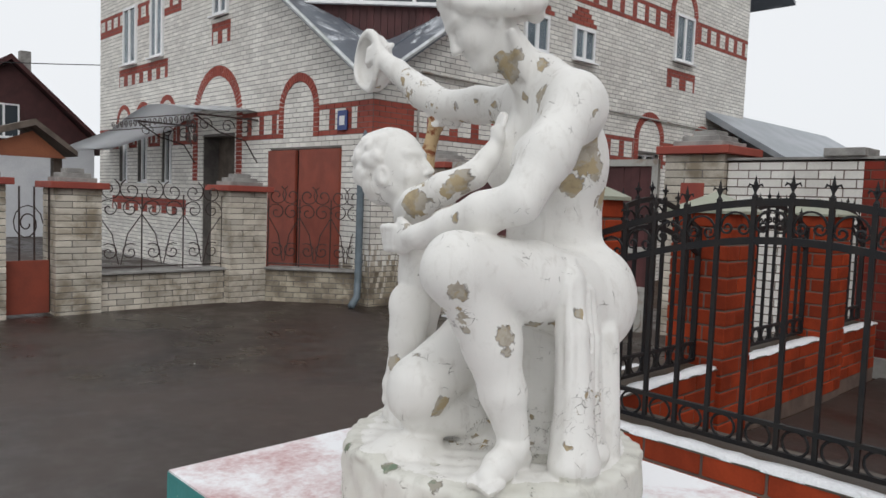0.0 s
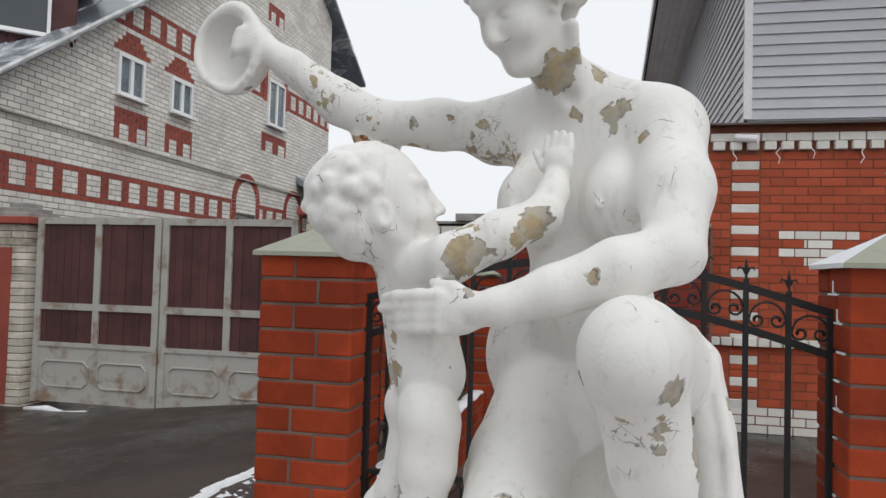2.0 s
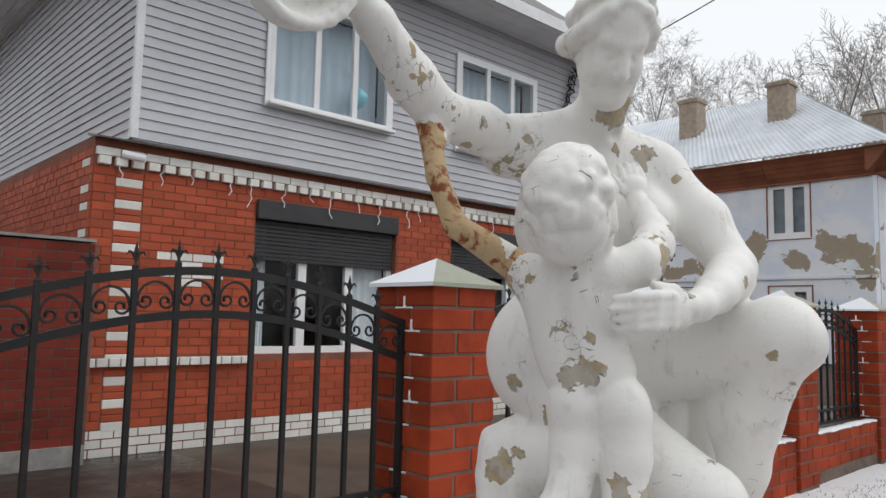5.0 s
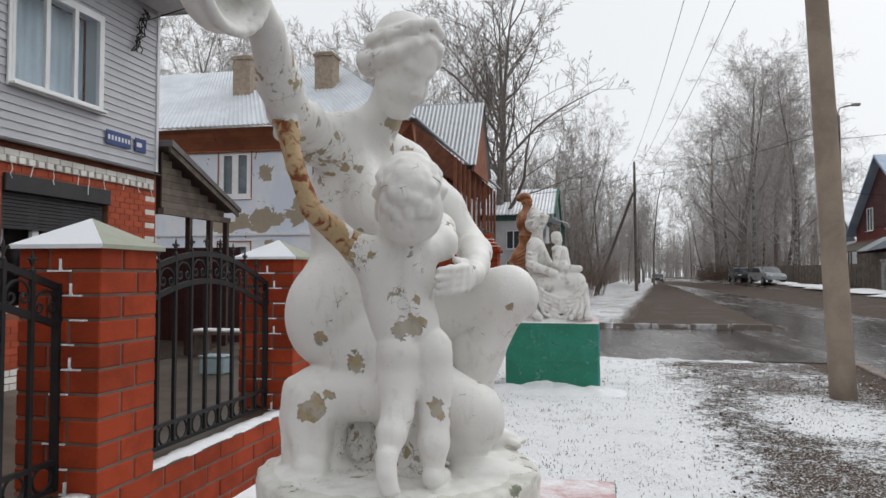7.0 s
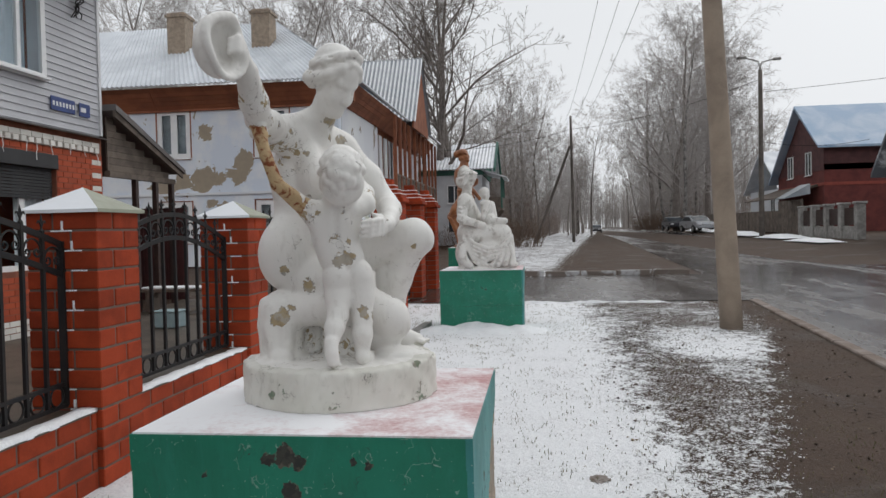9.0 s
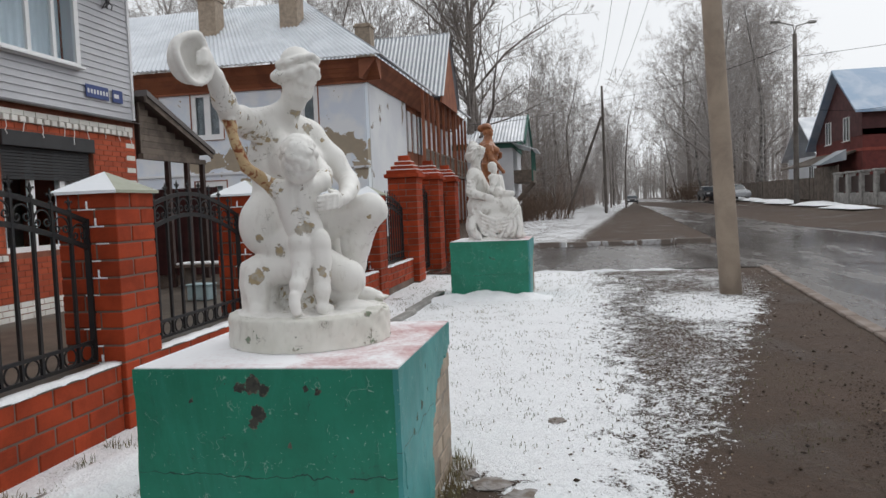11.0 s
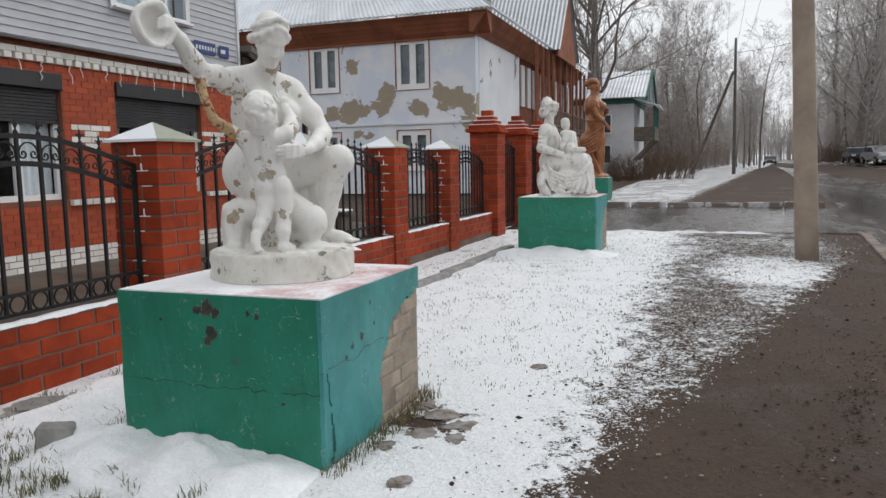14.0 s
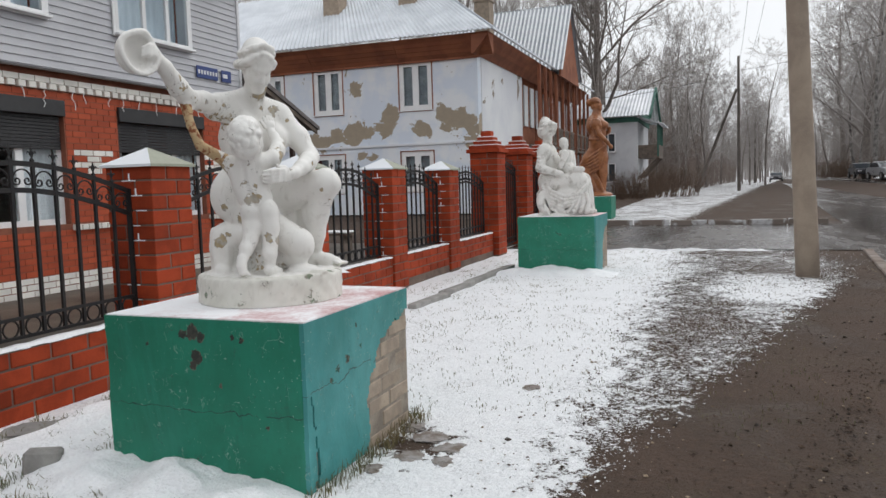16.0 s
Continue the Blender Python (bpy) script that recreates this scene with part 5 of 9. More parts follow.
    for a, b in (((1.488, 1.592, 1.482), (1.535, 1.70, 1.55)), ((1.535, 1.70, 1.55), (1.565, 1.725, 1.65)), ((1.565, 1.725, 1.65), (1.594, 1.722, 1.745))):
        a, b = np.array(a), np.array(b)
        t = np.clip((co - a) @ (b - a) / ((b - a) @ (b - a)), 0, 1)
        pipe |= np.linalg.norm(co - a - t[:, None] * (b - a), axis=1) < 0.031
    pipe |= np.linalg.norm(co - np.array((1.482, 1.585, 1.474)), axis=1) < 0.042
    # the plinth is dirtier than the figures
    away = np.hypot(co[:, 0] - 1.43, co[:, 1] - 1.29)
    base = (co[:, 2] < 0.872) | ((co[:, 2] < 0.890) & (away > 0.345))
    me.polygons.foreach_set("material_index", np.where(base, 2, pipe).astype(np.int32))
    ob = new("mother_and_child_statue", me)
    return tagged(ob, "flaking white painted statue of a seated woman and child", "statue")


# where the paint has come off: legs and cloth, waist and arms, shoulders and head; then the raised arm and the thigh
LOW_FLAKES = [
    (1.248, 1.484, 1.055, 0.026), (1.22, 1.259, 1.00, 0.034), (1.326, 0.956, 0.952, 0.014), (1.069, 1.275, 0.877, 0.027), (1.094, 1.147, 0.864, 0.018),
    (1.52, 1.417, 1.163, 0.034), (1.629, 1.467, 1.039, 0.035), (1.615, 1.455, 1.065, 0.022), (1.58, 1.452, 1.086, 0.013), (1.276, 1.532, 1.076, 0.025), (1.268, 1.528, 1.052, 0.014),
    (1.197, 1.34, 1.111, 0.014), (1.08, 1.467, 0.875, 0.026), (1.601, 1.645, 0.781, 0.018), (1.134, 1.113, 1.214, 0.008), (1.123, 1.106, 1.246, 0.009),
    (1.15, 1.60, 0.83, 0.014), (1.36, 1.68, 0.80, 0.012), (1.06, 1.12, 0.80, 0.016), (1.50, 1.47, 0.88, 0.020), (1.30, 1.36, 0.90, 0.018)]
MID_FLAKES = [
    (1.185, 1.212, 1.456, 0.012), (1.243, 1.417, 1.488, 0.038), (1.275, 1.395, 1.500, 0.026), (1.294, 1.311, 1.536, 0.037), (1.278, 1.333, 1.515, 0.024), (1.315, 1.300, 1.555, 0.022),
    (1.103, 1.094, 1.293, 0.017), (1.093, 1.098, 1.305, 0.024), (1.203, 1.054, 1.203, 0.024), (1.200, 1.055, 1.170, 0.016), (1.372, 0.985, 1.250, 0.012), (1.452, 0.998, 1.321, 0.010),
    (1.617, 1.43, 1.228, 0.022), (1.595, 1.435, 1.215, 0.012), (1.324, 1.56, 1.274, 0.032), (1.354, 1.577, 1.264, 0.024), (1.305, 1.548, 1.285, 0.018),
    (1.321, 1.607, 1.466, 0.010), (1.322, 1.605, 1.450, 0.008), (1.322, 1.557, 1.34, 0.010), (1.126, 1.222, 1.31, 0.012), (1.307, 1.46, 1.298, 0.010), (1.205, 1.405, 1.428, 0.014)]
HIGH_FLAKES = [
    (1.432, 1.285, 1.85, 0.036), (1.436, 1.288, 1.825, 0.034), (1.430, 1.262, 1.865, 0.026), (1.425, 1.30, 1.872, 0.022), (1.453, 1.33, 1.828, 0.024), (1.482, 1.213, 1.852, 0.027),
    (1.442, 1.184, 1.759, 0.025), (1.430, 1.168, 1.775, 0.020), (1.440, 1.180, 1.735, 0.016), (1.385, 1.132, 1.71, 0.015), (1.565, 1.452, 1.774, 0.022), (1.575, 1.475, 1.76, 0.014),
    (1.499, 1.081, 1.612, 0.052), (1.510, 1.085, 1.655, 0.030), (1.530, 1.088, 1.585, 0.038), (1.489, 1.112, 1.542, 0.032), (1.607, 1.098, 1.51, 0.038), (1.436, 1.015, 1.711, 0.014),
    (1.467, 1.253, 1.765, 0.014), (1.597, 1.483, 1.728, 0.016), (1.527, 1.371, 1.694, 0.014), (1.528, 1.357, 1.524, 0.012), (1.579, 2.004, 1.863, 0.012)]
ARM_FLAKES = [(1.332, 1.081, 1.213, 0.020), (1.379, 1.051, 1.217, 0.018), (1.561, 1.523, 1.785, 0.011), (1.558, 1.607, 1.775, 0.013), (1.571, 1.742, 1.751, 0.013), (1.602, 1.613, 1.736, 0.013), (1.576, 1.833, 1.812, 0.009)]
M["statue_paint"] = chipped_paint("flaking white paint over plaster", (0.83, 0.817, 0.785), (0.76, 0.747, 0.715), (0.44, 0.40, 0.335), (0.42, 0.335, 0.205), LOW_FLAKES + MID_FLAKES + HIGH_FLAKES + ARM_FLAKES, density=0.74, zones=[(1.58, 1.80, 1.86, 0.13), (1.60, 1.70, 1.78, 0.11), (1.62, 1.44, 1.69, 0.19), (1.45, 1.61, 1.46, 0.10), (1.35, 1.57, 1.33, 0.08), (1.42, 0.95, 1.02, 0.16), (1.28, 1.40, 1.50, 0.10), (1.45, 1.30, 0.86, 0.30), (1.14, 1.14, 1.26, 0.09), (1.50, 1.12, 1.58, 0.10)])
M["plinth_paint"] = chipped_paint("dirty worn paint on the plinth", (0.74, 0.73, 0.68), (0.60, 0.59, 0.53), (0.33, 0.31, 0.26), (0.16, 0.22, 0.15), [f for f in LOW_FLAKES if f[2] < 0.9], density=0.66, crack=1.0, dirt=(0.27, 0.26, 0.21), seams=((0.80, 0.003),))
M["rusty_pipe"] = surface("ochre pipe with rust", (0.50, 0.36, 0.20), (0.22, 0.060, 0.018), 30, 90, 0.75, lo=0.50, hi=0.62, bump=0.5)
mother_and_child()


# ---- pedestals ----
def pedestal(at, w, d, h, label, patch):
    """A plastered brick block: green paint; on the street face the plaster has fallen off to the bricks."""
    ob = thing("pedestal", at, label, "pedestal", "statue pedestals")
    coat = 0.022
    bm = bmesh.new()
    box(bm, -w / 2 + (coat if patch else 0), w / 2, -d / 2, d / 2, -0.25, h)
    bmesh.ops.subdivide_edges(bm, edges=bm.edges[:], cuts=14, use_grid_fill=True)
    for v in bm.verts:
        q = v.co.copy()
        r = 0.006 * noise.noise(q * 3.0) + 0.003 * noise.noise(q * 9.0)
        v.co += Vector((0 if patch and q.x < -w / 2 + 0.03 else q.x / w, q.y / d, 0)) * 2 * r
    part("body", bm, M["pedestal_paint"], ob)
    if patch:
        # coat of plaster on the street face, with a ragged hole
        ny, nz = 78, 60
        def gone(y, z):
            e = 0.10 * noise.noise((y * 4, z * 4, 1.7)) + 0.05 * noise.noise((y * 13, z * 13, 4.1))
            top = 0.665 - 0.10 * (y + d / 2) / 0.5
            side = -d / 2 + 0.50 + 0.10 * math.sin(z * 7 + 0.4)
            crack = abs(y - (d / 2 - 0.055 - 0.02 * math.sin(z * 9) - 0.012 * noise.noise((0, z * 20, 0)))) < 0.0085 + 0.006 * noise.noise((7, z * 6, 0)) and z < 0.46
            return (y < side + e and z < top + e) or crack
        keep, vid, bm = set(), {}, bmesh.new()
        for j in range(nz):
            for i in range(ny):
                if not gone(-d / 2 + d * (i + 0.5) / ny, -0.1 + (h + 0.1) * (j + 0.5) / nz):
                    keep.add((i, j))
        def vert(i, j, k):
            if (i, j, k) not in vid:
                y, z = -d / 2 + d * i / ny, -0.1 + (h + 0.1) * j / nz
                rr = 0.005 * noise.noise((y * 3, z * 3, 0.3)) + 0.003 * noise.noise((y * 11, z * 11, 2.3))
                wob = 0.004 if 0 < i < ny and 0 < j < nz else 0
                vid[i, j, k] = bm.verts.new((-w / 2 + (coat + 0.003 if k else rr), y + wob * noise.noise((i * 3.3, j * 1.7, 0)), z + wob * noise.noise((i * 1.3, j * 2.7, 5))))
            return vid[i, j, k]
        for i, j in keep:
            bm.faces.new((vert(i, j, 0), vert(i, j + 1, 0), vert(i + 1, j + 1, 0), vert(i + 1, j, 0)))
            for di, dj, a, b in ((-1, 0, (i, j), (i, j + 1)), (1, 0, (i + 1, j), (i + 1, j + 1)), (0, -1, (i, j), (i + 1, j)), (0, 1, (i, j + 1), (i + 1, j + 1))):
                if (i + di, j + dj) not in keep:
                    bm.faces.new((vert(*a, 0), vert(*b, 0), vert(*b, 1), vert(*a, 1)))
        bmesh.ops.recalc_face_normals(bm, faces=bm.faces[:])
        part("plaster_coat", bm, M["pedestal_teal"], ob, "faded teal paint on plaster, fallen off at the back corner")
        part("mortar", boxed(-w / 2 + 0.012, -w / 2 + 0.02, -d / 2 + 0.004, d / 2 - 0.004, -0.1, h - 0.01), M["bare_mortar"], ob)
        me = brick_mesh("brick", 0.25, 0.083, 0.05, M["bare_brick"])
        for r in range(7):
            for j in range(3):
                y = -d / 2 + 0.131 + j * 0.262 + (0.10 if r % 2 else 0)
                b = part("brick", me, None, ob)
                b.matrix_basis = pose(-w / 2 + 0.034 + 0.003 * math.sin(r * 5 + j * 3), y, -0.03 + (r + 0.5) * 0.096, 0, 0, -90 + 0.6 * math.sin(r + j))
    part("top", boxed(-w / 2 + 0.004, w / 2 - 0.004, -d / 2 + 0.004, d / 2 - 0.004, h - 0.01, h + 0.006), M["pedestal_top"], ob, "faded pink top under drifted snow")
    return ob


def pedestal_top():
    m, nt, ln, p = mat("pink paint with drifted snow")
    pos = where(nt)
    n1, n2 = noisy(nt, ln, 3.5, 5, 0.6, pos, 0.5), noisy(nt, ln, 40, 4, 0.7, pos)
    # wind has swept the street side barer
    sep = nt.new("ShaderNodeSeparateXYZ")
    ln.new(pos, sep.inputs[0])
    lee = calc(nt, ln, "MULTIPLY", ramp(nt, ln, sep.outputs[0], 0.85, 1.55), 0.26)
    cover = ramp(nt, ln, calc(nt, ln, "ADD", lee, calc(nt, ln, "ADD", n1, calc(nt, ln, "MULTIPLY", n2, 0.4))), 0.50, 0.98)
    ln.new(mixc(nt, ln, cover, mixc(nt, ln, n2, (0.45, 0.20, 0.20), (0.58, 0.36, 0.36)), (0.88, 0.88, 0.90)), p.inputs["Base Color"])
    p.inputs["Roughness"].default_value = 0.8
    bumped(nt, ln, p, cover, 0.4, 0.01)
    return m


M["pedestal_top"] = pedestal_top()
M["pedestal_paint"] = chipped_paint("worn green paint on plaster", (0.006, 0.150, 0.090), (0.010, 0.20, 0.125), (0.028, 0.03, 0.026), (0.05, 0.048, 0.04), [
    (1.45, 1.951, 0.655, 0.042), (1.40, 1.951, 0.63, 0.03), (1.50, 1.951, 0.64, 0.03), (1.43, 1.951, 0.53, 0.036), (1.45, 1.951, 0.49, 0.026), (1.22, 1.951, 0.64, 0.018), (1.17, 1.951, 0.63, 0.018), (1.72, 1.951, 0.585, 0.014), (1.30, 1.951, 0.40, 0.012), (1.05, 1.951, 0.22, 0.012)], density=0.72, crack=0.8, seams=((0.36, 0.003),), dirt=(0.006, 0.07, 0.05), split_colour=(0.006, 0.035, 0.026), scratch=(0.03, 0.26, 0.19))
M["bare_mortar"] = surface("crumbling mortar", (0.30, 0.26, 0.21), (0.2, 0.17, 0.14), 8, 70, 0.95, bump=0.8)
M["pedestal_teal"] = chipped_paint("faded teal paint on plaster", (0.035, 0.20, 0.19), (0.05, 0.26, 0.26), (0.02, 0.12, 0.09), (0.04, 0.05, 0.04), [(0.84, 1.72, 0.40, 0.02), (0.84, 1.66, 0.44, 0.024), (0.84, 1.55, 0.47, 0.03), (0.84, 1.82, 0.36, 0.015), (0.84, 1.45, 0.62, 0.014), (0.84, 1.40, 0.50, 0.016)], density=0.70, crack=0.9, seams=((0.48, 0.004),), dirt=(0.02, 0.11, 0.10), split_colour=(0.02, 0.05, 0.045), scratch=(0.09, 0.34, 0.34))
M["bare_brick"] = surface("bare buff brick with mortar dust", (0.36, 0.29, 0.22), (0.26, 0.21, 0.165), 6, 70, 0.9, vary=0.3, bump=0.6)
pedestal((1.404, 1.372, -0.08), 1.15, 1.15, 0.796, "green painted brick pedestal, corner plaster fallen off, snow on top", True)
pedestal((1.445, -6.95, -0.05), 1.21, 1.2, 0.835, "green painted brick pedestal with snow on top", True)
pedestal((3.12, -21.2, 0.0), 1.1, 1.1, 0.78, "small green painted pedestal beyond the side way", False)


def seated_mother():
    """White group: a woman in a head scarf sitting on a block with an infant on her lap."""
    s = Clay((0.7, -7.7, 0.75), (2.15, -6.2, 2.45), 0.011)
    s.egg((1.42, -6.9, 0.78), (0.44, 0.42, 0.09), 0.02)
    s.egg((1.66, -6.95, 1.02), (0.22, 0.28, 0.26), 0.06)
    s.egg((1.66, -6.95, 1.32), (0.19, 0.23, 0.2), 0.07)
    s.egg((1.69, -6.94, 1.66), (0.155, 0.22, 0.25), 0.06)
    s.limb((1.70, -6.74, 1.84), (1.70, -7.14, 1.84), 0.085, 0.085, 0.06)
    s.limb((1.70, -6.93, 1.85), (1.66, -6.87, 2.06), 0.085, 0.07, 0.05)
    s.head((1.650, -6.835, 2.14), (-0.55, 0.55, -0.35), 1.05, 0.003, 40)
    s.egg((1.702, -6.888, 2.228), (0.112, 0.112, 0.100), 0.008)
    s.egg((1.712, -6.897, 2.29), (0.075, 0.075, 0.070), 0.02)
    s.limb((1.60, -6.70, 2.225), (1.52, -6.84, 2.225), 0.02, 0.02, 0.02)
    s.limb((1.545, -6.925, 2.20), (1.60, -6.96, 2.08), 0.028, 0.03, 0.03)
    s.limb((1.655, -6.715, 2.20), (1.71, -6.73, 2.07), 0.028, 0.03, 0.03)
    s.egg((1.75, -6.93, 2.12), (0.10, 0.10, 0.11), 0.03)
    s.limb((1.70, -6.73, 1.82), (1.74, -6.60, 1.54), 0.085, 0.068, 0.04)
    s.limb((1.74, -6.60, 1.54), (1.42, -6.63, 1.44), 0.064, 0.048, 0.03)
    s.limb((1.68, -7.15, 1.82), (1.54, -7.2, 1.56), 0.085, 0.068, 0.04)
    s.limb((1.54, -7.2, 1.56), (1.3, -7.02, 1.5), 0.06, 0.048, 0.03)
    for y in (-6.76, -7.06):
        s.limb((1.60, y, 1.28), (1.16, y + 0.02, 1.34), 0.15, 0.115, 0.06)
        s.limb((1.13, y + 0.02, 1.32), (1.12, y + 0.03, 0.88), 0.105, 0.075, 0.06)
        s.limb((1.08, y + 0.03, 0.86), (0.96, y + 0.07, 0.84), 0.055, 0.04, 0.03)
    s.egg((1.34, -6.88, 1.06), (0.36, 0.31, 0.20), 0.06)
    s.egg((1.18, -6.85, 1.30), (0.15, 0.24, 0.13), 0.05)

    def sweep(pts, rad, k=0.005, cut=False):
        for p, q, ra, rb in zip(pts, pts[1:], rad, rad[1:]):
            s.limb(p, q, ra, rb, k, cut)

    for k in range(6):
        d = 0.055 * k
        sweep([(1.72, -6.70 + 0.2 * d, 1.32 - 0.3 * d), (1.56, -6.585, 1.18 - d), (1.36, -6.575, 1.09 - 1.1 * d), (1.16, -6.60, 1.12 - 0.9 * d), (1.02, -6.66, 1.26 - 0.9 * d)], [0.022, 0.026, 0.030, 0.026, 0.020])
    for k in range(4):
        sweep([(1.02 + 0.05 * k, -6.62, 1.12 - 0.03 * k), (0.98 + 0.08 * k, -6.58, 0.98), (1.0 + 0.10 * k, -6.54, 0.86)], [0.03, 0.034, 0.042])
        sweep([(1.02, -6.70 - 0.09 * k, 1.28), (1.00, -6.70 - 0.10 * k, 1.08), (1.00, -6.70 - 0.11 * k, 0.86)], [0.03, 0.032, 0.04])
    for x, z in ((1.52, 0.93), (1.33, 0.90), (1.42, 1.0)):
        s.egg((x, -6.54, z), (0.06, 0.05, 0.045), 0.02, cut=True)
    for k in range(5):
        d = 0.055 * k + 0.028
        sweep([(1.56, -6.555, 1.18 - d), (1.36, -6.540, 1.09 - 1.1 * d), (1.16, -6.568, 1.12 - 0.9 * d)], [0.010, 0.014, 0.010], 0.006, True)
    for k in range(3):
        sweep([(0.99, -6.745 - 0.09 * k, 1.26), (0.97, -6.75 - 0.10 * k, 1.05), (0.965, -6.755 - 0.11 * k, 0.88)], [0.010, 0.014, 0.012], 0.006, True)
    # waistband and sleeve folds
    sweep([(1.53, -6.74, 1.47), (1.62, -6.72, 1.46), (1.72, -6.75, 1.45)], [0.018, 0.020, 0.018])
    for k in range(3):
        sweep([(1.66, -6.64 + 0.012 * k, 1.72 - 0.06 * k), (1.74, -6.58 + 0.02 * k, 1.70 - 0.06 * k), (1.79, -6.62 + 0.02 * k, 1.72 - 0.06 * k)], [0.014, 0.018, 0.012])
    sweep([(1.74, -6.66, 1.12), (1.73, -6.60, 0.98), (1.66, -6.58, 0.88), (1.60, -6.52, 0.85)], [0.075, 0.06, 0.05, 0.035], 0.03)
    s.egg((1.70, -6.72, 1.78), (0.11, 0.10, 0.12), 0.03)
    s.head((1.395, -6.83, 1.915), (-0.6, 0.6, 0.0), 0.74, 0.0, 40, False)
    s.limb((1.385, -6.84, 1.72), (1.39, -6.835, 1.87), 0.05, 0.04, 0.02)
    s.egg((1.375, -6.85, 1.69), (0.095, 0.115, 0.12), 0.03)
    s.limb((1.33, -6.90, 1.77), (1.43, -6.77, 1.77), 0.045, 0.045, 0.03)
    s.egg((1.37, -6.85, 1.54), (0.115, 0.13, 0.10), 0.03)
    s.limb((1.36, -6.74, 1.76), (1.42, -6.64, 1.56), 0.05, 0.04, 0.03)
    s.limb((1.31, -6.98, 1.76), (1.26, -6.9, 1.56), 0.05, 0.04, 0.03)
    s.limb((1.33, -6.78, 1.50), (1.10, -6.70, 1.50), 0.065, 0.045, 0.03)
    return tagged(new("seated_mother_statue", s.mesh("seated_mother_statue", [M["statue_far"]], 1)), "white painted statue of a seated woman holding an infant", "statue")


def striding_woman():
    """A tall figure facing the road, chest thrown forward, hair in a knot, robe blown back behind her."""
    s = Clay((2.1, -22.1, 0.7), (4.2, -20.3, 4.7), 0.019)
    x, y = 3.06, -21.2

    def sweep(pts, rad, k=0.02, cut=False):
        pts = [(x + p[0], y + p[1], p[2]) for p in pts]
        for p, q, ra, rb in zip(pts, pts[1:], rad, rad[1:]):
            s.limb(p, q, ra, rb, k, cut)

    s.egg((x + 0.0, y, 0.83), (0.46, 0.44, 0.12), 0.03)
    # standing leg and trailing leg under the robe
    sweep([(-0.10, 0.06, 0.90), (-0.13, 0.06, 1.60), (-0.10, 0.04, 2.10), (-0.02, 0.02, 2.60)], [0.13, 0.17, 0.22, 0.24], 0.06)
    sweep([(0.14, -0.08, 0.90), (0.16, -0.06, 1.60), (0.08, -0.02, 2.45)], [0.16, 0.20, 0.26], 0.06)
    # the robe streams back from the knee and falls to the feet
    sweep([(0.06, 0.06, 2.50), (0.36, 0.08, 2.10), (0.56, 0.08, 1.86)], [0.20, 0.19, 0.11], 0.05)
    sweep([(0.56, 0.08, 1.86), (0.34, 0.06, 1.45), (0.18, 0.02, 0.98)], [0.11, 0.15, 0.16], 0.05)
    for k in range(7):
        u = k / 6
        sweep([(0.62 - 0.50 * u, 0.20 + 0.03 * math.sin(k * 2.1), 1.82 - 0.20 * u), (0.40 - 0.42 * u, 0.24 + 0.03 * math.sin(k * 1.3), 1.40 - 0.05 * u), (0.28 - 0.44 * u, 0.20 + 0.03 * math.cos(k * 2.0), 0.94)], [0.040, 0.048, 0.060], 0.012)
    # folds drawn across the thighs to the lowered hand
    for k in range(6):
        sweep([(-0.30 + 0.02 * k, 0.30, 2.50 - 0.05 * k), (-0.04, 0.30 - 0.01 * k, 2.34 - 0.12 * k), (0.26, 0.26, 2.14 - 0.11 * k), (0.56 - 0.02 * k, 0.16, 1.96 - 0.05 * k)], [0.030, 0.045, 0.045, 0.035], 0.012)
        sweep([(-0.16, 0.34, 2.39 - 0.09 * k), (0.10, 0.33, 2.20 - 0.11 * k), (0.40, 0.26, 1.98 - 0.08 * k)], [0.010, 0.020, 0.012], 0.012, True)
    # body
    s.egg((x + 0.05, y, 2.70), (0.29, 0.34, 0.34), 0.06)
    s.egg((x + 0.02, y, 3.02), (0.28, 0.33, 0.32), 0.06)
    for side in (-1, 1):
        s.egg((x - 0.18, y + 0.13 * side, 3.22), (0.15, 0.15, 0.16), 0.04)
    s.egg((x + 0.08, y, 3.34), (0.27, 0.40, 0.24), 0.08)
    s.egg((x + 0.26, y - 0.02, 3.22), (0.17, 0.32, 0.34), 0.06)
    sweep([(0.26, 0.28, 2.74), (-0.02, 0.34, 2.72), (-0.22, 0.24, 2.76)], [0.045, 0.045, 0.04], 0.015)
    for k in range(4):
        sweep([(0.24 - 0.09 * k, 0.34 - 0.01 * k, 3.40), (0.14 - 0.08 * k, 0.33, 3.08), (0.06 - 0.05 * k, 0.30, 2.78)], [0.030, 0.035, 0.028], 0.012)
    # neck, raised head, hair swept up into a knot
    sweep([(0.08, 0, 3.44), (0.05, 0.01, 3.78)], [0.20, 0.13], 0.08)
    s.head((x + 0.05, y + 0.01, 3.93), (-0.93, 0.32, 0.16), 1.75, 0.0, 26, False)
    s.egg((x + 0.12, y, 4.06), (0.20, 0.19, 0.14), 0.02)
    s.egg((x + 0.30, y - 0.02, 4.02), (0.13, 0.14, 0.13), 0.012)
    for k in range(5):
        a = math.pi * (0.15 + 0.16 * k)
        sweep([(0.06 - 0.16 * math.cos(a) * 0.8, 0.15, 3.96 + 0.10 * math.sin(a)), (0.14, 0.15 - 0.02 * k, 4.10 - 0.02 * k), (0.27, 0.06, 4.05)], [0.024, 0.030, 0.026], 0.010)
    # puffed sleeves; the near arm lowered to the robe, the far one bent to the breast
    s.egg((x + 0.04, y + 0.40, 3.26), (0.20, 0.16, 0.20), 0.03)
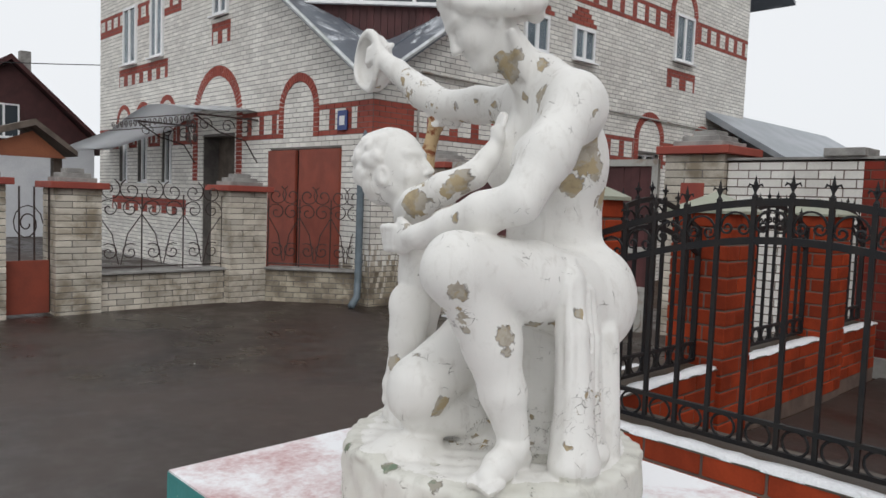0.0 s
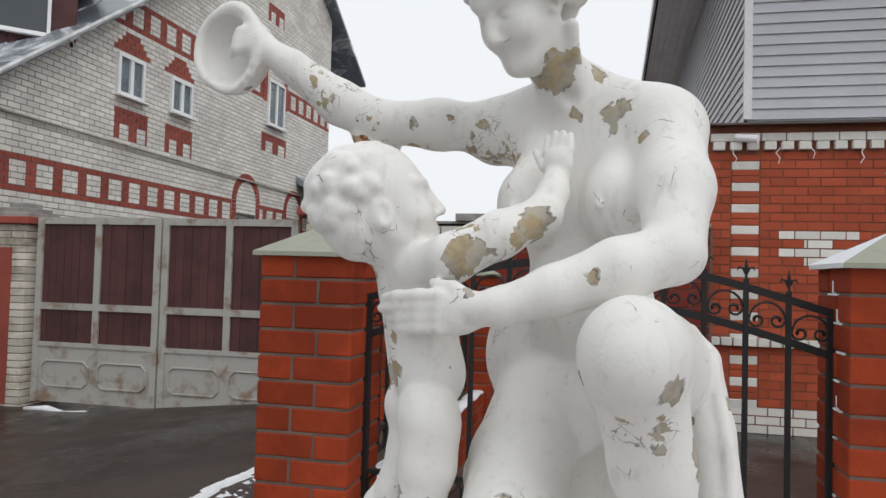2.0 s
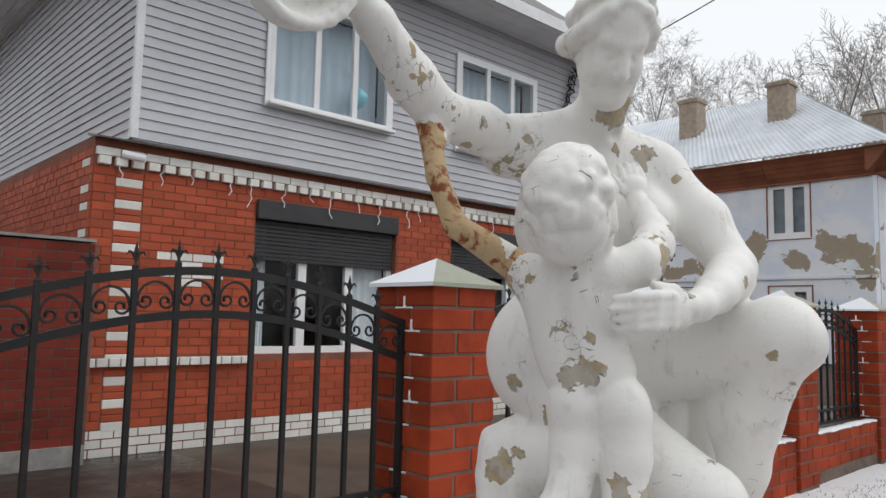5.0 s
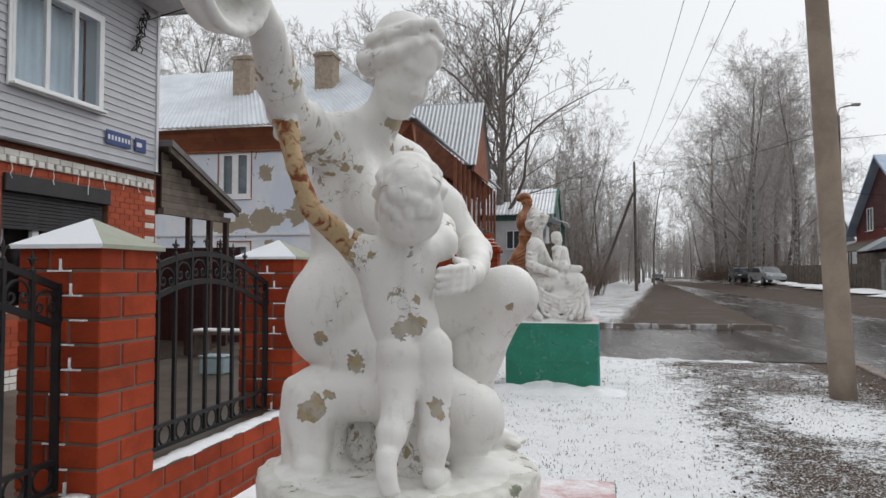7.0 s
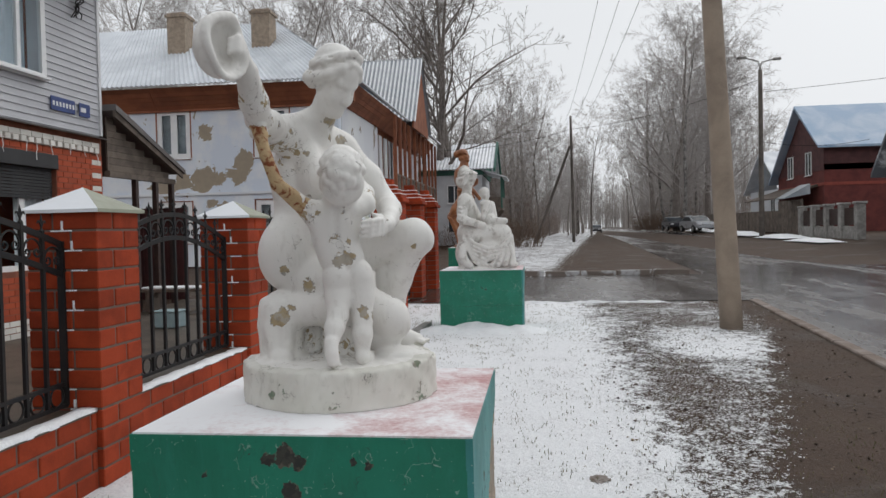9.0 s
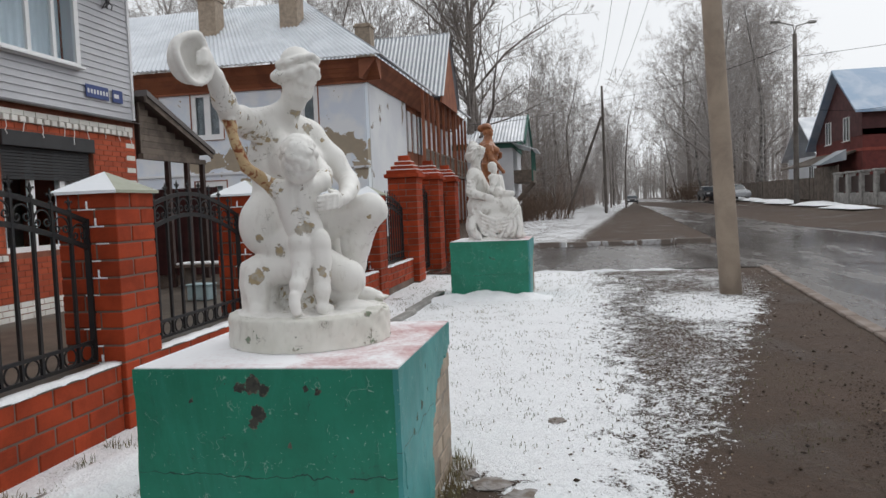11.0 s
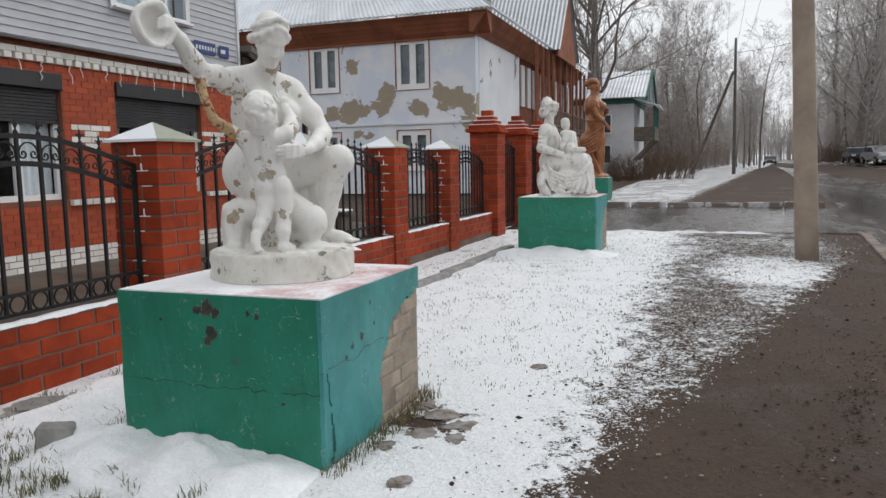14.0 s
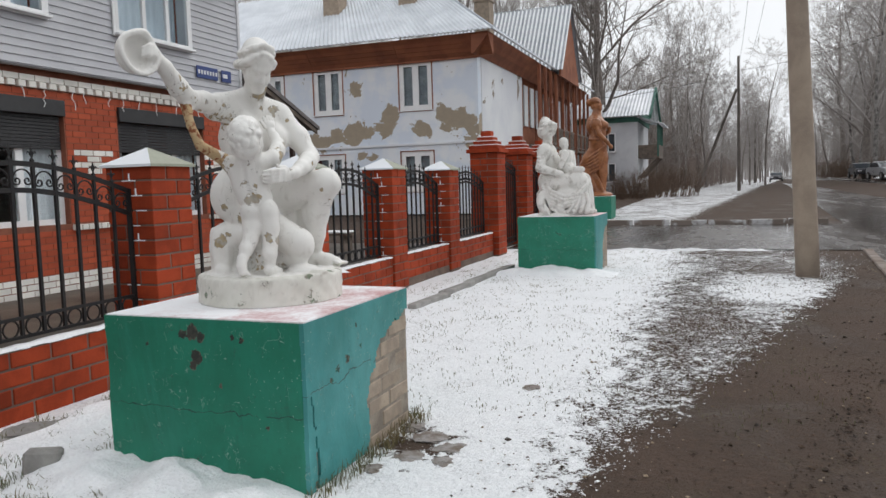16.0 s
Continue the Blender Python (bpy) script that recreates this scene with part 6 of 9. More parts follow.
    for k in range(6):
        a = k * math.pi / 3
        sweep([(0.04 + 0.10 * math.cos(a), 0.50, 3.30 + 0.12 * math.sin(a)), (0.0 + 0.15 * math.cos(a), 0.48, 3.16 + 0.09 * math.sin(a)), (-0.04 + 0.08 * math.cos(a), 0.47, 3.05)], [0.030, 0.045, 0.025], 0.010)
    sweep([(-0.02, 0.44, 3.14), (-0.08, 0.47, 2.92), (-0.30, 0.44, 2.68), (-0.44, 0.36, 2.50)], [0.10, 0.088, 0.070, 0.055], 0.02)
    s.egg((x - 0.47, y + 0.34, 2.46), (0.07, 0.05, 0.08), 0.02)
    s.egg((x + 0.02, y - 0.40, 3.26), (0.20, 0.16, 0.20), 0.03)
    sweep([(0.0, -0.42, 3.18), (-0.08, -0.46, 2.90), (-0.32, -0.26, 3.02), (-0.36, -0.12, 3.12)], [0.10, 0.085, 0.070, 0.055], 0.02)
    return tagged(new("striding_woman_statue", s.mesh("striding_woman_statue", [M["bronze_paint"]], 1)), "bronze-brown painted statue of a standing woman in a flowing robe", "statue")


seated_mother()
striding_woman()


# ---- the house with grey siding over red brick (behind the fence) ----
HX, HN, HS = 8.85, 0.12, -8.85
siding_house = thing("siding_house", (HX, HN, -0.3), "two-storey house, grey siding above orange-red brick", "house")
W_LOW = [(1.97, 4.27, 1.17, 3.1), (5.39, 7.62, 1.17, 3.1)]
W_UP = [(1.95, 3.93, 4.1, 5.62), (5.36, 7.25, 4.1, 5.62)]
# brick storey; u runs south from the corner, heights from the ground
bm = holed_wall(bmesh.new(), W_LOW, 0.0, HN - HS, 0.0, 3.56, lambda u, d, z: (d, -u, z), 0.4)
part("wall", bm, M["mortar_house"], siding_house)
part("side_wall", boxed(0.4, 10.3, -0.4, 0.0, 0.0, 3.56), M["mortar_house"], siding_house)
part("back_wall", boxed(0.4, 10.3, -8.97, -8.6, 0.0, 6.6), M["house_brick"], siding_house)
CROSSES = (1.15, 4.83, 8.05)


def west_bricks(u, z):
    row = int(z / 0.0985)
    if any(a - 0.02 < u < b + 0.02 and c < z < d for a, b, c, d in W_LOW):
        return None
    if z < 0.37:
        return "white_brick"
    if 1.06 < z < 1.16:
        return None
    if 3.26 < z < 3.46:
        return None
    if (0.24 < u < 0.54 or 8.64 < u < 8.94) and z < 3.26:
        return None
    for c in CROSSES:
        wide = {22: 0.14, 23: 0.40, 21: 0.40, 20: 0.14}.get(row, 0)
        if abs(u - c) < wide:
            return None if row == 22 and abs(u - c) < 0.0 else "white_brick"
    return "house_brick"


res = brick_field((0, 0, 0), (0, -1, 0), (-1, 0, 0), HN - HS, 3.54, west_bricks)
lay_field(siding_house, "brickwork", res)
lay_field(siding_house, "side_brickwork", brick_field((0, 0, 0), (1, 0, 0), (0, 1, 0), 10.3, 3.54, lambda u, z: "white_brick" if z < 0.37 or (0.1 < u < 0.35 and z % 0.25 < 0.1) else "house_brick"))
# quoins and sill course, brick by brick
q = brick_mesh("brick", 0.29, 0.096, 0.06, M["white_brick"])
qr = brick_mesh("brick", 0.29, 0.066, 0.06, M["house_brick"])
for k in range(12):
    for me, dz in ((q, 0.42), (qr, 0.507), (qr, 0.583)):
        z = dz + k * 0.243
        if z < 3.24:
            ob = part("brick", me, None, siding_house)
            ob.matrix_basis = pose(0.021 if me is q else 0.022, -0.39, z, 0, 0, 90)
            part("brick", me, None, siding_house).matrix_basis = pose(0.021 if me is q else 0.022, -8.79, z, 0, 0, 90)
s1 = brick_mesh("brick", 0.115, 0.09, 0.12, M["white_brick"])
n_sill = int((HN - HS) / 0.13)
for k in range(n_sill):
    u = 0.07 + k * 0.13
    if any(a - 0.06 < u < b + 0.06 for a, b, c, d in W_LOW):
        continue
    part("brick", s1, None, siding_house).matrix_basis = pose(-0.02, -u, 1.11, 0, 0, 90)
s2 = brick_mesh("brick", 0.125, 0.092, 0.14, M["white_brick"])
s3 = brick_mesh("brick", 0.255, 0.09, 0.12, M["white_brick"])
for k in range(int((HN - HS) / 0.18)):
    part("brick", s2, None, siding_house).matrix_basis = pose(0.0, -(0.1 + k * 0.18), 3.31, 0, 0, 90)
for k in range(int((HN - HS) / 0.268)):
    part("brick", s3, None, siding_house).matrix_basis = pose(0.012, -(0.14 + k * 0.268), 3.41, 0, 0, 90)
part("drip_edge", prism([(-0.16, 3.55), (-0.155, 3.535), (0.2, 3.60), (0.2, 3.63)], -8.99, 0.02), M["soffit"], siding_house, "dark sheet metal drip edge")
# ground floor windows with half-lowered roller shutters
for a, b, c, d in W_LOW:
    win = window("window", siding_house, b - a, 1.92, pose(0.14, -a, c, 0, 0, -90), lights=(0.34, 0.67), glass="glass", rail=0.09)
    box_h = boxed(0.0, b - a, -0.20, 0.02, 1.70, 1.95, bevel=0.01)
    part("shutter_box", box_h, M["shutter"], win, "black roller shutter box")
    slat = None
    for k in range(10):
        z = 1.70 - (k + 1) * 0.052
        ob = part("slat", slat or boxed(0.03, b - a - 0.03, -0.075, -0.06, 0.003, 0.052, bevel=0.004), M["shutter"], win)
        slat = ob.data
        ob.matrix_basis = pose(0, -0.004 * (k % 2), z)
    for x0, x1 in ((0.05, 0.30), (b - a - 0.75, b - a - 0.05)):
        cu, n = bmesh.new(), 24
        r0 = [cu.verts.new((x0 + (x1 - x0) * i / n, 0.12 + 0.022 * math.sin(i * 1.3) + 0.008 * math.sin(i * 2.9), 0.03)) for i in range(n + 1)]
        r1 = [cu.verts.new((v.co.x, v.co.y, 1.85)) for v in r0]
        for i in range(n):
            cu.faces.new((r0[i], r0[i + 1], r1[i + 1], r1[i]))
        part("curtain", cu, M["lace_white"], win, "white gathered curtain", smooth=True)
# upper storey: lapped siding planks, cut round the windows
up0, up1 = 3.62, 6.75
U = [(a + HN, b + HN, c + 0.3, d + 0.3) for a, b, c, d in W_UP]
part("upper_wall", holed_wall(bmesh.new(), U, 0.41, 8.96, 3.6, 6.75, lambda u, d, z: (0.03 + d, -u, z), 0.25), M["siding"], siding_house)
part("upper_side_wall", boxed(0.28, 10.3, -0.66, -0.41, 3.6, 6.75), M["siding"], siding_house)
part("upper_back_wall", boxed(0.28, 10.3, -8.96, -8.7, 3.6, 6.75), M["siding"], siding_house)
# added partition, no known wall: stops daylight from the open east end
part("inner_wall", boxed(2.4, 2.5, -8.6, -0.4, 0.0, 3.45), M["grey_wood"], siding_house)
part("upper_floor", boxed(0.28, 10.3, -8.7, -0.66, 3.45, 3.55), M["grey_wood"], siding_house)
step = 0.122


def plank(length):
    bm = bmesh.new()
    v = [bm.verts.new((x, y, z)) for x in (0, length) for y, z in ((0.0, 0), (-0.024, 0.0), (-0.02, 0.012), (-0.004, step), (0.0, step))]
    for i in range(5):
        j = (i + 1) % 5
        bm.faces.new((v[i], v[5 + i], v[5 + j], v[j]))
    bm.faces.new(v[:5])
    bm.faces.new(v[5:][::-1])
    bmesh.ops.recalc_face_normals(bm, faces=bm.faces[:])
    me = bpy.data.meshes.new("plank")
    bm.to_mesh(me)
    bm.free()
    me.materials.append(M["siding"])
    return me


planks = {}
for k in range(int((up1 - up0) / step)):
    z = up0 + k * step
    cuts = sorted([(a - 0.02, b + 0.02) for a, b, c, d in U if c - 0.02 < z + step and d + 0.02 > z])
    spans, u = [], 0.43
    for a, b in cuts:
        spans.append((u, a))
        u = b
    spans.append((u, 9.05))
    for a, b in spans:
        key = round(b - a, 3)
        planks[key] = planks.get(key) or plank(b - a)
        part("plank", planks[key], None, siding_house).matrix_basis = pose(0.028, -a, z, 0, 0, -90)
    planks["n"] = planks.get("n") or plank(10.2)
    part("plank", planks["n"], None, siding_house).matrix_basis = pose(10.25, -0.408, z, 0, 0, 180)
part("corner_trim", boxed(-0.012, 0.06, -0.45, -0.365, 3.62, 6.75), M["sign_white"], siding_house, "white corner trim")
part("corner_trim", boxed(-0.012, 0.06, -9.02, -8.95, 3.62, 6.75), M["sign_white"], siding_house)
for k, (a, b, c, d) in enumerate(U):
    win = window("window", siding_house, b - a, d - c, pose(0.0, -a, c, 0, 0, -90), lights=(0.36, 0.68), glass="glass", rail=0.06)
    cu = bmesh.new()
    n = 60
    r0 = [cu.verts.new(((b - a) * (i / n if k else i / n), 0.34 + 0.018 * math.sin(i * 1.1) + 0.008 * math.sin(i * 2.7), 0.0)) for i in range(n + 1)]
    r1 = [cu.verts.new((v.co.x, v.co.y, d - c)) for v in r0]
    for i in range(n):
        cu.faces.new((r0[i], r0[i + 1], r1[i + 1], r1[i]))
    part("curtain", cu, M["curtain"], win, "pale gathered curtain", smooth=True)
    part("casing", holed_wall(bmesh.new(), [(0.0, b - a, 0.0, d - c)], -0.06, b - a + 0.06, -0.06, d - c + 0.06, lambda u, dd, z: (u, -0.03 + dd, z), 0.03), M["pvc"], win)
bal = thing("balloon", (HX + 0.13, -3.47, 4.34), "pale blue balloon behind the upper window pane", "balloon")
part("skin", lathe(bmesh.new(), [(0.004, -0.19), (0.02, -0.165), (0.07, -0.13), (0.125, -0.05), (0.135, 0.02), (0.105, 0.09), (0.05, 0.13), (0.002, 0.14)], (0, 0, 0.19), 18), M["balloon"], bal, smooth=True)
# hipped roof with deep boarded eaves
ex0, ex1, ey0, ey1, ez = -0.78, 11.1, -9.13, 0.42, 6.66
rv = [(ex0, ey0, ez), (ex1, ey0, ez), (ex1, ey1, ez), (ex0, ey1, ez), (5.1, -4.6, ez + 4.9), (5.1, -4.2, ez + 4.9)]
rv += [(x, y, z + 0.1) for x, y, z in rv]
rf = [(6, 9, 11, 10), (9, 8, 11), (8, 7, 10, 11), (7, 6, 10), (3, 0, 4, 5), (2, 3, 5), (1, 2, 5, 4), (0, 1, 4), (0, 3, 9, 6), (3, 2, 8, 9), (2, 1, 7, 8), (1, 0, 6, 7)]
part("roof", mesh_of("roof", rv, rf, M["dark_sheet"]), None, siding_house, "dark grey-brown sheet metal roof")
for x0, x1, y0, y1 in ((-0.72, 0.0, -9.08, 0.36), (0.0, 11.0, -0.40, 0.36), (0.0, 11.0, -9.08, -8.97)):
    nb = max(1, round(min(x1 - x0, y1 - y0) / 0.12))
    for k in range(nb):
        if x1 - x0 < y1 - y0:
            part("soffit_board", boxed(x0 + (x1 - x0) * k / nb + 0.003, x0 + (x1 - x0) * (k + 1) / nb - 0.003, y0, y1, 6.62 - 0.002 * (k % 2), 6.65), M["soffit_pale"], siding_house)
        else:
            part("soffit_board", boxed(x0, x1, y0 + (y1 - y0) * k / nb + 0.003, y0 + (y1 - y0) * (k + 1) / nb - 0.003, 6.62 - 0.002 * (k % 2), 6.65), M["soffit_pale"], siding_house)
part("fascia", boxed(-0.80, -0.76, -9.15, 0.44, 6.60, 6.80), M["sign_white"], siding_house, "white fascia board")
part("fascia", boxed(-0.76, 11.1, 0.40, 0.44, 6.60, 6.80), M["sign_white"], siding_house)
part("fascia", boxed(-0.76, 11.1, -9.15, -9.11, 6.60, 6.80), M["sign_white"], siding_house)

cable = thing("cable_bundle", (HX - 0.03, -8.1, 5.35), "tangled dark service cables hooked on the siding corner", "cables")
for k in range(5):
    rc = random.Random(k)
    pts = [(rc.uniform(-0.06, 0.0), rc.uniform(-0.16, 0.10) - 0.03 * i, 0.09 * i + rc.uniform(-0.03, 0.03)) for i in range(10)]
    part("cable", tube(bmesh.new(), pts, 0.011, 5), M["iron"], cable)
part("hook", tube(bmesh.new(), [(0.03, -0.2, 0.62), (-0.1, -0.22, 0.62), (-0.14, -0.24, 0.70)], 0.012, 5), M["iron"], cable)

# porch roof on the far side of the house
porch = thing("porch", (HX, -9.0, -0.3), "dark boarded porch with a sloping roof beside the house", "porch")
part("roof", prism([(0.02, 4.12), (-2.72, 3.10), (-2.72, 3.19), (0.02, 4.24)], -0.25, 3.2, "x"), M["dark_sheet"], porch, "dark sheet roof sloping away from the house")
part("verge_board", prism([(0.02, 4.0), (-2.66, 3.0), (-2.66, 3.10), (0.02, 4.12)], -0.22, -0.18, "x"), M["grey_wood"], porch)
for k in range(8):
    z0 = 2.98 + 0.13 * k
    part("gable_board", boxed(-0.02, 0.01, -max(0.25, (4.02 - z0 - 0.13) * 2.6), -0.02, z0, z0 + 0.124), M["grey_wood"], porch)
part("beam", boxed(-0.06, 0.06, -2.6, -0.02, 2.86, 2.97), M["grey_wood"], porch)
for y in (-1.0, -1.8, -2.5):
    part("post", boxed(-0.05, 0.05, y - 0.05, y + 0.05, 0, 2.86), M["iron_brown"], porch)
part("back_panel", boxed(2.2, 2.3, -2.6, -0.05, 0, 3.0), M["maroon_wood"], porch)
shed = thing("shed_wall", (11.05, -12.2, -0.2), "dark maroon boarded gate and shed wall across the yard", "shed wall")
for k in range(17):
    ob = part("board", (part("board", boxed(0, 0.118, -0.015, 0.015, 0, 2.25), M["maroon_wood"], shed).data if k == 0 else bpy.data.objects["board"].data), None, shed)
    ob.matrix_basis = pose(-2.2 + 0.122 * k, 0.003 * math.sin(k * 2.2), 0)

# street name plates: bars for the writing
for name, y0, y1, n in (("street_sign", -7.40, -8.06, 7), ("number_sign", -8.18, -8.50, 1)):
    sg = thing(name, (HX - 0.012, y0, 3.60), "blue enamel plate with white lettering on the siding", "sign")
    w = y0 - y1
    part("plate", boxed(-0.012, 0.0, -w, 0, 0, 0.24, bevel=0.004), M["blue_sign"], sg)
    for k in range(n):
        u = w * (k + 0.7) / (n + 0.4)
        part("letter_bar", boxed(-0.016, -0.0125, -u - 0.03, -u + 0.02 if n > 1 else -u + 0.12, 0.08, 0.16), M["sign_white"], sg)
seccam = thing("security_camera", (HX - 0.02, -0.25, 3.08), "white security camera under the eaves", "camera")
part("body", tube(bmesh.new(), [(-0.05, 0.1, 0.02), (-0.16, -0.12, -0.02)], 0.045, 10), M["pvc"], seccam)
part("bracket", boxed(-0.08, 0.02, -0.02, 0.02, 0.0, 0.05), M["pvc"], seccam)
# dangling string lights under the cornice
lights = thing("string_lights", (HX - 0.1, HN, 2.98), "unlit white icicle string lights under the cornice", "string lights")
rng = random.Random(5)
for k in range(22):
    y = -0.3 - k * 0.4 + rng.uniform(-0.1, 0.1)
    n = rng.randint(3, 6)
    pts = [(rng.uniform(-0.01, 0.01), y + rng.uniform(-0.04, 0.04), -i * 0.06) for i in range(n)]
    part("light_string", tube(bmesh.new(), pts, 0.006, 4), M["pvc"], lights)

# ---- the white brick house with red patterns ----
wh = thing("white_brick_house", (8.0, 10.3, -0.55), "large white brick house with oxide-red brick patterns", "house")
G = 0.55
CUT_S, CUT_W = 0.70, 0.66


def ring(u, z, cu, base, outer, inner):
    """Inside an arch band: True on the band, None within, False outside."""
    r = math.hypot(u - cu, max(0.0, z - base))
    if z < base:
        r = abs(u - cu)
    return True if inner < r < outer else (None if r <= inner else False)


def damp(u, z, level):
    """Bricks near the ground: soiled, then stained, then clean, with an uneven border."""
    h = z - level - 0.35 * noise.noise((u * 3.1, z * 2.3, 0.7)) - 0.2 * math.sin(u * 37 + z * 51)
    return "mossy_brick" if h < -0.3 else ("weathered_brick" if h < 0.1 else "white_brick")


def band(u, z, z0, z1, period=0.52):
    """A ladder band: red rails and rungs, white bricks between."""
    if not z0 < z < z1:
        return None
    if z < z0 + 0.11 or z > z1 - 0.11:
        return "red_paint_brick"
    return "red_paint_brick" if (u % period) < period * 0.4 else "white_brick"


def drip(u, z, u0, u1, z0, z1):
    """Stepped teeth hanging under a sill."""
    if not (u0 < u < u1 and z0 < z < z1):
        return False
    if z > z0 + (z1 - z0) * 0.62:
        return True
    f = (u - u0) / (u1 - u0) * max(2, round((u1 - u0) / 0.62))
    return (f % 1.0) < 0.34 or (f % 1.0) > 0.86


def west_face(v, zz):
    y, z = 10.3 + v, zz - G
    if z > 3.6 + CUT_W * (y - 10.3):
        return None
    for a, b, c, d in WEST_HOLES:
        if a < v < b and c < zz < d:
            return None
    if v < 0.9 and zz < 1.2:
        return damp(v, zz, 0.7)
    for cu, base, o, i, low in WEST_ARCHES:
        if z > low and ring(y, z, cu, base, o, i) is not False:
            return "white_brick"
    if y < 10.75 and 2.58 < z < 3.24:
        return "red_paint_brick"
    hit = band(y, z, 2.58, 3.24)
    if hit and y < 24:
        return hit
    if drip(y, z, 17.8, 22.9, 0.78, 1.2) or drip(y, z, 18.97, 22.4, 4.36, 4.86) or drip(y, z, 15.6, 16.5, 4.85, 5.4):
        return "red_paint_brick"
    if y > 18.2:
        hit = band(y, z, 6.0, 6.55)
        if hit:
            return hit
    return "white_brick"


def south_face(u, zz):
    x, z = 8.0 + u, zz - G
    if z > 3.6 + CUT_S * (x - 8.0) or z > 8.4 + 0.62 * (24.5 - x):
        return None
    for a, b, c, d in SOUTH_HOLES:
        if a < u < b and c < zz < d:
            return None
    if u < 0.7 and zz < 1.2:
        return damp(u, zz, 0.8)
    for cu, base, o, i, low in SOUTH_ARCHES:
        if z > low and ring(x, z, cu, base, o, i) is not False:
            return "white_brick"
    if x < 8.75 and 2.58 < z < 3.24:
        return "red_paint_brick"
    hit = band(x, z, 2.58, 3.24, 0.58) or (band(x, z, 6.05, 6.62, 0.55) if x > 11.6 else None)
    if hit:
        return hit
    for a, b in ((11.9, 12.9), (13.5, 14.5)):
        if drip(x, z, a, b, 3.84, 4.46) or (abs(x - (a + b) / 2 + 0.05) < 0.55 - 1.1 * max(0, z - 5.6) and 5.58 < z < 6.0):
            return "red_paint_brick"
    if drip(x, z, 17.75, 19.25, 4.68, 5.12) or drip(x, z, 17.9, 18.9, 8.2, 8.7):
        return "red_paint_brick"
    return "white_brick"


# arched bands: centre, springing height, outer and inner radius, foot
WEST_ARCHES = [(12.7, 3.15, 0.72, 0.55, 2.6), (16.2, 3.15, 1.22, 0.98, 1.7), (22.0, 3.3, 0.55, 0.42, 2.6), (20.6, 3.3, 0.55, 0.42, 2.6), (19.0, 3.35, 0.57, 0.43, 2.6)]
SOUTH_ARCHES = [(17.05, 3.2, 0.72, 0.52, 2.5), (19.85, 3.2, 0.62, 0.45, 2.5), (18.5, 6.7, 0.72, 0.52, 6.0)]
WEST_HOLES = [(0.9, 3.45, 0.4, 2.92), (5.0, 6.6, 0.2, 3.3), (11.45, 12.05, 2.2, 3.5), (10.0, 10.65, 2.2, 3.5), (8.4, 9.05, 2.2, 3.5), (10.75, 11.7, 5.5, 7.1), (8.95, 9.75, 5.5, 7.3), (5.4, 6.1, 6.05, 6.9)]
SOUTH_HOLES = [(3.9, 4.7, 5.25, 6.05), (5.6, 6.4, 5.3, 6.05), (8.55, 9.55, 2.4, 3.4), (10.0, 11.0, 5.95, 7.2), (11.45, 12.2, 2.4, 3.5)]
part("wall_west", holed_wall(bmesh.new(), [(a, b, c, d) for a, b, c, d in WEST_HOLES], 0.0, 13.7, 0.0, 4.1, lambda v, d, z: (d, v, z), 0.45), M["mortar"], wh)
wl2 = prism([(0.0, 4.1), (13.7, 4.1), (13.7, 9.3), (8.6, 9.3)], 0.0, 0.45, axis="x")
part("gable_west", wl2, M["mortar"], wh)
part("wall_south", holed_wall(bmesh.new(), SOUTH_HOLES, 0.45, 14.4, 0.0, 4.1, lambda u, d, z: (u, d, z), 0.45), M["mortar"], wh)
part("gable_south", prism([(0.0, 4.1), (14.4, 4.1), (14.4, 10.1), (11.3, 12.0)], 0.0, 0.45), M["mortar"], wh)
# solid black filler: the darkness of the rooms is its colour
part("inner_block", boxed(0.9, 13.8, 0.9, 13.2, 0, 3.8), M["black"], wh, "black block in place of unlit rooms")
lay_field(wh, "brickwork_west", brick_field((0, 0, 0), (0, 1, 0), (-1, 0, 0), 13.7, 9.8, west_face))
lay_field(wh, "brickwork_south", brick_field((0, 0, 0), (1, 0, 0), (0, -1, 0), 14.4, 12.4, south_face))
def arch_band(place, cu, base, outer, inner, low):
    """An arch of bricks on edge, painted red, proud of the wall: wedge-shaped pieces and two straight legs."""
    arch = new("arch_band")
    arch.parent = wh
    n = max(14, round(math.pi * outer / 0.10))
    cells = []
    for k in range(n):
        a, b = math.pi * k / n + 0.012, math.pi * (k + 1) / n - 0.012
        cells.append([(cu + r * math.cos(t), base + r * math.sin(t)) for r, t in ((inner, a), (outer, a), (outer, b), (inner, b))])
    rows = max(1, round((base - low) / 0.0985))
    for k in range(rows):
        z0, z1 = low + (base - low) * k / rows + 0.006, low + (base - low) * (k + 1) / rows - 0.006
        for sgn in (-1, 1):
            u0, u1 = sorted((cu + sgn * inner, cu + sgn * outer))
            cells.append([(u0, z0), (u1, z0), (u1, z1), (u0, z1)])
    for cell in cells:
        bm = bmesh.new()
        front, back = [bm.verts.new(place(u, 0.022, z)) for u, z in cell], [bm.verts.new(place(u, 0.0, z)) for u, z in cell]
        bm.faces.new(front)
        for k in range(4):
            bm.faces.new((front[k], back[k], back[(k + 1) % 4], front[(k + 1) % 4]))
        bmesh.ops.recalc_face_normals(bm, faces=bm.faces[:])
        part("brick", bm, M["red_paint_brick"], arch)


for row in WEST_ARCHES:
    arch_band(lambda u, d, z: (-d, u - 10.3, z + G), *row)
for row in SOUTH_ARCHES:
    arch_band(lambda u, d, z: (u - 8.0, -d, z + G), *row)
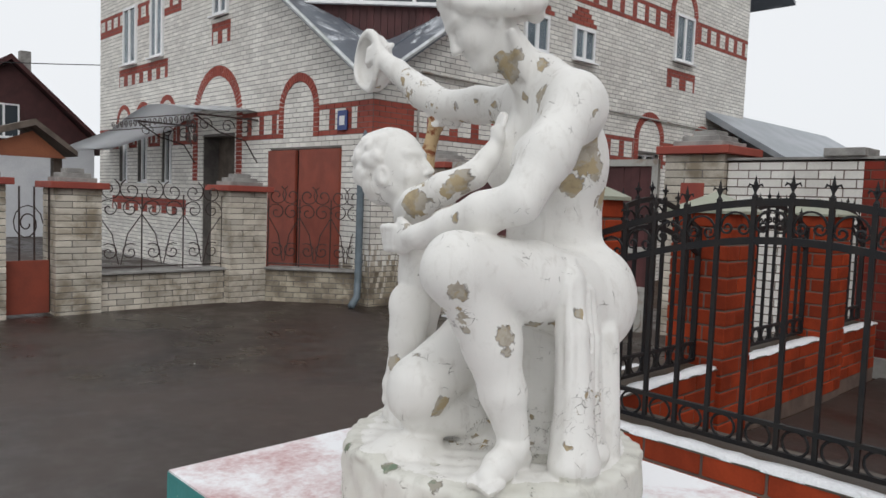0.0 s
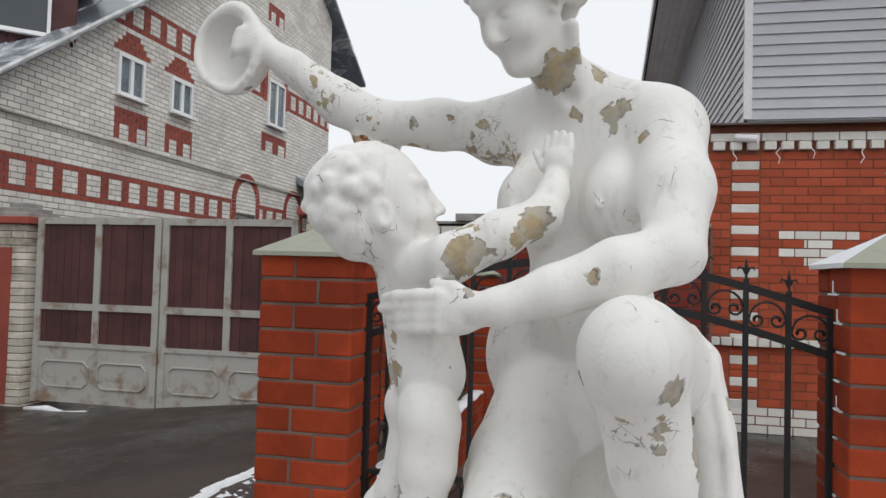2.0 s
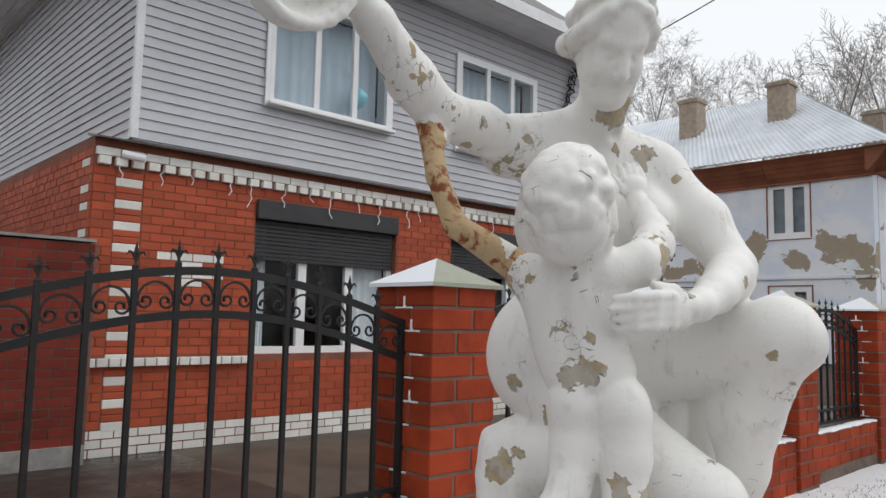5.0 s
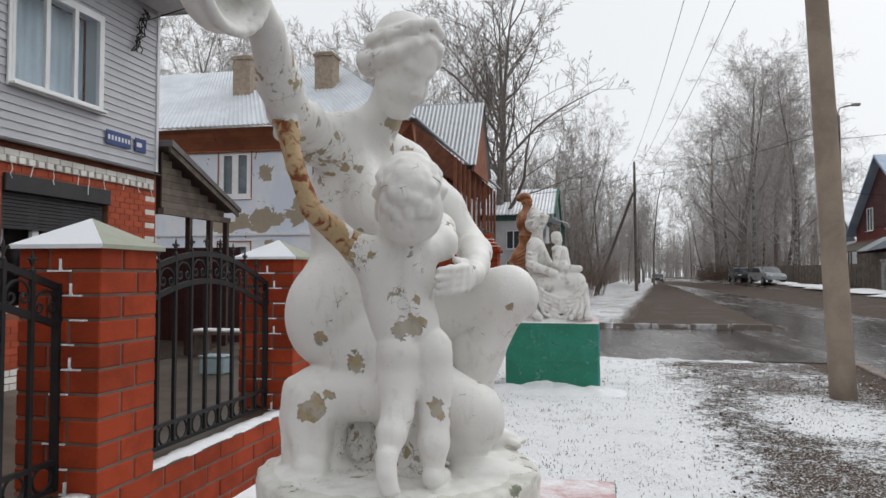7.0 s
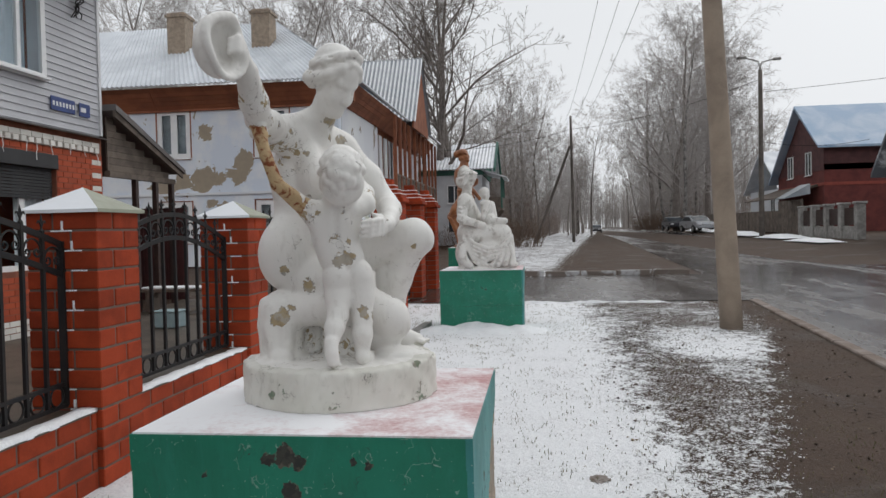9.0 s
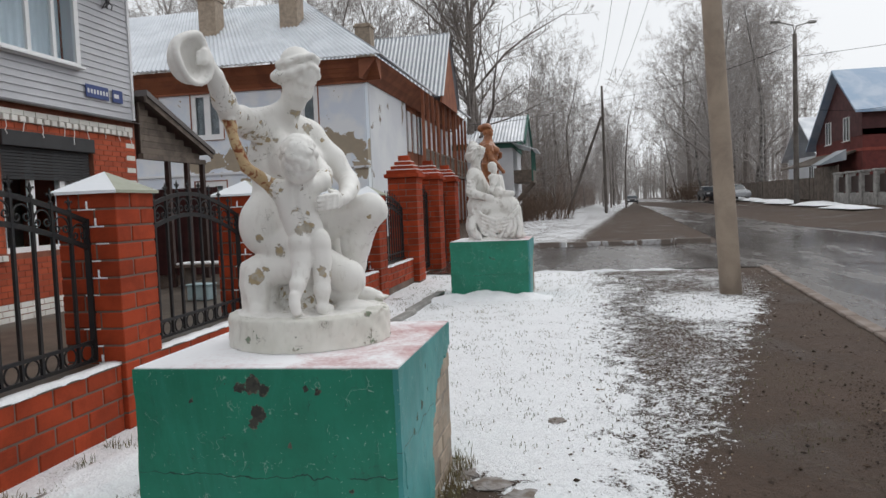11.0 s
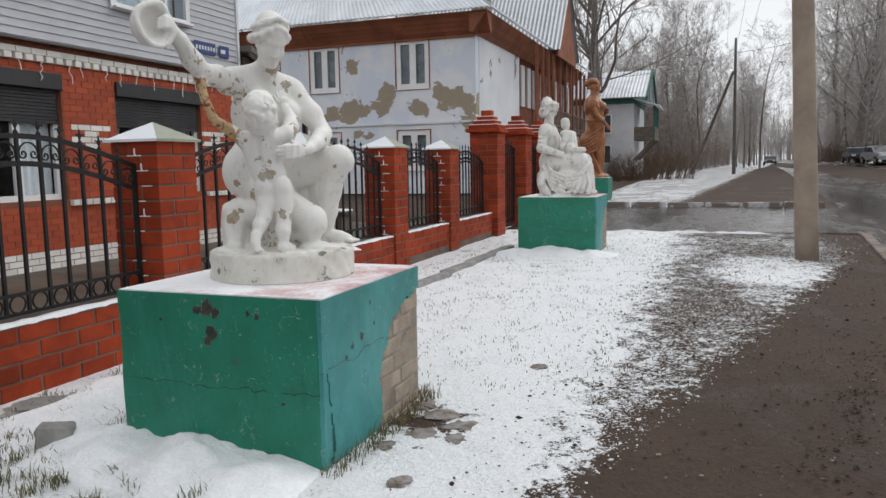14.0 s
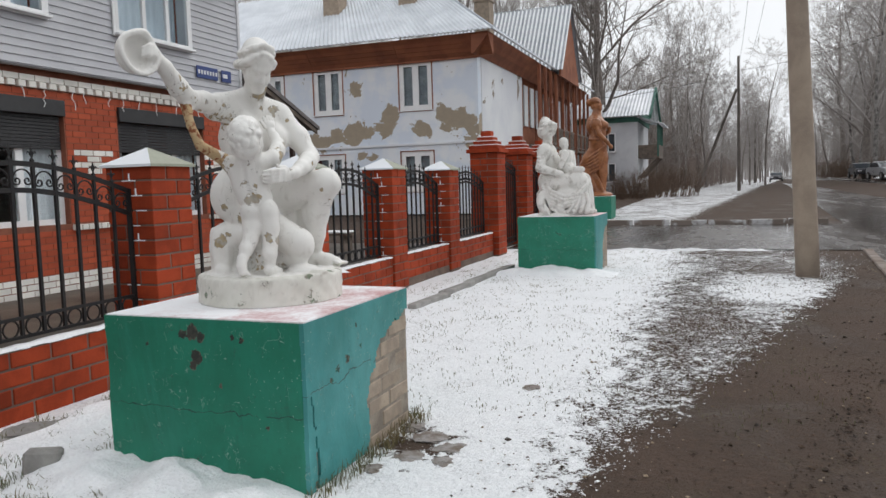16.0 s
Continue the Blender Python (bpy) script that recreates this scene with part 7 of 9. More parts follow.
# roof: two catslides that meet in a valley over the corner
n = 40
vs, fs = [], []
for lay in (0.0, -0.12):
    for j in range(n + 1):
        for i in range(n + 1):
            x, y = -0.35 + (16.9 + 0.35) * i / n, -0.35 + (14.4 + 0.35) * j / n
            z = max(3.66 + CUT_S * x, 3.66 + CUT_W * y)
            z = min(z, 8.55 + 0.62 * (16.5 - x)) if x > 3.66 + 7 else z
            vs.append((x, y, min(z, 12.1) + G + lay))
m1 = (n + 1) ** 2
for j in range(n):
    for i in range(n):
        a = j * (n + 1) + i
        fs.append((a, a + 1, a + n + 2, a + n + 1))
        fs.append((m1 + a, m1 + a + n + 1, m1 + a + n + 2, m1 + a + 1))
edge = [j for j in range(n + 1)] + [k * (n + 1) + n for k in range(1, n + 1)] + [n * (n + 1) + k for k in range(n - 1, -1, -1)] + [k * (n + 1) for k in range(n - 1, 0, -1)]
for a, b in zip(edge, edge[1:] + edge[:1]):
    fs.append((a, m1 + a, m1 + b, b))
part("roof", mesh_of("roof", vs, fs, M["dark_roof"]), None, wh, "dark sheet metal roof with snow in its valley")
# standing seams, bright folded verges and the slush that gathers in the valley
for k in range(1, 14):
    q = 1.0 * k - 0.35
    bm = tube(bmesh.new(), [(q, q, G + 3.675 + CUT_S * q), (min(14.0, q + 9.0), q, G + 3.675 + CUT_S * min(14.0, q + 9.0))], 0.016, 4) if q < 4.6 else None
    if bm:
        part("seam", bm, M["dark_roof"], wh)
        part("seam", tube(bmesh.new(), [(q, q, G + 3.675 + CUT_W * q), (q, q + 9.0, G + 3.675 + CUT_W * (q + 9.0))], 0.016, 4), M["dark_roof"], wh)
part("verge_trim", tube(bmesh.new(), [(-0.36, -0.36, G + 3.63 - 0.35 * CUT_S), (-0.36, 12.0, G + 3.63 + CUT_W * 12.0)], 0.045, 6), M["zinc"], wh, "bright folded verge")
part("verge_trim", tube(bmesh.new(), [(-0.36, -0.36, G + 3.63 - 0.35 * CUT_S), (9.6, -0.36, G + 3.63 + CUT_S * 9.6)], 0.045, 6), M["zinc"], wh, "bright folded verge")
bm = bmesh.new()
rows = []
for i in range(13):
    t = -0.22 + 1.25 * i / 12
    w = 0.05 + 0.30 * math.sin(math.pi * min(1, (i + 1) / 9)) ** 2 * (0.8 + 0.3 * math.sin(i * 2.1))
    row = []
    for j in range(7):
        o = w * (j - 3) / 3
        x, y = t + max(0, o), t + max(0, -o)
        row.append(bm.verts.new((x, y, G + 3.672 + max(CUT_S * x, CUT_W * y) + 0.045 * (1 - (o / w) ** 2) + 0.008 * math.sin(i * 3 + j * 5))))
    rows.append(row)
for a, b in zip(rows, rows[1:]):
    for j in range(6):
        bm.faces.new((a[j], b[j], b[j + 1], a[j + 1]))
bmesh.ops.recalc_face_normals(bm, faces=bm.faces[:])
part("valley_snow", bm, M["snow"], wh, "wet snow in the roof valley", smooth=True)
# the boarded dormer over the valley
dorm = new("dormer")
dorm.parent = wh
dorm.matrix_basis = pose(1.35, 1.35, G + 4.3, 0, 0, -45)
for k in range(28):
    x = -1.96 + k * 0.14
    part("board", boxed(x, x + 0.132, -0.02, 0.02, min(0.9, max(0.0, abs(x + 0.07) * 0.62) - 0.15), 0.98), M["maroon_wood"], dorm)
part("dormer_side", prism([(-2.0, 1.0), (2.0, 1.0), (2.0, 2.7), (0, 3.9), (-2.0, 2.7)], 0.05, 2.6), M["maroon_wood"], dorm)
part("dormer_roof", prism([(-2.4, 2.55), (0, 4.05), (2.4, 2.55), (2.4, 2.68), (0, 4.2), (-2.4, 2.68)], -0.4, 2.6), M["dark_roof"], dorm)
window("dormer_window", dorm, 3.2, 1.3, pose(-1.6, -0.03, 1.0), lights=(0.33, 0.66))
# openings
gd = new("garage_door")
gd.parent = wh
gd.matrix_basis = pose(-0.01, 0.9, 0.42)
for y0, y1 in ((0.0, 1.36), (1.50, 2.55)):
    part("door_leaf", boxed(-0.05, 0.02, y0, y1, 0, 2.48, bevel=0.006), M["door_red"], gd, "rust-red steel leaf")
# black strip behind the leaves, painted shade for the slit between them
part("gap", boxed(0.04, 0.06, 1.2, 1.7, 0, 2.48), M["black"], gd)
part("doorway", boxed(0.4, 0.5, 5.0, 6.6, 0.2, 3.3), M["grey_wood"], wh, "deep shaded entrance")
for a, b, c, d in WEST_HOLES[2:]:
    up = c > 4.0
    win = window("window", wh, b - a, d - c, pose(-0.035 if up else 0.12, b, c, 0, 0, -90), lights=(0.5,), sill=True, glass="glass", rail=0.07)
    # dark sheet added behind the pane so that the glass looks unlit
    part("curtain", boxed(0.05, b - a - 0.05, 0.012 if up else 0.16, 0.018 if up else 0.17, 0.05, d - c - 0.05), M["dark_backing"], win, "plain grey sheet behind the pane")
for a, b, c, d in SOUTH_HOLES:
    up = c > 4.0
    win = window("window", wh, b - a, d - c, pose(a, -0.035 if up else 0.12, c), lights=(0.5,), sill=True, glass="glass", rail=0.07)
    # same added dark sheet, for the darkness behind the glass
    part("curtain", boxed(0.05, b - a - 0.05, 0.012 if up else 0.16, 0.018 if up else 0.17, 0.05, d - c - 0.05), M["dark_backing"], win, "plain grey sheet behind the pane")
dp = thing("drainpipe", (7.86, 10.42, -0.5), "grey-blue metal drainpipe at the house corner", "drainpipe")
part("pipe", tube(bmesh.new(), [(-0.25, -0.15, 0.05), (-0.06, -0.06, 0.2), (0, 0, 0.5), (0, 0, 2.2), (-0.05, -0.05, 2.5), (0, 0, 2.75), (0.22, 0.1, 3.2)], 0.065, 10), M["pipe_blue"], dp, smooth=True)
for z in (0.8, 2.0):
    part("clip", lathe(bmesh.new(), [(0.075, 0), (0.075, 0.04)], (0, 0, z), 10), M["pipe_blue"], dp)
ns = thing("house_plate", (7.98, 10.95, 2.62), "small blue enamel number plate on the brick band", "sign")
part("plate", boxed(-0.03, -0.008, 0.06, 0.36, 0.06, 0.42, bevel=0.004), M["blue_sign"], ns)
part("letter_bar", boxed(-0.036, -0.031, 0.13, 0.29, 0.15, 0.32), M["sign_white"], ns)
gp1 = thing("gas_pipe", (9.0, 10.24, 1.2), "thin grey gas pipe along the wall", "pipe")
part("pipe", tube(bmesh.new(), [(0, 0, 0), (0, 0, 2.55), (0.06, 0, 2.6), (13.2, 0, 2.5)], 0.025, 6), M["gate_paint"], gp1)

# polycarbonate canopy with scrolled iron brackets
can = thing("entrance_canopy", (8.0, 14.3, 2.0), "arched translucent canopy on brown scrolled iron brackets", "canopy")
cm = bmesh.new()
rows = []
for i in range(17):
    y = 8.8 * i / 16
    z = 1.08 + 0.25 * math.sin(math.pi * min(1, i / 8)) * (1 if i < 8 else 0) - (0.6 * max(0, i - 4) / 12)
    rows.append([cm.verts.new((x, y, z + 0.12 * (1 + x / 1.5))) for x in (-1.5, -0.75, 0.0)])
for a, b in zip(rows, rows[1:]):
    for k in range(2):
        cm.faces.new((a[k], a[k + 1], b[k + 1], b[k]))
bmesh.ops.solidify(cm, geom=cm.faces[:], thickness=0.01)
part("sheet", cm, M["polycarbonate"], can, "pale polycarbonate sheet", smooth=True)
for y in (0.0, 3.0):
    bk = bmesh.new()
    tube(bk, [(-1.5, y, 1.02), (0, y, 1.02)], 0.02, 5)
    tube(bk, [(-1.4, y, 1.0), (-0.9, y, 0.7), (-0.3, y, 0.55), (0, y, 0.1)], 0.016, 5)
    for cx in (-1.2, -0.7, -0.3):
        tube(bk, [(cx + 0.16 * (1 - i / 16) * math.cos(i * 0.6), y, 0.82 + 0.16 * (1 - i / 16) * math.sin(i * 0.6)) for i in range(15)], 0.012, 4)
    part("bracket", bk, M["iron_brown"], can)
fr = bmesh.new()
tube(fr, [(-1.48, 0, 1.0), (-1.48, 4.6, 1.12)], 0.014, 4)
tube(fr, [(-1.48, 0, 0.78), (-1.48, 4.6, 0.86)], 0.014, 4)
for k in range(16):
    y = 0.16 + 0.28 * k
    tube(fr, [(-1.48, y + 0.10 * (1 - i / 16) * math.cos(i * 0.6), 0.90 + 0.018 * k / 4 + 0.10 * (1 - i / 16) * math.sin(i * 0.6)) for i in range(14)], 0.010, 4)
part("valance", fr, M["iron_brown"], can, "row of iron scrolls under the sheet")
hb = bmesh.new()
for r, y, z in ((0.17, -0.05, 0.74), (0.12, 0.16, 0.52), (0.09, -0.16, 0.50)):
    tube(hb, [(-1.48, y + r * (1 - i / 24) * math.cos(i * 0.55), z + r * (1 - i / 24) * math.sin(i * 0.55)) for i in range(21)], 0.014, 4)
tube(hb, [(-1.48, 0.22, 0.86), (-1.48, 0.10, 0.60), (-1.48, 0.0, 0.36)], 0.014, 4)
part("hanging_scroll", hb, M["iron_brown"], can)

# ---- front fence of the white house: brick pillars, low wall, scrolled grilles ----
def white_pillar(at, w, h, label, panel=False, rz=0.0):
    ob = thing("white_pillar", at, label, "pillar", "white brick pillars", rz=rz)
    rows = int(h / 0.0985)
    part("mortar_core", boxed(-w / 2 + 0.008, w / 2 - 0.008, -w / 2 + 0.008, w / 2 - 0.008, -0.1, rows * 0.0985), M["mortar"], ob)
    long_l, deep = w * 0.66 - 0.012, w * 0.34
    me = brick_mesh("brick", long_l, 0.087, deep, M["weathered_brick"])
    for r in range(rows):
        flip = 1 if r % 2 else -1
        for k in range(4):
            part("brick", me, None, ob).matrix_basis = pose(0, 0, 0, 0, 0, 90 * k) @ pose(flip * (w / 2 - long_l / 2), -w / 2 + deep / 2 + 0.002 * math.sin(r * 7 + k), (r + 0.5) * 0.0985)
    t = rows * 0.0985
    part("coping", boxed(-w / 2 - 0.09, w / 2 + 0.09, -w / 2 - 0.09, w / 2 + 0.09, t, t + 0.10, bevel=0.008), M["red_paint_brick"], ob, "oxide-red coping")
    for k, (s, z) in enumerate(((0.42, 0.10), (0.32, 0.17), (0.2, 0.24))):
        part("cap_course", boxed(-w * s, w * s, -w * s, w * s, t + z, t + z + 0.07, bevel=0.006), M["concrete"], ob, "grey stepped cap with snow" if k == 0 else "")
    if panel:
        for k in range(4):
            part("panel", boxed(-w * 0.2, w * 0.2, -w / 2 - 0.004, -w / 2 + 0.02, 0.1, h * 0.86), M["red_paint_brick"], ob).matrix_basis = pose(0, 0, 0, 0, 0, 90 * k)
    return ob


white_pillar((3.66, 12.2, -0.53), 0.66, 2.05, "white brick pillar with a red coping and stepped cap")
white_pillar((6.45, 12.15, -0.58), 0.72, 2.1, "white brick pillar with a red coping and stepped cap")
white_pillar((2.35, 12.2, -0.50), 0.66, 2.05, "white brick pillar with a red coping and stepped cap")
for ax, ay, x1, turn in ((3.99, 11.95, 2.10, 0), (6.80, 11.80, 1.72, -46)):
    x0 = 0.0
    lw = thing("front_wall", (ax, ay, -0.6), "low white brick wall with a concrete coping", "low wall", "front walls", rz=turn)
    part("core", boxed(0, x1 - x0, 0.02, 0.3, 0, 0.70), M["mortar"], lw)
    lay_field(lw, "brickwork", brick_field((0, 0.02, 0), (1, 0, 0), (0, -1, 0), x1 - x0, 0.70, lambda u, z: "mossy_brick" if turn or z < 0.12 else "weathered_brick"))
    part("coping", boxed(-0.01, x1 - x0 + 0.01, -0.05, 0.36, 0.70, 0.74, bevel=0.006), M["concrete"], lw)
    gr = thing("scrolled_grille", (ax + 0.15 * math.sin(-math.radians(turn)), ay + 0.15 * math.cos(math.radians(turn)), 0.14), "thin brown scrolled iron grille on the low wall", "grille", "front grilles", rz=turn)
    L = x1 - x0
    for z in (0.06,):
        part("rail", tube(bmesh.new(), [(0, 0, z), (L, 0, z)], 0.012, 5), M["iron_brown"], gr)
    nn = max(1, round(L / 0.68))
    for k in range(nn + 1):
        part("upright", tube(bmesh.new(), [(L * k / nn, 0, 0), (L * k / nn, 0, 1.25)], 0.012, 5), M["iron_brown"], gr)
    for k in range(nn):
        c, w = L * (k + 0.5) / nn, L / nn / 2
        for s in (-1, 1):
            sc = bmesh.new()
            for zz, r, t0 in ((1.0, 0.17, 0.0), (0.3, 0.15, 1.0), (1.3, 0.19, 2.0)):
                tube(sc, [(c + s * (w * 0.48 + r * (1 - i / 20) * math.cos(t0 + i * 0.5)), 0, zz + r * (1 - i / 20) * math.sin(t0 + i * 0.5)) for i in range(18)], 0.010, 4)
            tube(sc, [(c + s * w * 0.96, 0, 0.9), (c + s * w * 0.6, 0, 0.72), (c + s * w * 0.35, 0, 0.6), (c + s * w * 0.05, 0, 0.1)], 0.010, 4)
            part("scroll", sc, M["iron_brown"], gr)
wk = thing("wicket_gate", (2.70, 12.1, -0.5), "red steel wicket gate with scrolled iron above", "gate")
part("lower_panel", boxed(0, 0.6, -0.02, 0.02, 0.05, 0.85, bevel=0.006), M["door_red"], wk)
for k in range(4):
    part("bar", tube(bmesh.new(), [(0.2 * k, 0, 0.05), (0.2 * k, 0, 1.95)], 0.014, 5), M["iron_brown"], wk)
part("scroll", tube(bmesh.new(), [(0.3 + 0.22 * (1 - i / 30) * math.cos(i * 0.5), 0, 1.4 + 0.3 * (1 - i / 30) * math.sin(i * 0.5)) for i in range(26)], 0.01, 4), M["iron_brown"], wk)

# ---- wall and carriage gate along the forecourt ----
gw = thing("gate_wall", (8.6, 10.28, -0.55), "white brick yard wall beside the house corner", "wall", kind="structure")
part("core", boxed(0.0, 0.25, -0.55, 0.0, 0, 2.55), M["mortar"], gw)
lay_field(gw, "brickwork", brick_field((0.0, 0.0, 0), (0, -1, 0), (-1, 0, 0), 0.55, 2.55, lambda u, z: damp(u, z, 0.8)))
white_pillar((8.9, 9.36, -0.55), 0.74, 2.6, "white brick gate pillar with a red panel and coping", True)
white_pillar((8.9, 4.50, -0.5), 0.78, 2.68, "white brick gate pillar with a red panel and coping", True)
gate = thing("carriage_gate", (8.6, 8.85, -0.44), "double carriage gate, maroon boards in a grey frame, rusty lower sheet", "gate")
for s in (0, 1):
    leaf = new("gate_leaf")
    leaf.parent = gate
    leaf.matrix_basis = pose(0, -1.93 * s, 0.02)
    W = 1.90
    mid0 = W * 0.48
    for nm, y0, y1, z0, z1 in (("stile", 0, 0.09, 0.03, 2.44), ("stile", W - 0.09, W, 0.03, 2.44), ("rail", 0, W, 2.44, 2.53), ("rail", 0.09, W - 0.09, 0.78, 0.84), ("rail", 0.09, mid0, 1.28, 1.37), ("rail", mid0 + 0.09, W - 0.09, 1.28, 1.37), ("mullion", mid0, mid0 + 0.09, 0.84, 2.44)):
        part(nm, boxed(-0.03, 0.03, -y1, -y0, z0, z1), M["gate_paint"], leaf)
    part("lower_sheet", boxed(-0.012, 0.012, -W + 0.09, -0.09, 0.04, 0.78), M["gate_paint"], leaf, "grey sheet steel with rust spots")
    board = None
    for k in range(15):
        b = part("board", board or boxed(-0.012, 0.012, -0.115, 0, 0.84, 2.44), M["maroon_wood"], leaf)
        board = b.data
        b.matrix_basis = pose(0.012 + 0.003 * math.sin(k * 3), -0.06 - k * 0.12, 0)
    for k in range(2):
        y = -W * (0.27 + 0.46 * k)
        part("ornament", tube(bmesh.new(), [(-0.022, y + 0.36 * a, 0.42 + 0.17 * b) for a, b in ((-1, 0.6), (-0.8, 1), (0.8, 1), (1, 0.6), (1, -0.6), (0.8, -1), (-0.8, -1), (-1, -0.6))], 0.014, 5, closed=True), M["gate_paint"], leaf)
gs = thing("gate_snow", (8.42, 8.8, -0.47), "thin ridge of wet snow along the carriage gate", "snow", kind="stuff")
part("ridge", tube(bmesh.new(), [(0.04 * math.sin(k * 1.9), -0.32 * k, 0.03 * math.sin(k * 2.7)) for k in range(13)], [0.03 + 0.022 * math.sin(k * 1.3) for k in range(13)], 6), M["snow"], gs, smooth=True)
yw = thing("yard_wall", (8.6, 4.1, -0.5), "yard wall, white brick turning to dark red brick", "wall", kind="structure")
part("core", boxed(0.0, 0.3, -4.0, 0.0, 0, 2.56), M["mortar_red"], yw)
lay_field(yw, "brickwork", brick_field((0, 0, 0), (0, -1, 0), (-1, 0, 0), 3.98, 2.58, lambda u, z: "white_brick" if u < 1.5 else ("wall_brick" if z > 0.5 else None)))
part("plinth", boxed(-0.05, 0.0, -3.98, -1.5, 0, 0.5), M["concrete"], yw, "grey-blue painted plinth")
part("coping", boxed(-0.03, 0.33, -3.98, 0.0, 2.58, 2.61), M["concrete"], yw)
part("pier_cap", boxed(-0.08, 0.38, -1.52, -1.1, 2.61, 2.70, bevel=0.006), M["concrete"], yw)
gb = thing("green_tank", (14.0, 1.7, 0), "dark green painted metal box beyond the wall", "metal box")
part("body", boxed(0, 1.2, 0, 1.15, 1.8, 2.86, bevel=0.02), M["green_paint"], gb)
part("stand", boxed(0.2, 1.0, 0.1, 1.0, -0.4, 1.8), M["grey_wood"], gb)
part("vent", boxed(0.1, 0.2, 0.95, 1.05, 2.86, 3.02), M["green_paint"], gb)
ms = thing("mast", (20.0, 3.35, -0.4), "slender dark steel mast behind the yard wall", "mast")
part("shaft", lathe(bmesh.new(), [(0.11, 0), (0.10, 5.4), (0.06, 5.45), (0.05, 11)], (0, 0, 0), 8), M["iron"], ms)
# roof of a low building past the wall
lr = thing("low_house", (20.0, 7.0, -0.4), "low house with a blue-grey snowy roof behind the walls", "house")
part("wall", boxed(1, 9, 0.5, 7, 0, 2.7), M["plaster_white"], lr)
part("roof", prism([(0, 2.6), (3.5, 4.6), (7.5, 2.6), (7.5, 2.75), (3.5, 4.8), (0, 2.75)], 0, 10, axis="x"), M["roof_grey"], lr)

# ---- houses past the white one, seen at the clip's start ----
fh = thing("far_gable_house", (6.9, 30.0, -0.5), "dark red boarded gable house", "house")
part("gable", prism([(-4.2, 3.4), (0.0, 6.3), (3.1, 3.4)], 0.0, 0.2), M["maroon_wood"], fh)
part("wall", boxed(-4.0, 2.9, 0.05, 8, 0, 3.4), M["plaster_white"], fh)
part("roof", prism([(-4.6, 3.2), (0, 6.35), (3.5, 3.2), (3.5, 3.35), (0, 6.55), (-4.6, 3.35)], -0.3, 8), M["maroon_wood"], fh)
part("chimney", boxed(0.6, 0.95, 1.0, 1.35, 5.4, 6.9), M["concrete"], fh)
window("window", fh, 1.0, 1.2, pose(-0.7, -0.03, 3.6), lights=(0.5,))
gr2 = thing("gate_roof", (4.0, 16.0, -0.5), "small dark wooden gatehouse roof", "gate roof")
part("roof", prism([(-1.6, 2.55), (0, 3.1), (0.75, 2.55), (0.75, 2.65), (0, 3.22), (-1.6, 2.67)], -0.5, 0.9), M["grey_wood"], gr2)
part("gable", prism([(-1.2, 2.5), (0, 3.0), (0.6, 2.5)], -0.3, -0.25), M["brown_wood"], gr2)
for x in (-1.1, 0.5):
    part("post", boxed(x - 0.08, x + 0.08, -0.1, 0.1, 0, 2.55), M["grey_wood"], gr2)


# ---- the old two-storey house with peeling plaster ----
def peeling(name, paint, paint2, under, under2, scale, level, falls=()):
    m, nt, ln, p = mat(name)
    pos = where(nt)
    a, b, c = noisy(nt, ln, scale, 7, 0.62, pos, 0.5), noisy(nt, ln, 6, 5, 0.6, pos), noisy(nt, ln, 40, 3, 0.6, pos)
    worn = calc(nt, ln, "ADD", a, calc(nt, ln, "MULTIPLY", b, 0.12))
    for x, z, wide, high in falls:
        far = nt.new("ShaderNodeVectorMath")
        far.operation = "MULTIPLY_ADD"
        far.inputs[1].default_value, far.inputs[2].default_value = (1 / wide, 0, 1 / high), (-x / wide, 0, -z / high)
        ln.new(pos, far.inputs[0])
        size = nt.new("ShaderNodeVectorMath")
        size.operation = "LENGTH"
        ln.new(far.outputs[0], size.inputs[0])
        worn = calc(nt, ln, "ADD", worn, calc(nt, ln, "MULTIPLY", calc(nt, ln, "SUBTRACT", 1.0, ramp(nt, ln, size.outputs["Value"], 0.1, 1.7)), 0.24))
    off = ramp(nt, ln, worn, level, level + 0.012)
    base = mixc(nt, ln, ramp(nt, ln, noisy(nt, ln, scale * 0.6, 4, 0.6, pos), 0.4, 0.6), paint, paint2)
    ln.new(mixc(nt, ln, off, base, mixc(nt, ln, b, under, under2)), p.inputs["Base Color"])
    p.inputs["Roughness"].default_value = 0.9
    bumped(nt, ln, p, calc(nt, ln, "SUBTRACT", calc(nt, ln, "MULTIPLY", c, 0.2), off), 0.5, 0.03)
    return m


FALLS = [(14.7, 3.5, 0.9, 0.45), (13.5, 3.8, 1.0, 0.35), (12.4, 4.3, 0.7, 0.4), (9.15, 3.9, 0.9, 0.55), (10.0, 4.3, 0.45, 0.3), (14.2, 5.7, 0.35, 0.5), (10.95, 3.65, 0.5, 0.3), (13.8, 2.7, 0.5, 0.25), (16.0, 3.4, 0.6, 0.4), (8.75, 3.1, 0.35, 0.5), (15.2, 5.2, 0.5, 0.7)]
M["plaster_blue"] = peeling("peeling pale blue plaster", (0.68, 0.745, 0.835), (0.79, 0.82, 0.855), (0.42, 0.345, 0.25), (0.30, 0.26, 0.21), 1.3, 0.70, FALLS)
M["plaster_pale"] = peeling("pale grey plaster", (0.76, 0.78, 0.80), (0.68, 0.70, 0.74), (0.3, 0.26, 0.2), (0.24, 0.2, 0.17), 0.5, 0.68)
OZ = 0.1
M["ridge_metal"] = surface("bare corrugated metal", (0.58, 0.61, 0.65), (0.70, 0.73, 0.77), 0.8, 30, 0.5, bump=0.1)
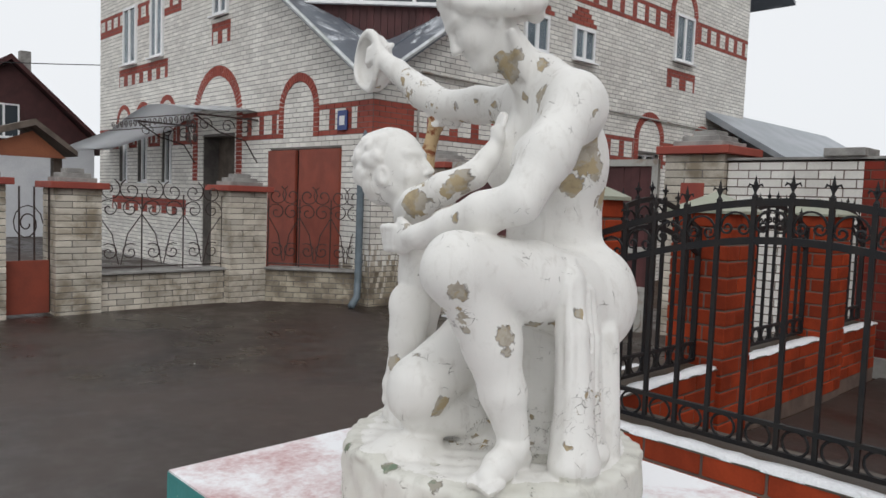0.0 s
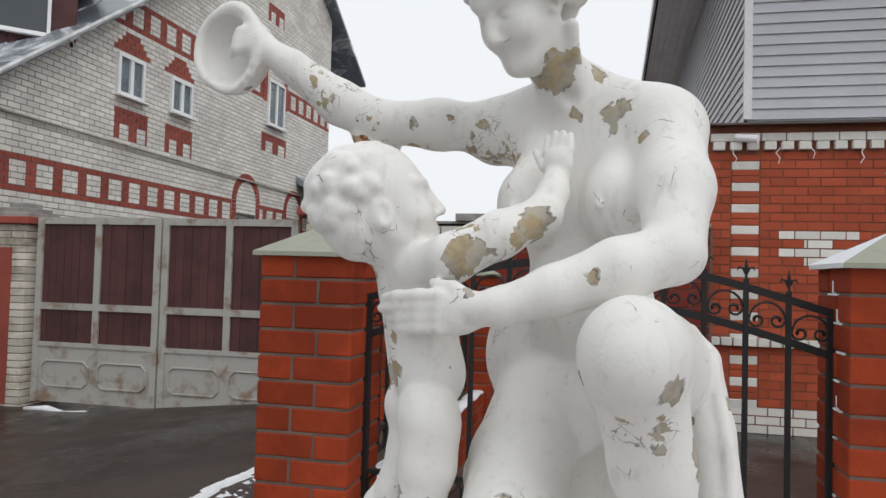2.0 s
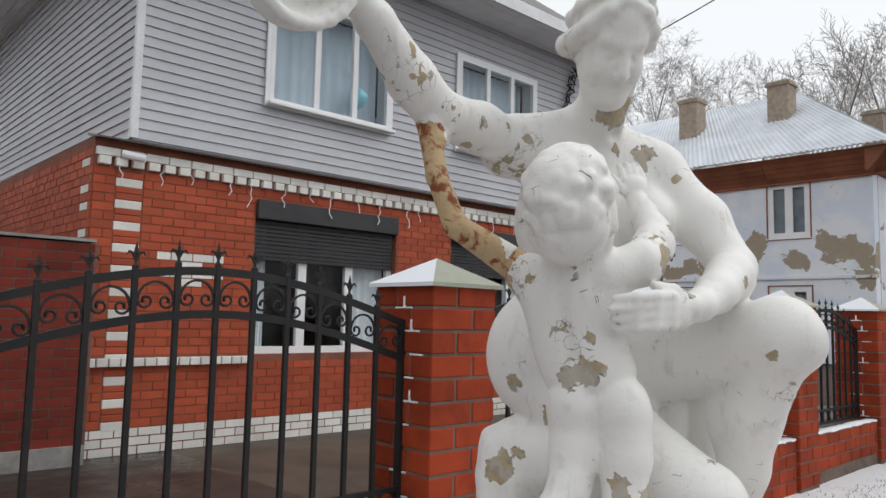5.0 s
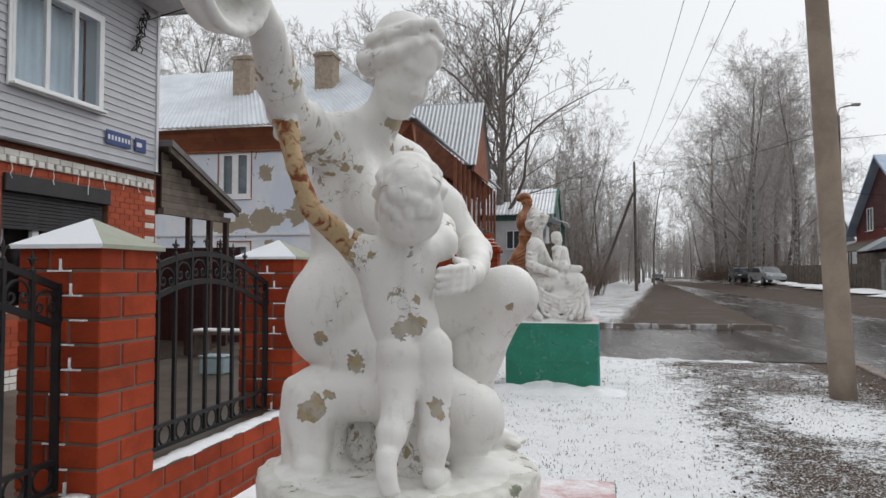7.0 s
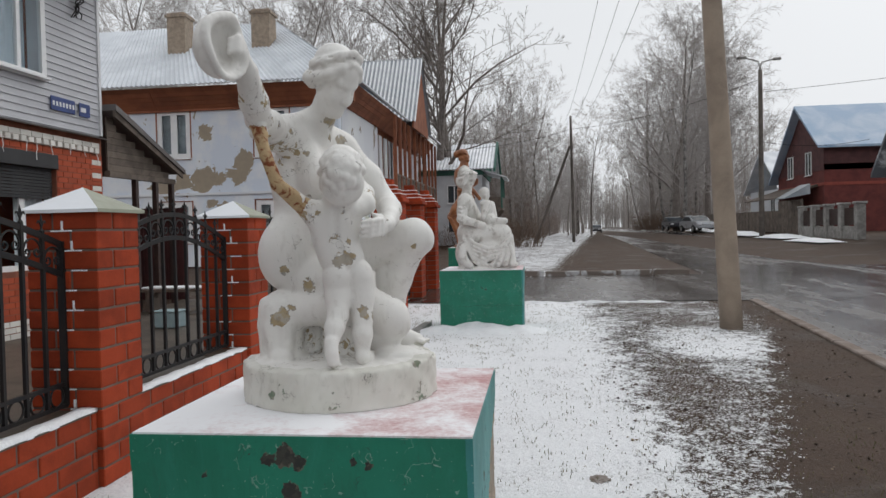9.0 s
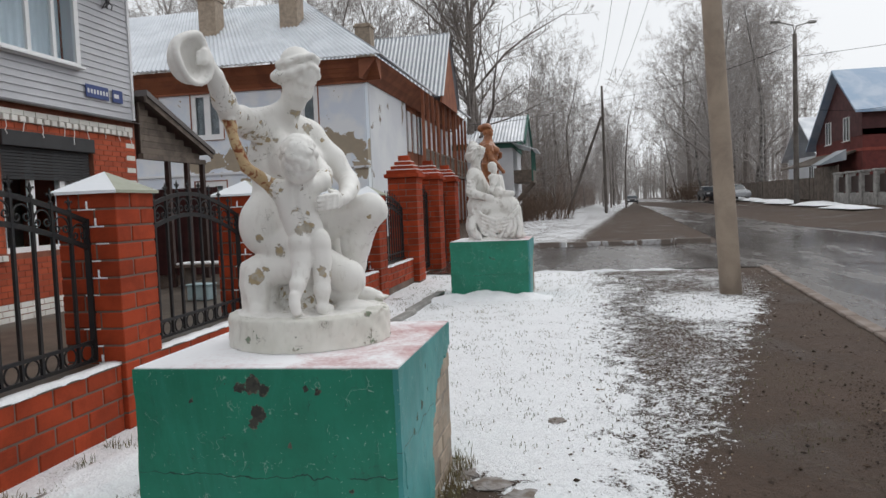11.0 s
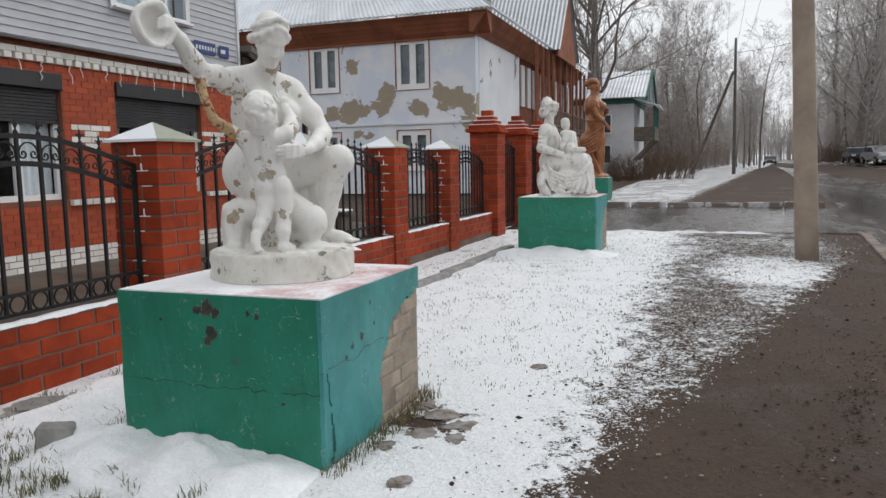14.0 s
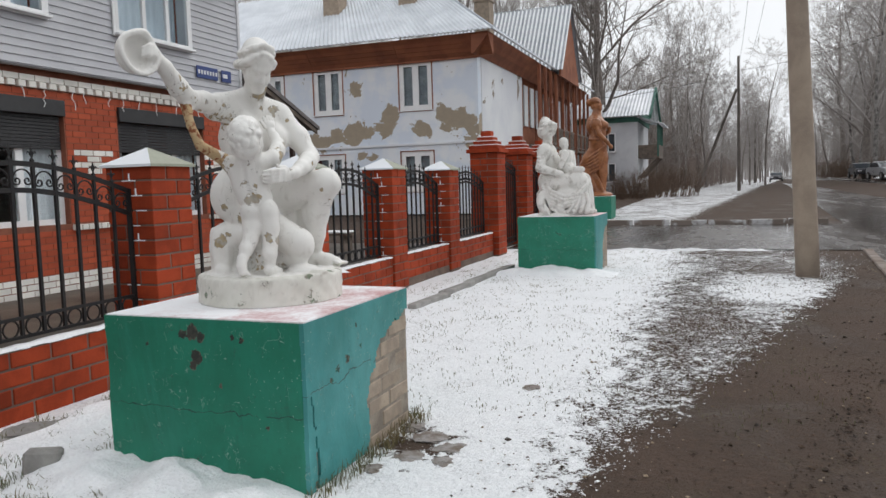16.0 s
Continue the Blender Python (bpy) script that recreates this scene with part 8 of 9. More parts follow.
M["plaster_old"] = peeling("stained old plaster", (0.50, 0.50, 0.47), (0.58, 0.58, 0.56), (0.34, 0.30, 0.25), (0.28, 0.25, 0.21), 0.7, 0.60)


def corrugated(name, parent, p0, p1, p2, p3, pitch, material, label):
    """A ridged metal roof slope between eave p0-p1 and ridge p3-p2; the ridges run up the slope."""
    p0, p1, p2, p3 = map(Vector, (p0, p1, p2, p3))
    n = int((p1 - p0).length / pitch * 4)
    nrm = (p1 - p0).cross(p3 - p0).normalized()
    vs, fs = [], []
    for i in range(n + 1):
        t = i / n
        h = nrm * 0.14 * pitch * math.sin(i * math.pi / 2)
        top = p3 + (p2 - p3) * t
        bot = p0 + (p1 - p0) * t
        for q in (bot + h, top + h, bot + h - nrm * 0.05, top + h - nrm * 0.05):
            vs.append(q[:])
    for i in range(n):
        a, b = 4 * i, 4 * i + 4
        fs += [(a, b, b + 1, a + 1), (a + 2, a + 3, b + 3, b + 2), (a, a + 2, b + 2, b)]
    me = mesh_of(name, vs, fs, M[material])
    me.materials.append(M["snow"])
    me.polygons.foreach_set("material_index", [1 if (k // 3) % 4 in (2, 3) and (k % 3) == 0 else 0 for k in range(len(me.polygons))])
    return part(name, me, None, parent, label)


M["pane_backing"] = surface("plain grey sheet behind the pane", (0.30, 0.33, 0.35), (0.20, 0.22, 0.24), 2.0, 30, 0.9)
old = thing("old_house", (8.5, -24.6, OZ), "old two-storey house, peeling pale blue plaster, corrugated metal roof", "house")
N_WIN = [(2.05, 3.55, 4.46, 6.5), (6.3, 7.75, 4.5, 6.5), (9.3, 10.6, 4.5, 6.4), (2.05, 3.55, 1.0, 2.7), (6.3, 7.75, 1.0, 2.7)]
part("wall_north", holed_wall(bmesh.new(), N_WIN, 0.0, 16.0, 0.0, 7.1, lambda u, d, z: (u, -d, z), 0.45), M["plaster_blue"], old, "pale blue plaster, fallen off in patches")
part("wall_west", boxed(-0.02, 0.4, -7.2, -0.46, 0, 7.1), M["plaster_pale"], old)
part("wall_back", boxed(0.6, 1.0, -22, -7.2, 0, 7.1), M["brown_wood"], old)
part("ledge", boxed(-0.05, 16, -0.0, 0.06, 2.95, 3.05), M["plaster_pale"], old)
# black filler behind the windows, coloured as the unlit rooms would look
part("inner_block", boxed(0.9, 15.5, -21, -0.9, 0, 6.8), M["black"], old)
for a, b, c, d in N_WIN:
    win = window("window", old, b - a, d - c, pose(b, -0.06, c, 0, 0, 180), lights=(0.5,), rail=0.20, glass="glass")
    # plain grey sheet that sets the tone of the panes
    part("curtain", boxed(0.1, b - a - 0.1, 0.10, 0.12, 0.1, d - c - 0.1), M["pane_backing"], win, "plain grey sheet behind the pane")
    part("casing", holed_wall(bmesh.new(), [(0.0, b - a, 0.0, d - c)], -0.05, b - a + 0.05, -0.07, d - c + 0.04, lambda u, dd, z: (u, -0.075 + dd, z), 0.03), M["brown_wood"], win, "narrow brown casing")
# boarded frieze and eave, plank by plank
part("eave_core", prism([(-0.02, 6.5), (0.06, 6.5), (0.72, 7.3), (-0.02, 7.3)], -0.7, 16.0, "x"), M["brown_wood"], old)
part("eave_core", prism([(0.02, 6.5), (-0.06, 6.5), (-0.72, 7.3), (0.02, 7.3)], -22.5, 0.7), M["brown_wood"], old)
for k in range(5):
    u0, u1 = k / 5, (k + 1) / 5 - 0.012
    for seg in range(4):
        part("eave_board", prism([(0.064 + 0.66 * u0, 6.5 + 0.8 * u0), (0.084 + 0.66 * u0, 6.49 + 0.8 * u0), (0.084 + 0.66 * u1, 6.49 + 0.8 * u1), (0.064 + 0.66 * u1, 6.5 + 0.8 * u1)], -0.7 + 4.2 * seg, 3.48 + 4.2 * seg, "x"), M["brown_wood"], old)
    part("eave_board", prism([(-0.064 - 0.66 * u0, 6.5 + 0.8 * u0), (-0.084 - 0.66 * u0, 6.49 + 0.8 * u0), (-0.084 - 0.66 * u1, 6.49 + 0.8 * u1), (-0.064 - 0.66 * u1, 6.5 + 0.8 * u1)], -7.2, 0.7), M["brown_wood"], old)
part("frieze_moulding", boxed(-0.1, 16, 0.005, 0.10, 6.42, 6.5), M["brown_wood"], old)
E0 = 7.32
corrugated("roof_north", old, (-0.95, 0.95, E0), (16.5, 0.95, E0), (16.5, -5.0, E0 + 4.0), (4.3, -5.0, E0 + 4.0), 0.21, "ridge_metal", "corrugated metal with snow in its valleys")
corrugated("roof_west", old, (-0.95, -11.2, E0), (-0.95, 0.95, E0), (4.3, -5.0, E0 + 4.0), (4.3, -5.4, E0 + 4.0), 0.21, "ridge_metal", "")
# street-side wing with its steep gable
corrugated("wing_roof", old, (7.0, -10.9, E0), (-1.35, -10.9, E0), (-1.35, -13.9, 11.4), (7.0, -13.9, 11.4), 0.24, "roof_grey", "grey corrugated slope")
corrugated("wing_roof", old, (-1.35, -16.9, E0), (7.0, -16.9, E0), (7.0, -13.9, 11.4), (-1.35, -13.9, 11.4), 0.24, "roof_grey", "")
part("wing_gable", prism([(-11.1, 7.0), (-13.9, 11.2), (-16.7, 7.0)], -1.2, -1.1, "x"), M["brown_wood"], old)
corrugated("roof_west", old, (-1.2, -22.5, E0), (-1.2, -16.9, E0), (4.3, -16.9, E0 + 4.0), (4.3, -22.5, E0 + 4.0), 0.21, "ridge_metal", "")
for x, y, z0 in ((7.8, -2.4, 8.4), (4.0, -2.6, 8.4), (2.6, -9.5, 8.4)):
    ch = part("chimney", boxed(x - 0.42, x + 0.42, y - 0.42, y + 0.42, z0, 11.15, bevel=0.02), M["bare_brick"], old, "buff brick chimney")
    part("chimney_cap", boxed(x - 0.48, x + 0.48, y - 0.48, y + 0.48, 10.95, 11.05), M["bare_brick"], ch)
# open timber balconies on the street side
for y0, y1, nposts in ((-7.2, -11.2, 4), (-11.4, -16.4, 4), (-17.0, -21.5, 4)):
    bl = new("balcony")
    bl.parent = old
    part("floor", boxed(-1.0, 0.6, y1, y0, 3.0, 3.16), M["grey_wood"], bl)
    part("back_panel", boxed(0.30, 0.34, y1, y0, 3.1, 6.9), M["brown_wood"], bl)
    for k in range(nposts):
        y = y0 + (y1 - y0) * k / (nposts - 1)
        part("post", boxed(-0.98, -0.84, y - 0.06, y + 0.06, 0.0, 7.1), M["brown_wood"], bl)
        part("panel", boxed(0.2, 0.28, y - 0.75, y - 0.05, 4.2, 6.3), M["plaster_pale"], bl, "white sheet between the posts")
    for z in (3.3, 4.15):
        part("rail", boxed(-0.95, -0.87, y1, y0, z - 0.05, z + 0.05), M["grey_wood"], bl)
    me = None
    for k in range(int((y0 - y1) / 0.17)):
        b = part("slat", me or boxed(-0.93, -0.90, -0.05, 0.05, 3.2, 4.1), M["grey_wood"], bl)
        me = b.data
        b.matrix_basis = pose(0, y0 - 0.1 - 0.17 * k, 0)

# ---- further white house with green balcony, beyond the trees ----
g4 = thing("green_house", (3.6, -48.0, 0.3), "white two-storey house with green trim and pale metal roof", "house")
# white plaster chosen over stained: haze at this distance put into the colour
part("wall", boxed(0.9, 12, -8, 0, 0, 5.0), M["plaster_white"], g4)
part("frieze", boxed(0.8, 12, -8.1, 0.1, 5.0, 5.35), M["green_paint"], g4, "green boarded frieze")
corrugated("roof_slope", g4, (0.05, 0.7, 5.35), (12.5, 0.7, 5.35), (12.5, -4.0, 7.6), (0.05, -4.0, 7.6), 0.24, "roof_metal", "pale metal with snow")
corrugated("roof_slope", g4, (12.5, -8.7, 5.35), (0.05, -8.7, 5.35), (0.05, -4.0, 7.6), (12.5, -4.0, 7.6), 0.24, "roof_metal", "")
part("verge", prism([(0.75, 5.15), (-4.0, 7.5), (-8.75, 5.15), (-8.75, 5.4), (-4.0, 7.75), (0.75, 5.4)], -0.10, 0.05, "x"), M["green_paint"], g4)
part("gable", prism([(0.0, 5.3), (-4.0, 7.3), (-8.0, 5.3)], 0.65, 0.75, "x"), M["green_paint"], g4)
part("balcony_roof", prism([(0.9, 5.28), (-0.85, 4.72), (-0.85, 4.80), (0.9, 5.38)], -4.6, 0.3), M["roof_metal"], g4, "pale metal with snow")
for z in (0.9, 3.0):
    window("window", g4, 1.0, 1.3, pose(3.4, 0.04, z, 0, 0, 180), lights=(0.5,))
bal = new("balcony")
bal.parent = g4
part("floor", boxed(-0.5, 0.9, -4.2, -0.4, 2.5, 2.65), M["grey_wood"], bal)
part("front", boxed(-0.5, -0.4, -4.2, -0.4, 2.65, 3.4), M["grey_wood"], bal)
part("side", boxed(-0.4, 0.9, -0.5, -0.4, 2.65, 3.4), M["grey_wood"], bal)
for y in (-4.1, -2.3, -0.5):
    part("post", boxed(-0.5, -0.38, y, y + 0.12, 2.6, 4.86), M["green_paint"], bal)
    part("bracket", tube(bmesh.new(), [(0.9, y + 0.06, 1.1), (-0.4, y + 0.06, 2.5)], 0.07, 6), M["grey_wood"], bal)
# ---- across the street ----
M["maroon_brick"] = surface("maroon painted brick", (0.16, 0.034, 0.028), (0.11, 0.025, 0.022), 1.5, 40, 0.8)
rh = thing("red_gable_house", (-18.0, -46.6, 0.6), "dark red house with a steep gable and blue sheet roof", "house")
part("wall", boxed(-9, 0, -9.2, 0.0, 0, 4.6), M["maroon_brick"], rh)
part("upper_wall", boxed(-9, -0.02, -3.8, -0.02, 4.6, 6.1), M["maroon_brick"], rh)
part("gable", prism([(-9.2, 4.2), (-3.8, 8.75), (0.0, 6.05), (0.0, 4.2)], -9, 0.03, "x"), M["maroon_wood"], rh)
part("roof", prism([(-9.7, 3.75), (-3.8, 8.78), (0.6, 5.6), (0.6, 5.75), (-3.8, 8.98), (-9.7, 3.9)], -9, 0.6, "x"), M["blue_roof"], rh, "light blue sheet metal roof")
part("string_course", boxed(-9, 0.05, -9.22, 0.03, 3.2, 3.4), M["red_paint_brick"], rh)
for y in (-6.8, -3.2):
    window("window", rh, 1.1, 1.6, pose(0.06, y, 4.0, 0, 0, 90), lights=(0.5,))
part("lean_to", prism([(0.0, 3.2), (2.6, 2.4), (2.6, 2.5), (0, 3.35)], -9, -1.0), M["grey_wood"], rh)
pw = thing("pale_house", (-19.0, -58.0, 0.6), "pale house with a snowy roof", "house")
part("wall", boxed(-8, 0, -9, 0, 0, 3.6), M["plaster_pale"], pw)
part("roof", prism([(-9.5, 3.4), (-4.5, 6.8), (0.6, 3.4), (0.6, 3.55), (-4.5, 7.0), (-9.5, 3.55)], -8.6, 0.5, "x"), M["roof_metal"], pw)
window("window", pw, 1.2, 1.3, pose(0.02, -3, 1.5, 0, 0, 90), lights=(0.5,))
dg = thing("dark_gable_house", (-16.2, -26.5, 0.5), "timber house with dark gable and pale lower wall", "house")
part("wall", boxed(-8, 0, -7, 0, 0, 3.4), M["plaster_pale"], dg)
part("gable", prism([(-7.0, 3.4), (-3.5, 7.4), (0, 3.4)], -8, 0.0, "x"), M["grey_wood"], dg)
part("roof", prism([(-7.7, 3.0), (-3.5, 7.7), (0.7, 3.0), (0.7, 3.2), (-3.5, 7.95), (-7.7, 3.2)], -8, 0.6, "x"), M["dark_roof"], dg)
for y in (-5.2, -2.4):
    window("window", dg, 1.0, 1.3, pose(0.02, y + 1.0, 1.3, 0, 0, 90), lights=(0.5,))
ff = thing("pillar_fence", (-14.6, -33.0, land(-14.6, -36)), "low wall with concrete pillars and dark iron panels", "fence", "far fences")
part("base_wall", boxed(-0.12, 0.12, -7.6, 0.0, -0.2, 0.5, bevel=0.02), M["concrete"], ff)
for k in range(5):
    part("pillar", boxed(-0.2, 0.2, -1.9 * k - 0.2, -1.9 * k + 0.2, -0.2, 1.55, bevel=0.02), M["concrete"], ff)
    part("pillar_cap", boxed(-0.26, 0.26, -1.9 * k - 0.26, -1.9 * k + 0.26, 1.55, 1.68, bevel=0.03), M["concrete"], ff)
    if k < 4:
        part("panel", boxed(-0.03, 0.03, -1.9 * k - 1.7, -1.9 * k - 0.2, 0.55, 1.4), M["iron_brown"], ff)
bg = thing("board_gate", (-14.7, -40.9, land(-14.7, -43)), "tall grey double board gate under a small roof", "gate", "far fences")
for k in range(7):
    part("board", boxed(-0.03, 0.03, -0.62 * k - 0.58, -0.62 * k, 0.05, 2.05), M["grey_wood"], bg)
part("gate_roof", prism([(-0.5, 2.35), (0.9, 2.1), (0.9, 2.16), (-0.5, 2.95)], -1.9, -0.2), M["roof_grey"], bg)
bf = thing("board_fence", (-15.4, -46.0, land(-15.4, -50)), "weathered grey board fence along the far side", "fence", "far fences")
me = None
for k in range(90):
    b = part("board", me or boxed(-0.02, 0.02, -0.12, 0.12, 0, 1.45), M["grey_wood"], bf)
    me = b.data
    b.matrix_basis = pose(0.01 * math.sin(k * 2), -0.27 * k, 0.0018 * k)

# ---- poles and wires ----
def concrete_pole(at, h, lean, r0, r1, key, label, lamp=False):
    ob = thing("utility_pole", at, label, "pole", "utility poles")
    part("shaft", tube(bmesh.new(), [(lean[0] * k / 8, lean[1] * k / 8, h * k / 8 - 0.2) for k in range(9)], [r0 + (r1 - r0) * k / 8 for k in range(9)], 14), M[key], ob, smooth=True)
    if lamp:
        arm = part("arm", tube(bmesh.new(), [(0, 0, h - 0.2), (0.1, 0, h + 0.3), (0.9, 0, h + 0.55)], 0.04, 6), M["concrete"], ob)
        part("lamp_head", boxed(0.8, 1.35, -0.14, 0.14, h + 0.5, h + 0.64, bevel=0.03), M["concrete"], arm, "grey street lamp head")
        arm = part("arm", tube(bmesh.new(), [(0, 0, h - 0.2), (-0.1, 0, h + 0.25), (-0.8, 0, h + 0.4)], 0.04, 6), M["concrete"], ob)
        part("lamp_head", boxed(-1.2, -0.75, -0.14, 0.14, h + 0.34, h + 0.48, bevel=0.03), M["concrete"], arm)
    if key == "pole":
        part("crossarm", boxed(lean[0] - 0.7, lean[0] + 0.7, lean[1] - 0.05, lean[1] + 0.05, h - 0.9, h - 0.8), M["iron"], ob)
    return ob


concrete_pole((-2.05, -6.42, land(-2, -6.4)), 8.5, (0.42, 0.1), 0.155, 0.115, "pole", "beige concrete utility pole in the snowy verge")
concrete_pole((-13.0, -42.9, land(-13, -42.9)), 10.4, (0, 0), 0.17, 0.12, "old_wood_pole", "dark concrete street lamp pole across the street", True)
wp = concrete_pole((-2.2, -55.0, land(-2.2, -55)), 10.2, (0.1, 0), 0.13, 0.09, "old_wood_pole", "dark wooden telegraph pole with a strut")
part("strut", tube(bmesh.new(), [(3.1, 0.4, -0.2), (0.2, 0, 7.6)], [0.12, 0.10], 8), M["old_wood_pole"], wp)
concrete_pole((-5.5, -110.0, land(-5, -110)), 9.5, (0, 0), 0.16, 0.12, "old_wood_pole", "dark wooden telegraph pole far down the street")
wires = thing("overhead_wires", (-2.0, -6.4, 8.0), "thin overhead wires strung between the poles", "wires")


def wire(a, b, sag, r=0.012):
    a, b = Vector(a), Vector(b)
    o = Vector((-2.0, -6.4, 8.0))
    part("wire", tube(bmesh.new(), [(a + (b - a) * t / 16 - Vector((0, 0, sag * 4 * (t / 16) * (1 - t / 16)))) - o for t in range(17)], r, 4), M["iron"], wires)


for k, dx in enumerate((-0.6, 0.0, 0.6)):
    wire((-1.63 + dx, -6.3, 8.0 - 0.1 * k), (-2.1 + dx, -55, 9.6), 0.9, 0.007)
    wire((-1.63 + dx, -6.3, 8.0 - 0.1 * k), (-0.6 + dx, 45, 9.0), 0.9, 0.007)
wire((-2.1, -55, 9.2), (-13.0, -42.9, 10.2), 0.5, 0.014)
wire((-2.1, -55, 9.2), (8.0, -47, 7.0), 0.4, 0.014)
wire((-13.0, -42.9, 9.4), (-40.0, -22.0, 9.5), 0.4, 0.016)
wire((-13.0, -42.9, 6.4), (-18.0, -40.0, 6.0), 0.3, 0.014)
wire((8.70, -8.33, 5.98), (-1.63, -6.35, 7.7), 0.15, 0.010)
wire((8.0, 24.0, 5.2), (-10.0, 40.0, 7.0), 0.6, 0.016)


# ---- vehicles ----
def car(at, rz, key, label):
    ob = thing("car", at, label, "car", "parked cars", rz=rz)
    out = [(-2.05, 0.35), (-2.1, 0.62), (-1.9, 0.85), (-1.05, 0.95), (-0.45, 1.38), (0.85, 1.42), (1.6, 1.02), (2.0, 0.92), (2.08, 0.6), (2.0, 0.35)]
    bm = prism(out, -0.82, 0.82)
    bmesh.ops.bevel(bm, geom=bm.edges[:], offset=0.07, segments=2, affect="EDGES")
    body = part("body", bm, M[key], ob, smooth=False)
    for y in (-0.83, 0.83):
        part("side_window", prism([(-0.85, 0.98), (-0.4, 1.32), (0.8, 1.34), (1.3, 1.0)], y - 0.01, y + 0.01), M["glass_dark"], body)
    part("windscreen", prism([(-1.08, 0.97), (-1.06, 1.0), (-0.5, 1.38), (-0.46, 1.36)], -0.7, 0.7), M["glass_dark"], body)
    part("rear_window", prism([(1.52, 1.06), (1.55, 1.09), (0.95, 1.41), (0.92, 1.39)], -0.7, 0.7), M["glass_dark"], body)
    part("roof_snow", boxed(-0.4, 0.85, -0.65, 0.65, 1.40, 1.45, bevel=0.02), M["snow"], body)
    for x in (-1.35, 1.35):
        for y in (-0.82, 0.82):
            w = part("wheel", tube(bmesh.new(), [(x, y - 0.09, 0.31), (x, y + 0.09, 0.31)], 0.31, 16), M["black"], ob)
            part("rim", tube(bmesh.new(), [(x, y - 0.095, 0.31), (x, y + 0.095, 0.31)], 0.18, 12), M["concrete"], w)
    for y in (-0.55, 0.55):
        part("headlight", boxed(-2.13, -2.03, y - 0.16, y + 0.16, 0.62, 0.78, bevel=0.02), M["sign_white"], body)
    return ob


car((-13.3, -63.0, land(-13.3, -63) + 0.02), -80, "car_silver", "silver hatchback parked on the snowy roadside")
car((-13.6, -76.0, land(-13.6, -76) + 0.02), -88, "car_dark", "dark parked car with snow on its roof")
car((-8.8, -118.0, land(-8.8, -118) + 0.02), -95, "car_dark", "dark car far down the street")


# ---- bare trees ----
def grow(rng, start, way, length, radius, depth, spread, segs, droop, out, bend=0.16, thin=0.004):
    """Adds (points, radii, depth) of one branch and its children."""
    pts, rad = [Vector(start)], [radius]
    d = Vector(way).normalized()
    for i in range(segs):
        d = (d + Vector((rng.uniform(-1, 1), rng.uniform(-1, 1), rng.uniform(-0.6, 0.8))) * bend + Vector((0, 0, -droop * (depth > 1)))).normalized()
        pts.append(pts[-1] + d * length / segs)
        rad.append(max(thin, radius * (1 - (0.94 if depth < 2 else 0.75) * (i + 1) / segs)))
    out.append((pts, rad, depth))
    return pts, rad


def tree_meshes(seed, height, girth, limbs, spread, droop, depth=3, start=0.3, twin=False, fork=(8, 7, 4), up=0.12, wander=0.16, thick=(0.28, 0.46), thin=0.008, reach=1.0):
    rng = random.Random(seed)
    out = []
    trunks = [((0, 0, -0.2), (0.03, 0.02, 1))]
    if twin:
        trunks.append(((0.95, 0.1, -0.1), (0.03, 0.02, 1)))
    for base, way in trunks:
        pts, rad = grow(rng, base, way, height, girth, 0, spread, 9, 0, out, 0.07 if twin else 0.16)
        level = [(pts, rad, 0, height)]
        for dep in range(1, depth + 1):
            nxt = []
            for p, r, _, L in level:
                n = limbs if dep == 1 else fork[dep - 2]
                for k in range(n):
                    t = start + (0.97 - start) * (k + rng.random() * 0.8) / n if dep == 1 else 0.15 + 0.82 * (k + rng.random()) / n
                    i = min(int(t * (len(p) - 1)), len(p) - 2)
                    f = t * (len(p) - 1) - i
                    q = p[i].lerp(p[i + 1], f)
                    axis = (p[i + 1] - p[i]).normalized()
                    side = axis.orthogonal().normalized()
                    side.rotate(Matrix.Rotation(rng.uniform(0, 2 * math.pi), 3, axis))
                    d = axis * (1 - spread * rng.uniform(0.6, 1.1)) + side * spread * rng.uniform(0.8, 1.2) + Vector((0, 0, up))
                    ln_ = L * rng.uniform(0.28, 0.5) * (1.15 - 0.55 * t) * (reach if dep == 1 else 1.0)
                    rr = max(thin, r[i] * rng.uniform(*thick))
                    nxt.append((*grow(rng, q, d, ln_, rr, dep, spread, 5 if dep < 2 else ((4 if depth > 3 else 3) if dep < 3 else (2 if depth > 3 else 1)), droop, out, wander, thin * 0.75), dep, ln_))
            level = nxt
    return out


def tubes_mesh(name, branches, material):
    vs, fs = [], []
    for pts, rad, dep in branches:
        s = 8 if dep == 0 else (5 if dep == 1 else 3)
        base = len(vs)
        for i, (q, r) in enumerate(zip(pts, rad)):
            d = (pts[min(i + 1, len(pts) - 1)] - pts[max(i - 1, 0)]).normalized()
            a = d.orthogonal().normalized()
            b = d.cross(a)
            for k in range(s):
                t = 2 * math.pi * k / s
                vs.append((q + (a * math.cos(t) + b * math.sin(t)) * r)[:])
        for i in range(len(pts) - 1):
            for k in range(s):
                o = base + i * s
                fs.append((o + k, o + (k + 1) % s, o + s + (k + 1) % s, o + s + k))
    return mesh_of(name, vs, fs, material, True)


def bare_tree(seed, at, height, girth, limbs, spread, droop, bark, label, limb="twig", **kw):
    ob = thing("tree", at, label, "tree", "bare trees")
    br = tree_meshes(seed, height, girth, limbs, spread, droop, **kw)
    part("trunk", tubes_mesh("trunk", [b for b in br if b[2] == 0], M[bark]), None, ob)
    part("crown", tubes_mesh("crown", [b for b in br if b[2] > 0], M[limb]), None, ob, "bare twigs paled for haze without leaves")
    return ob


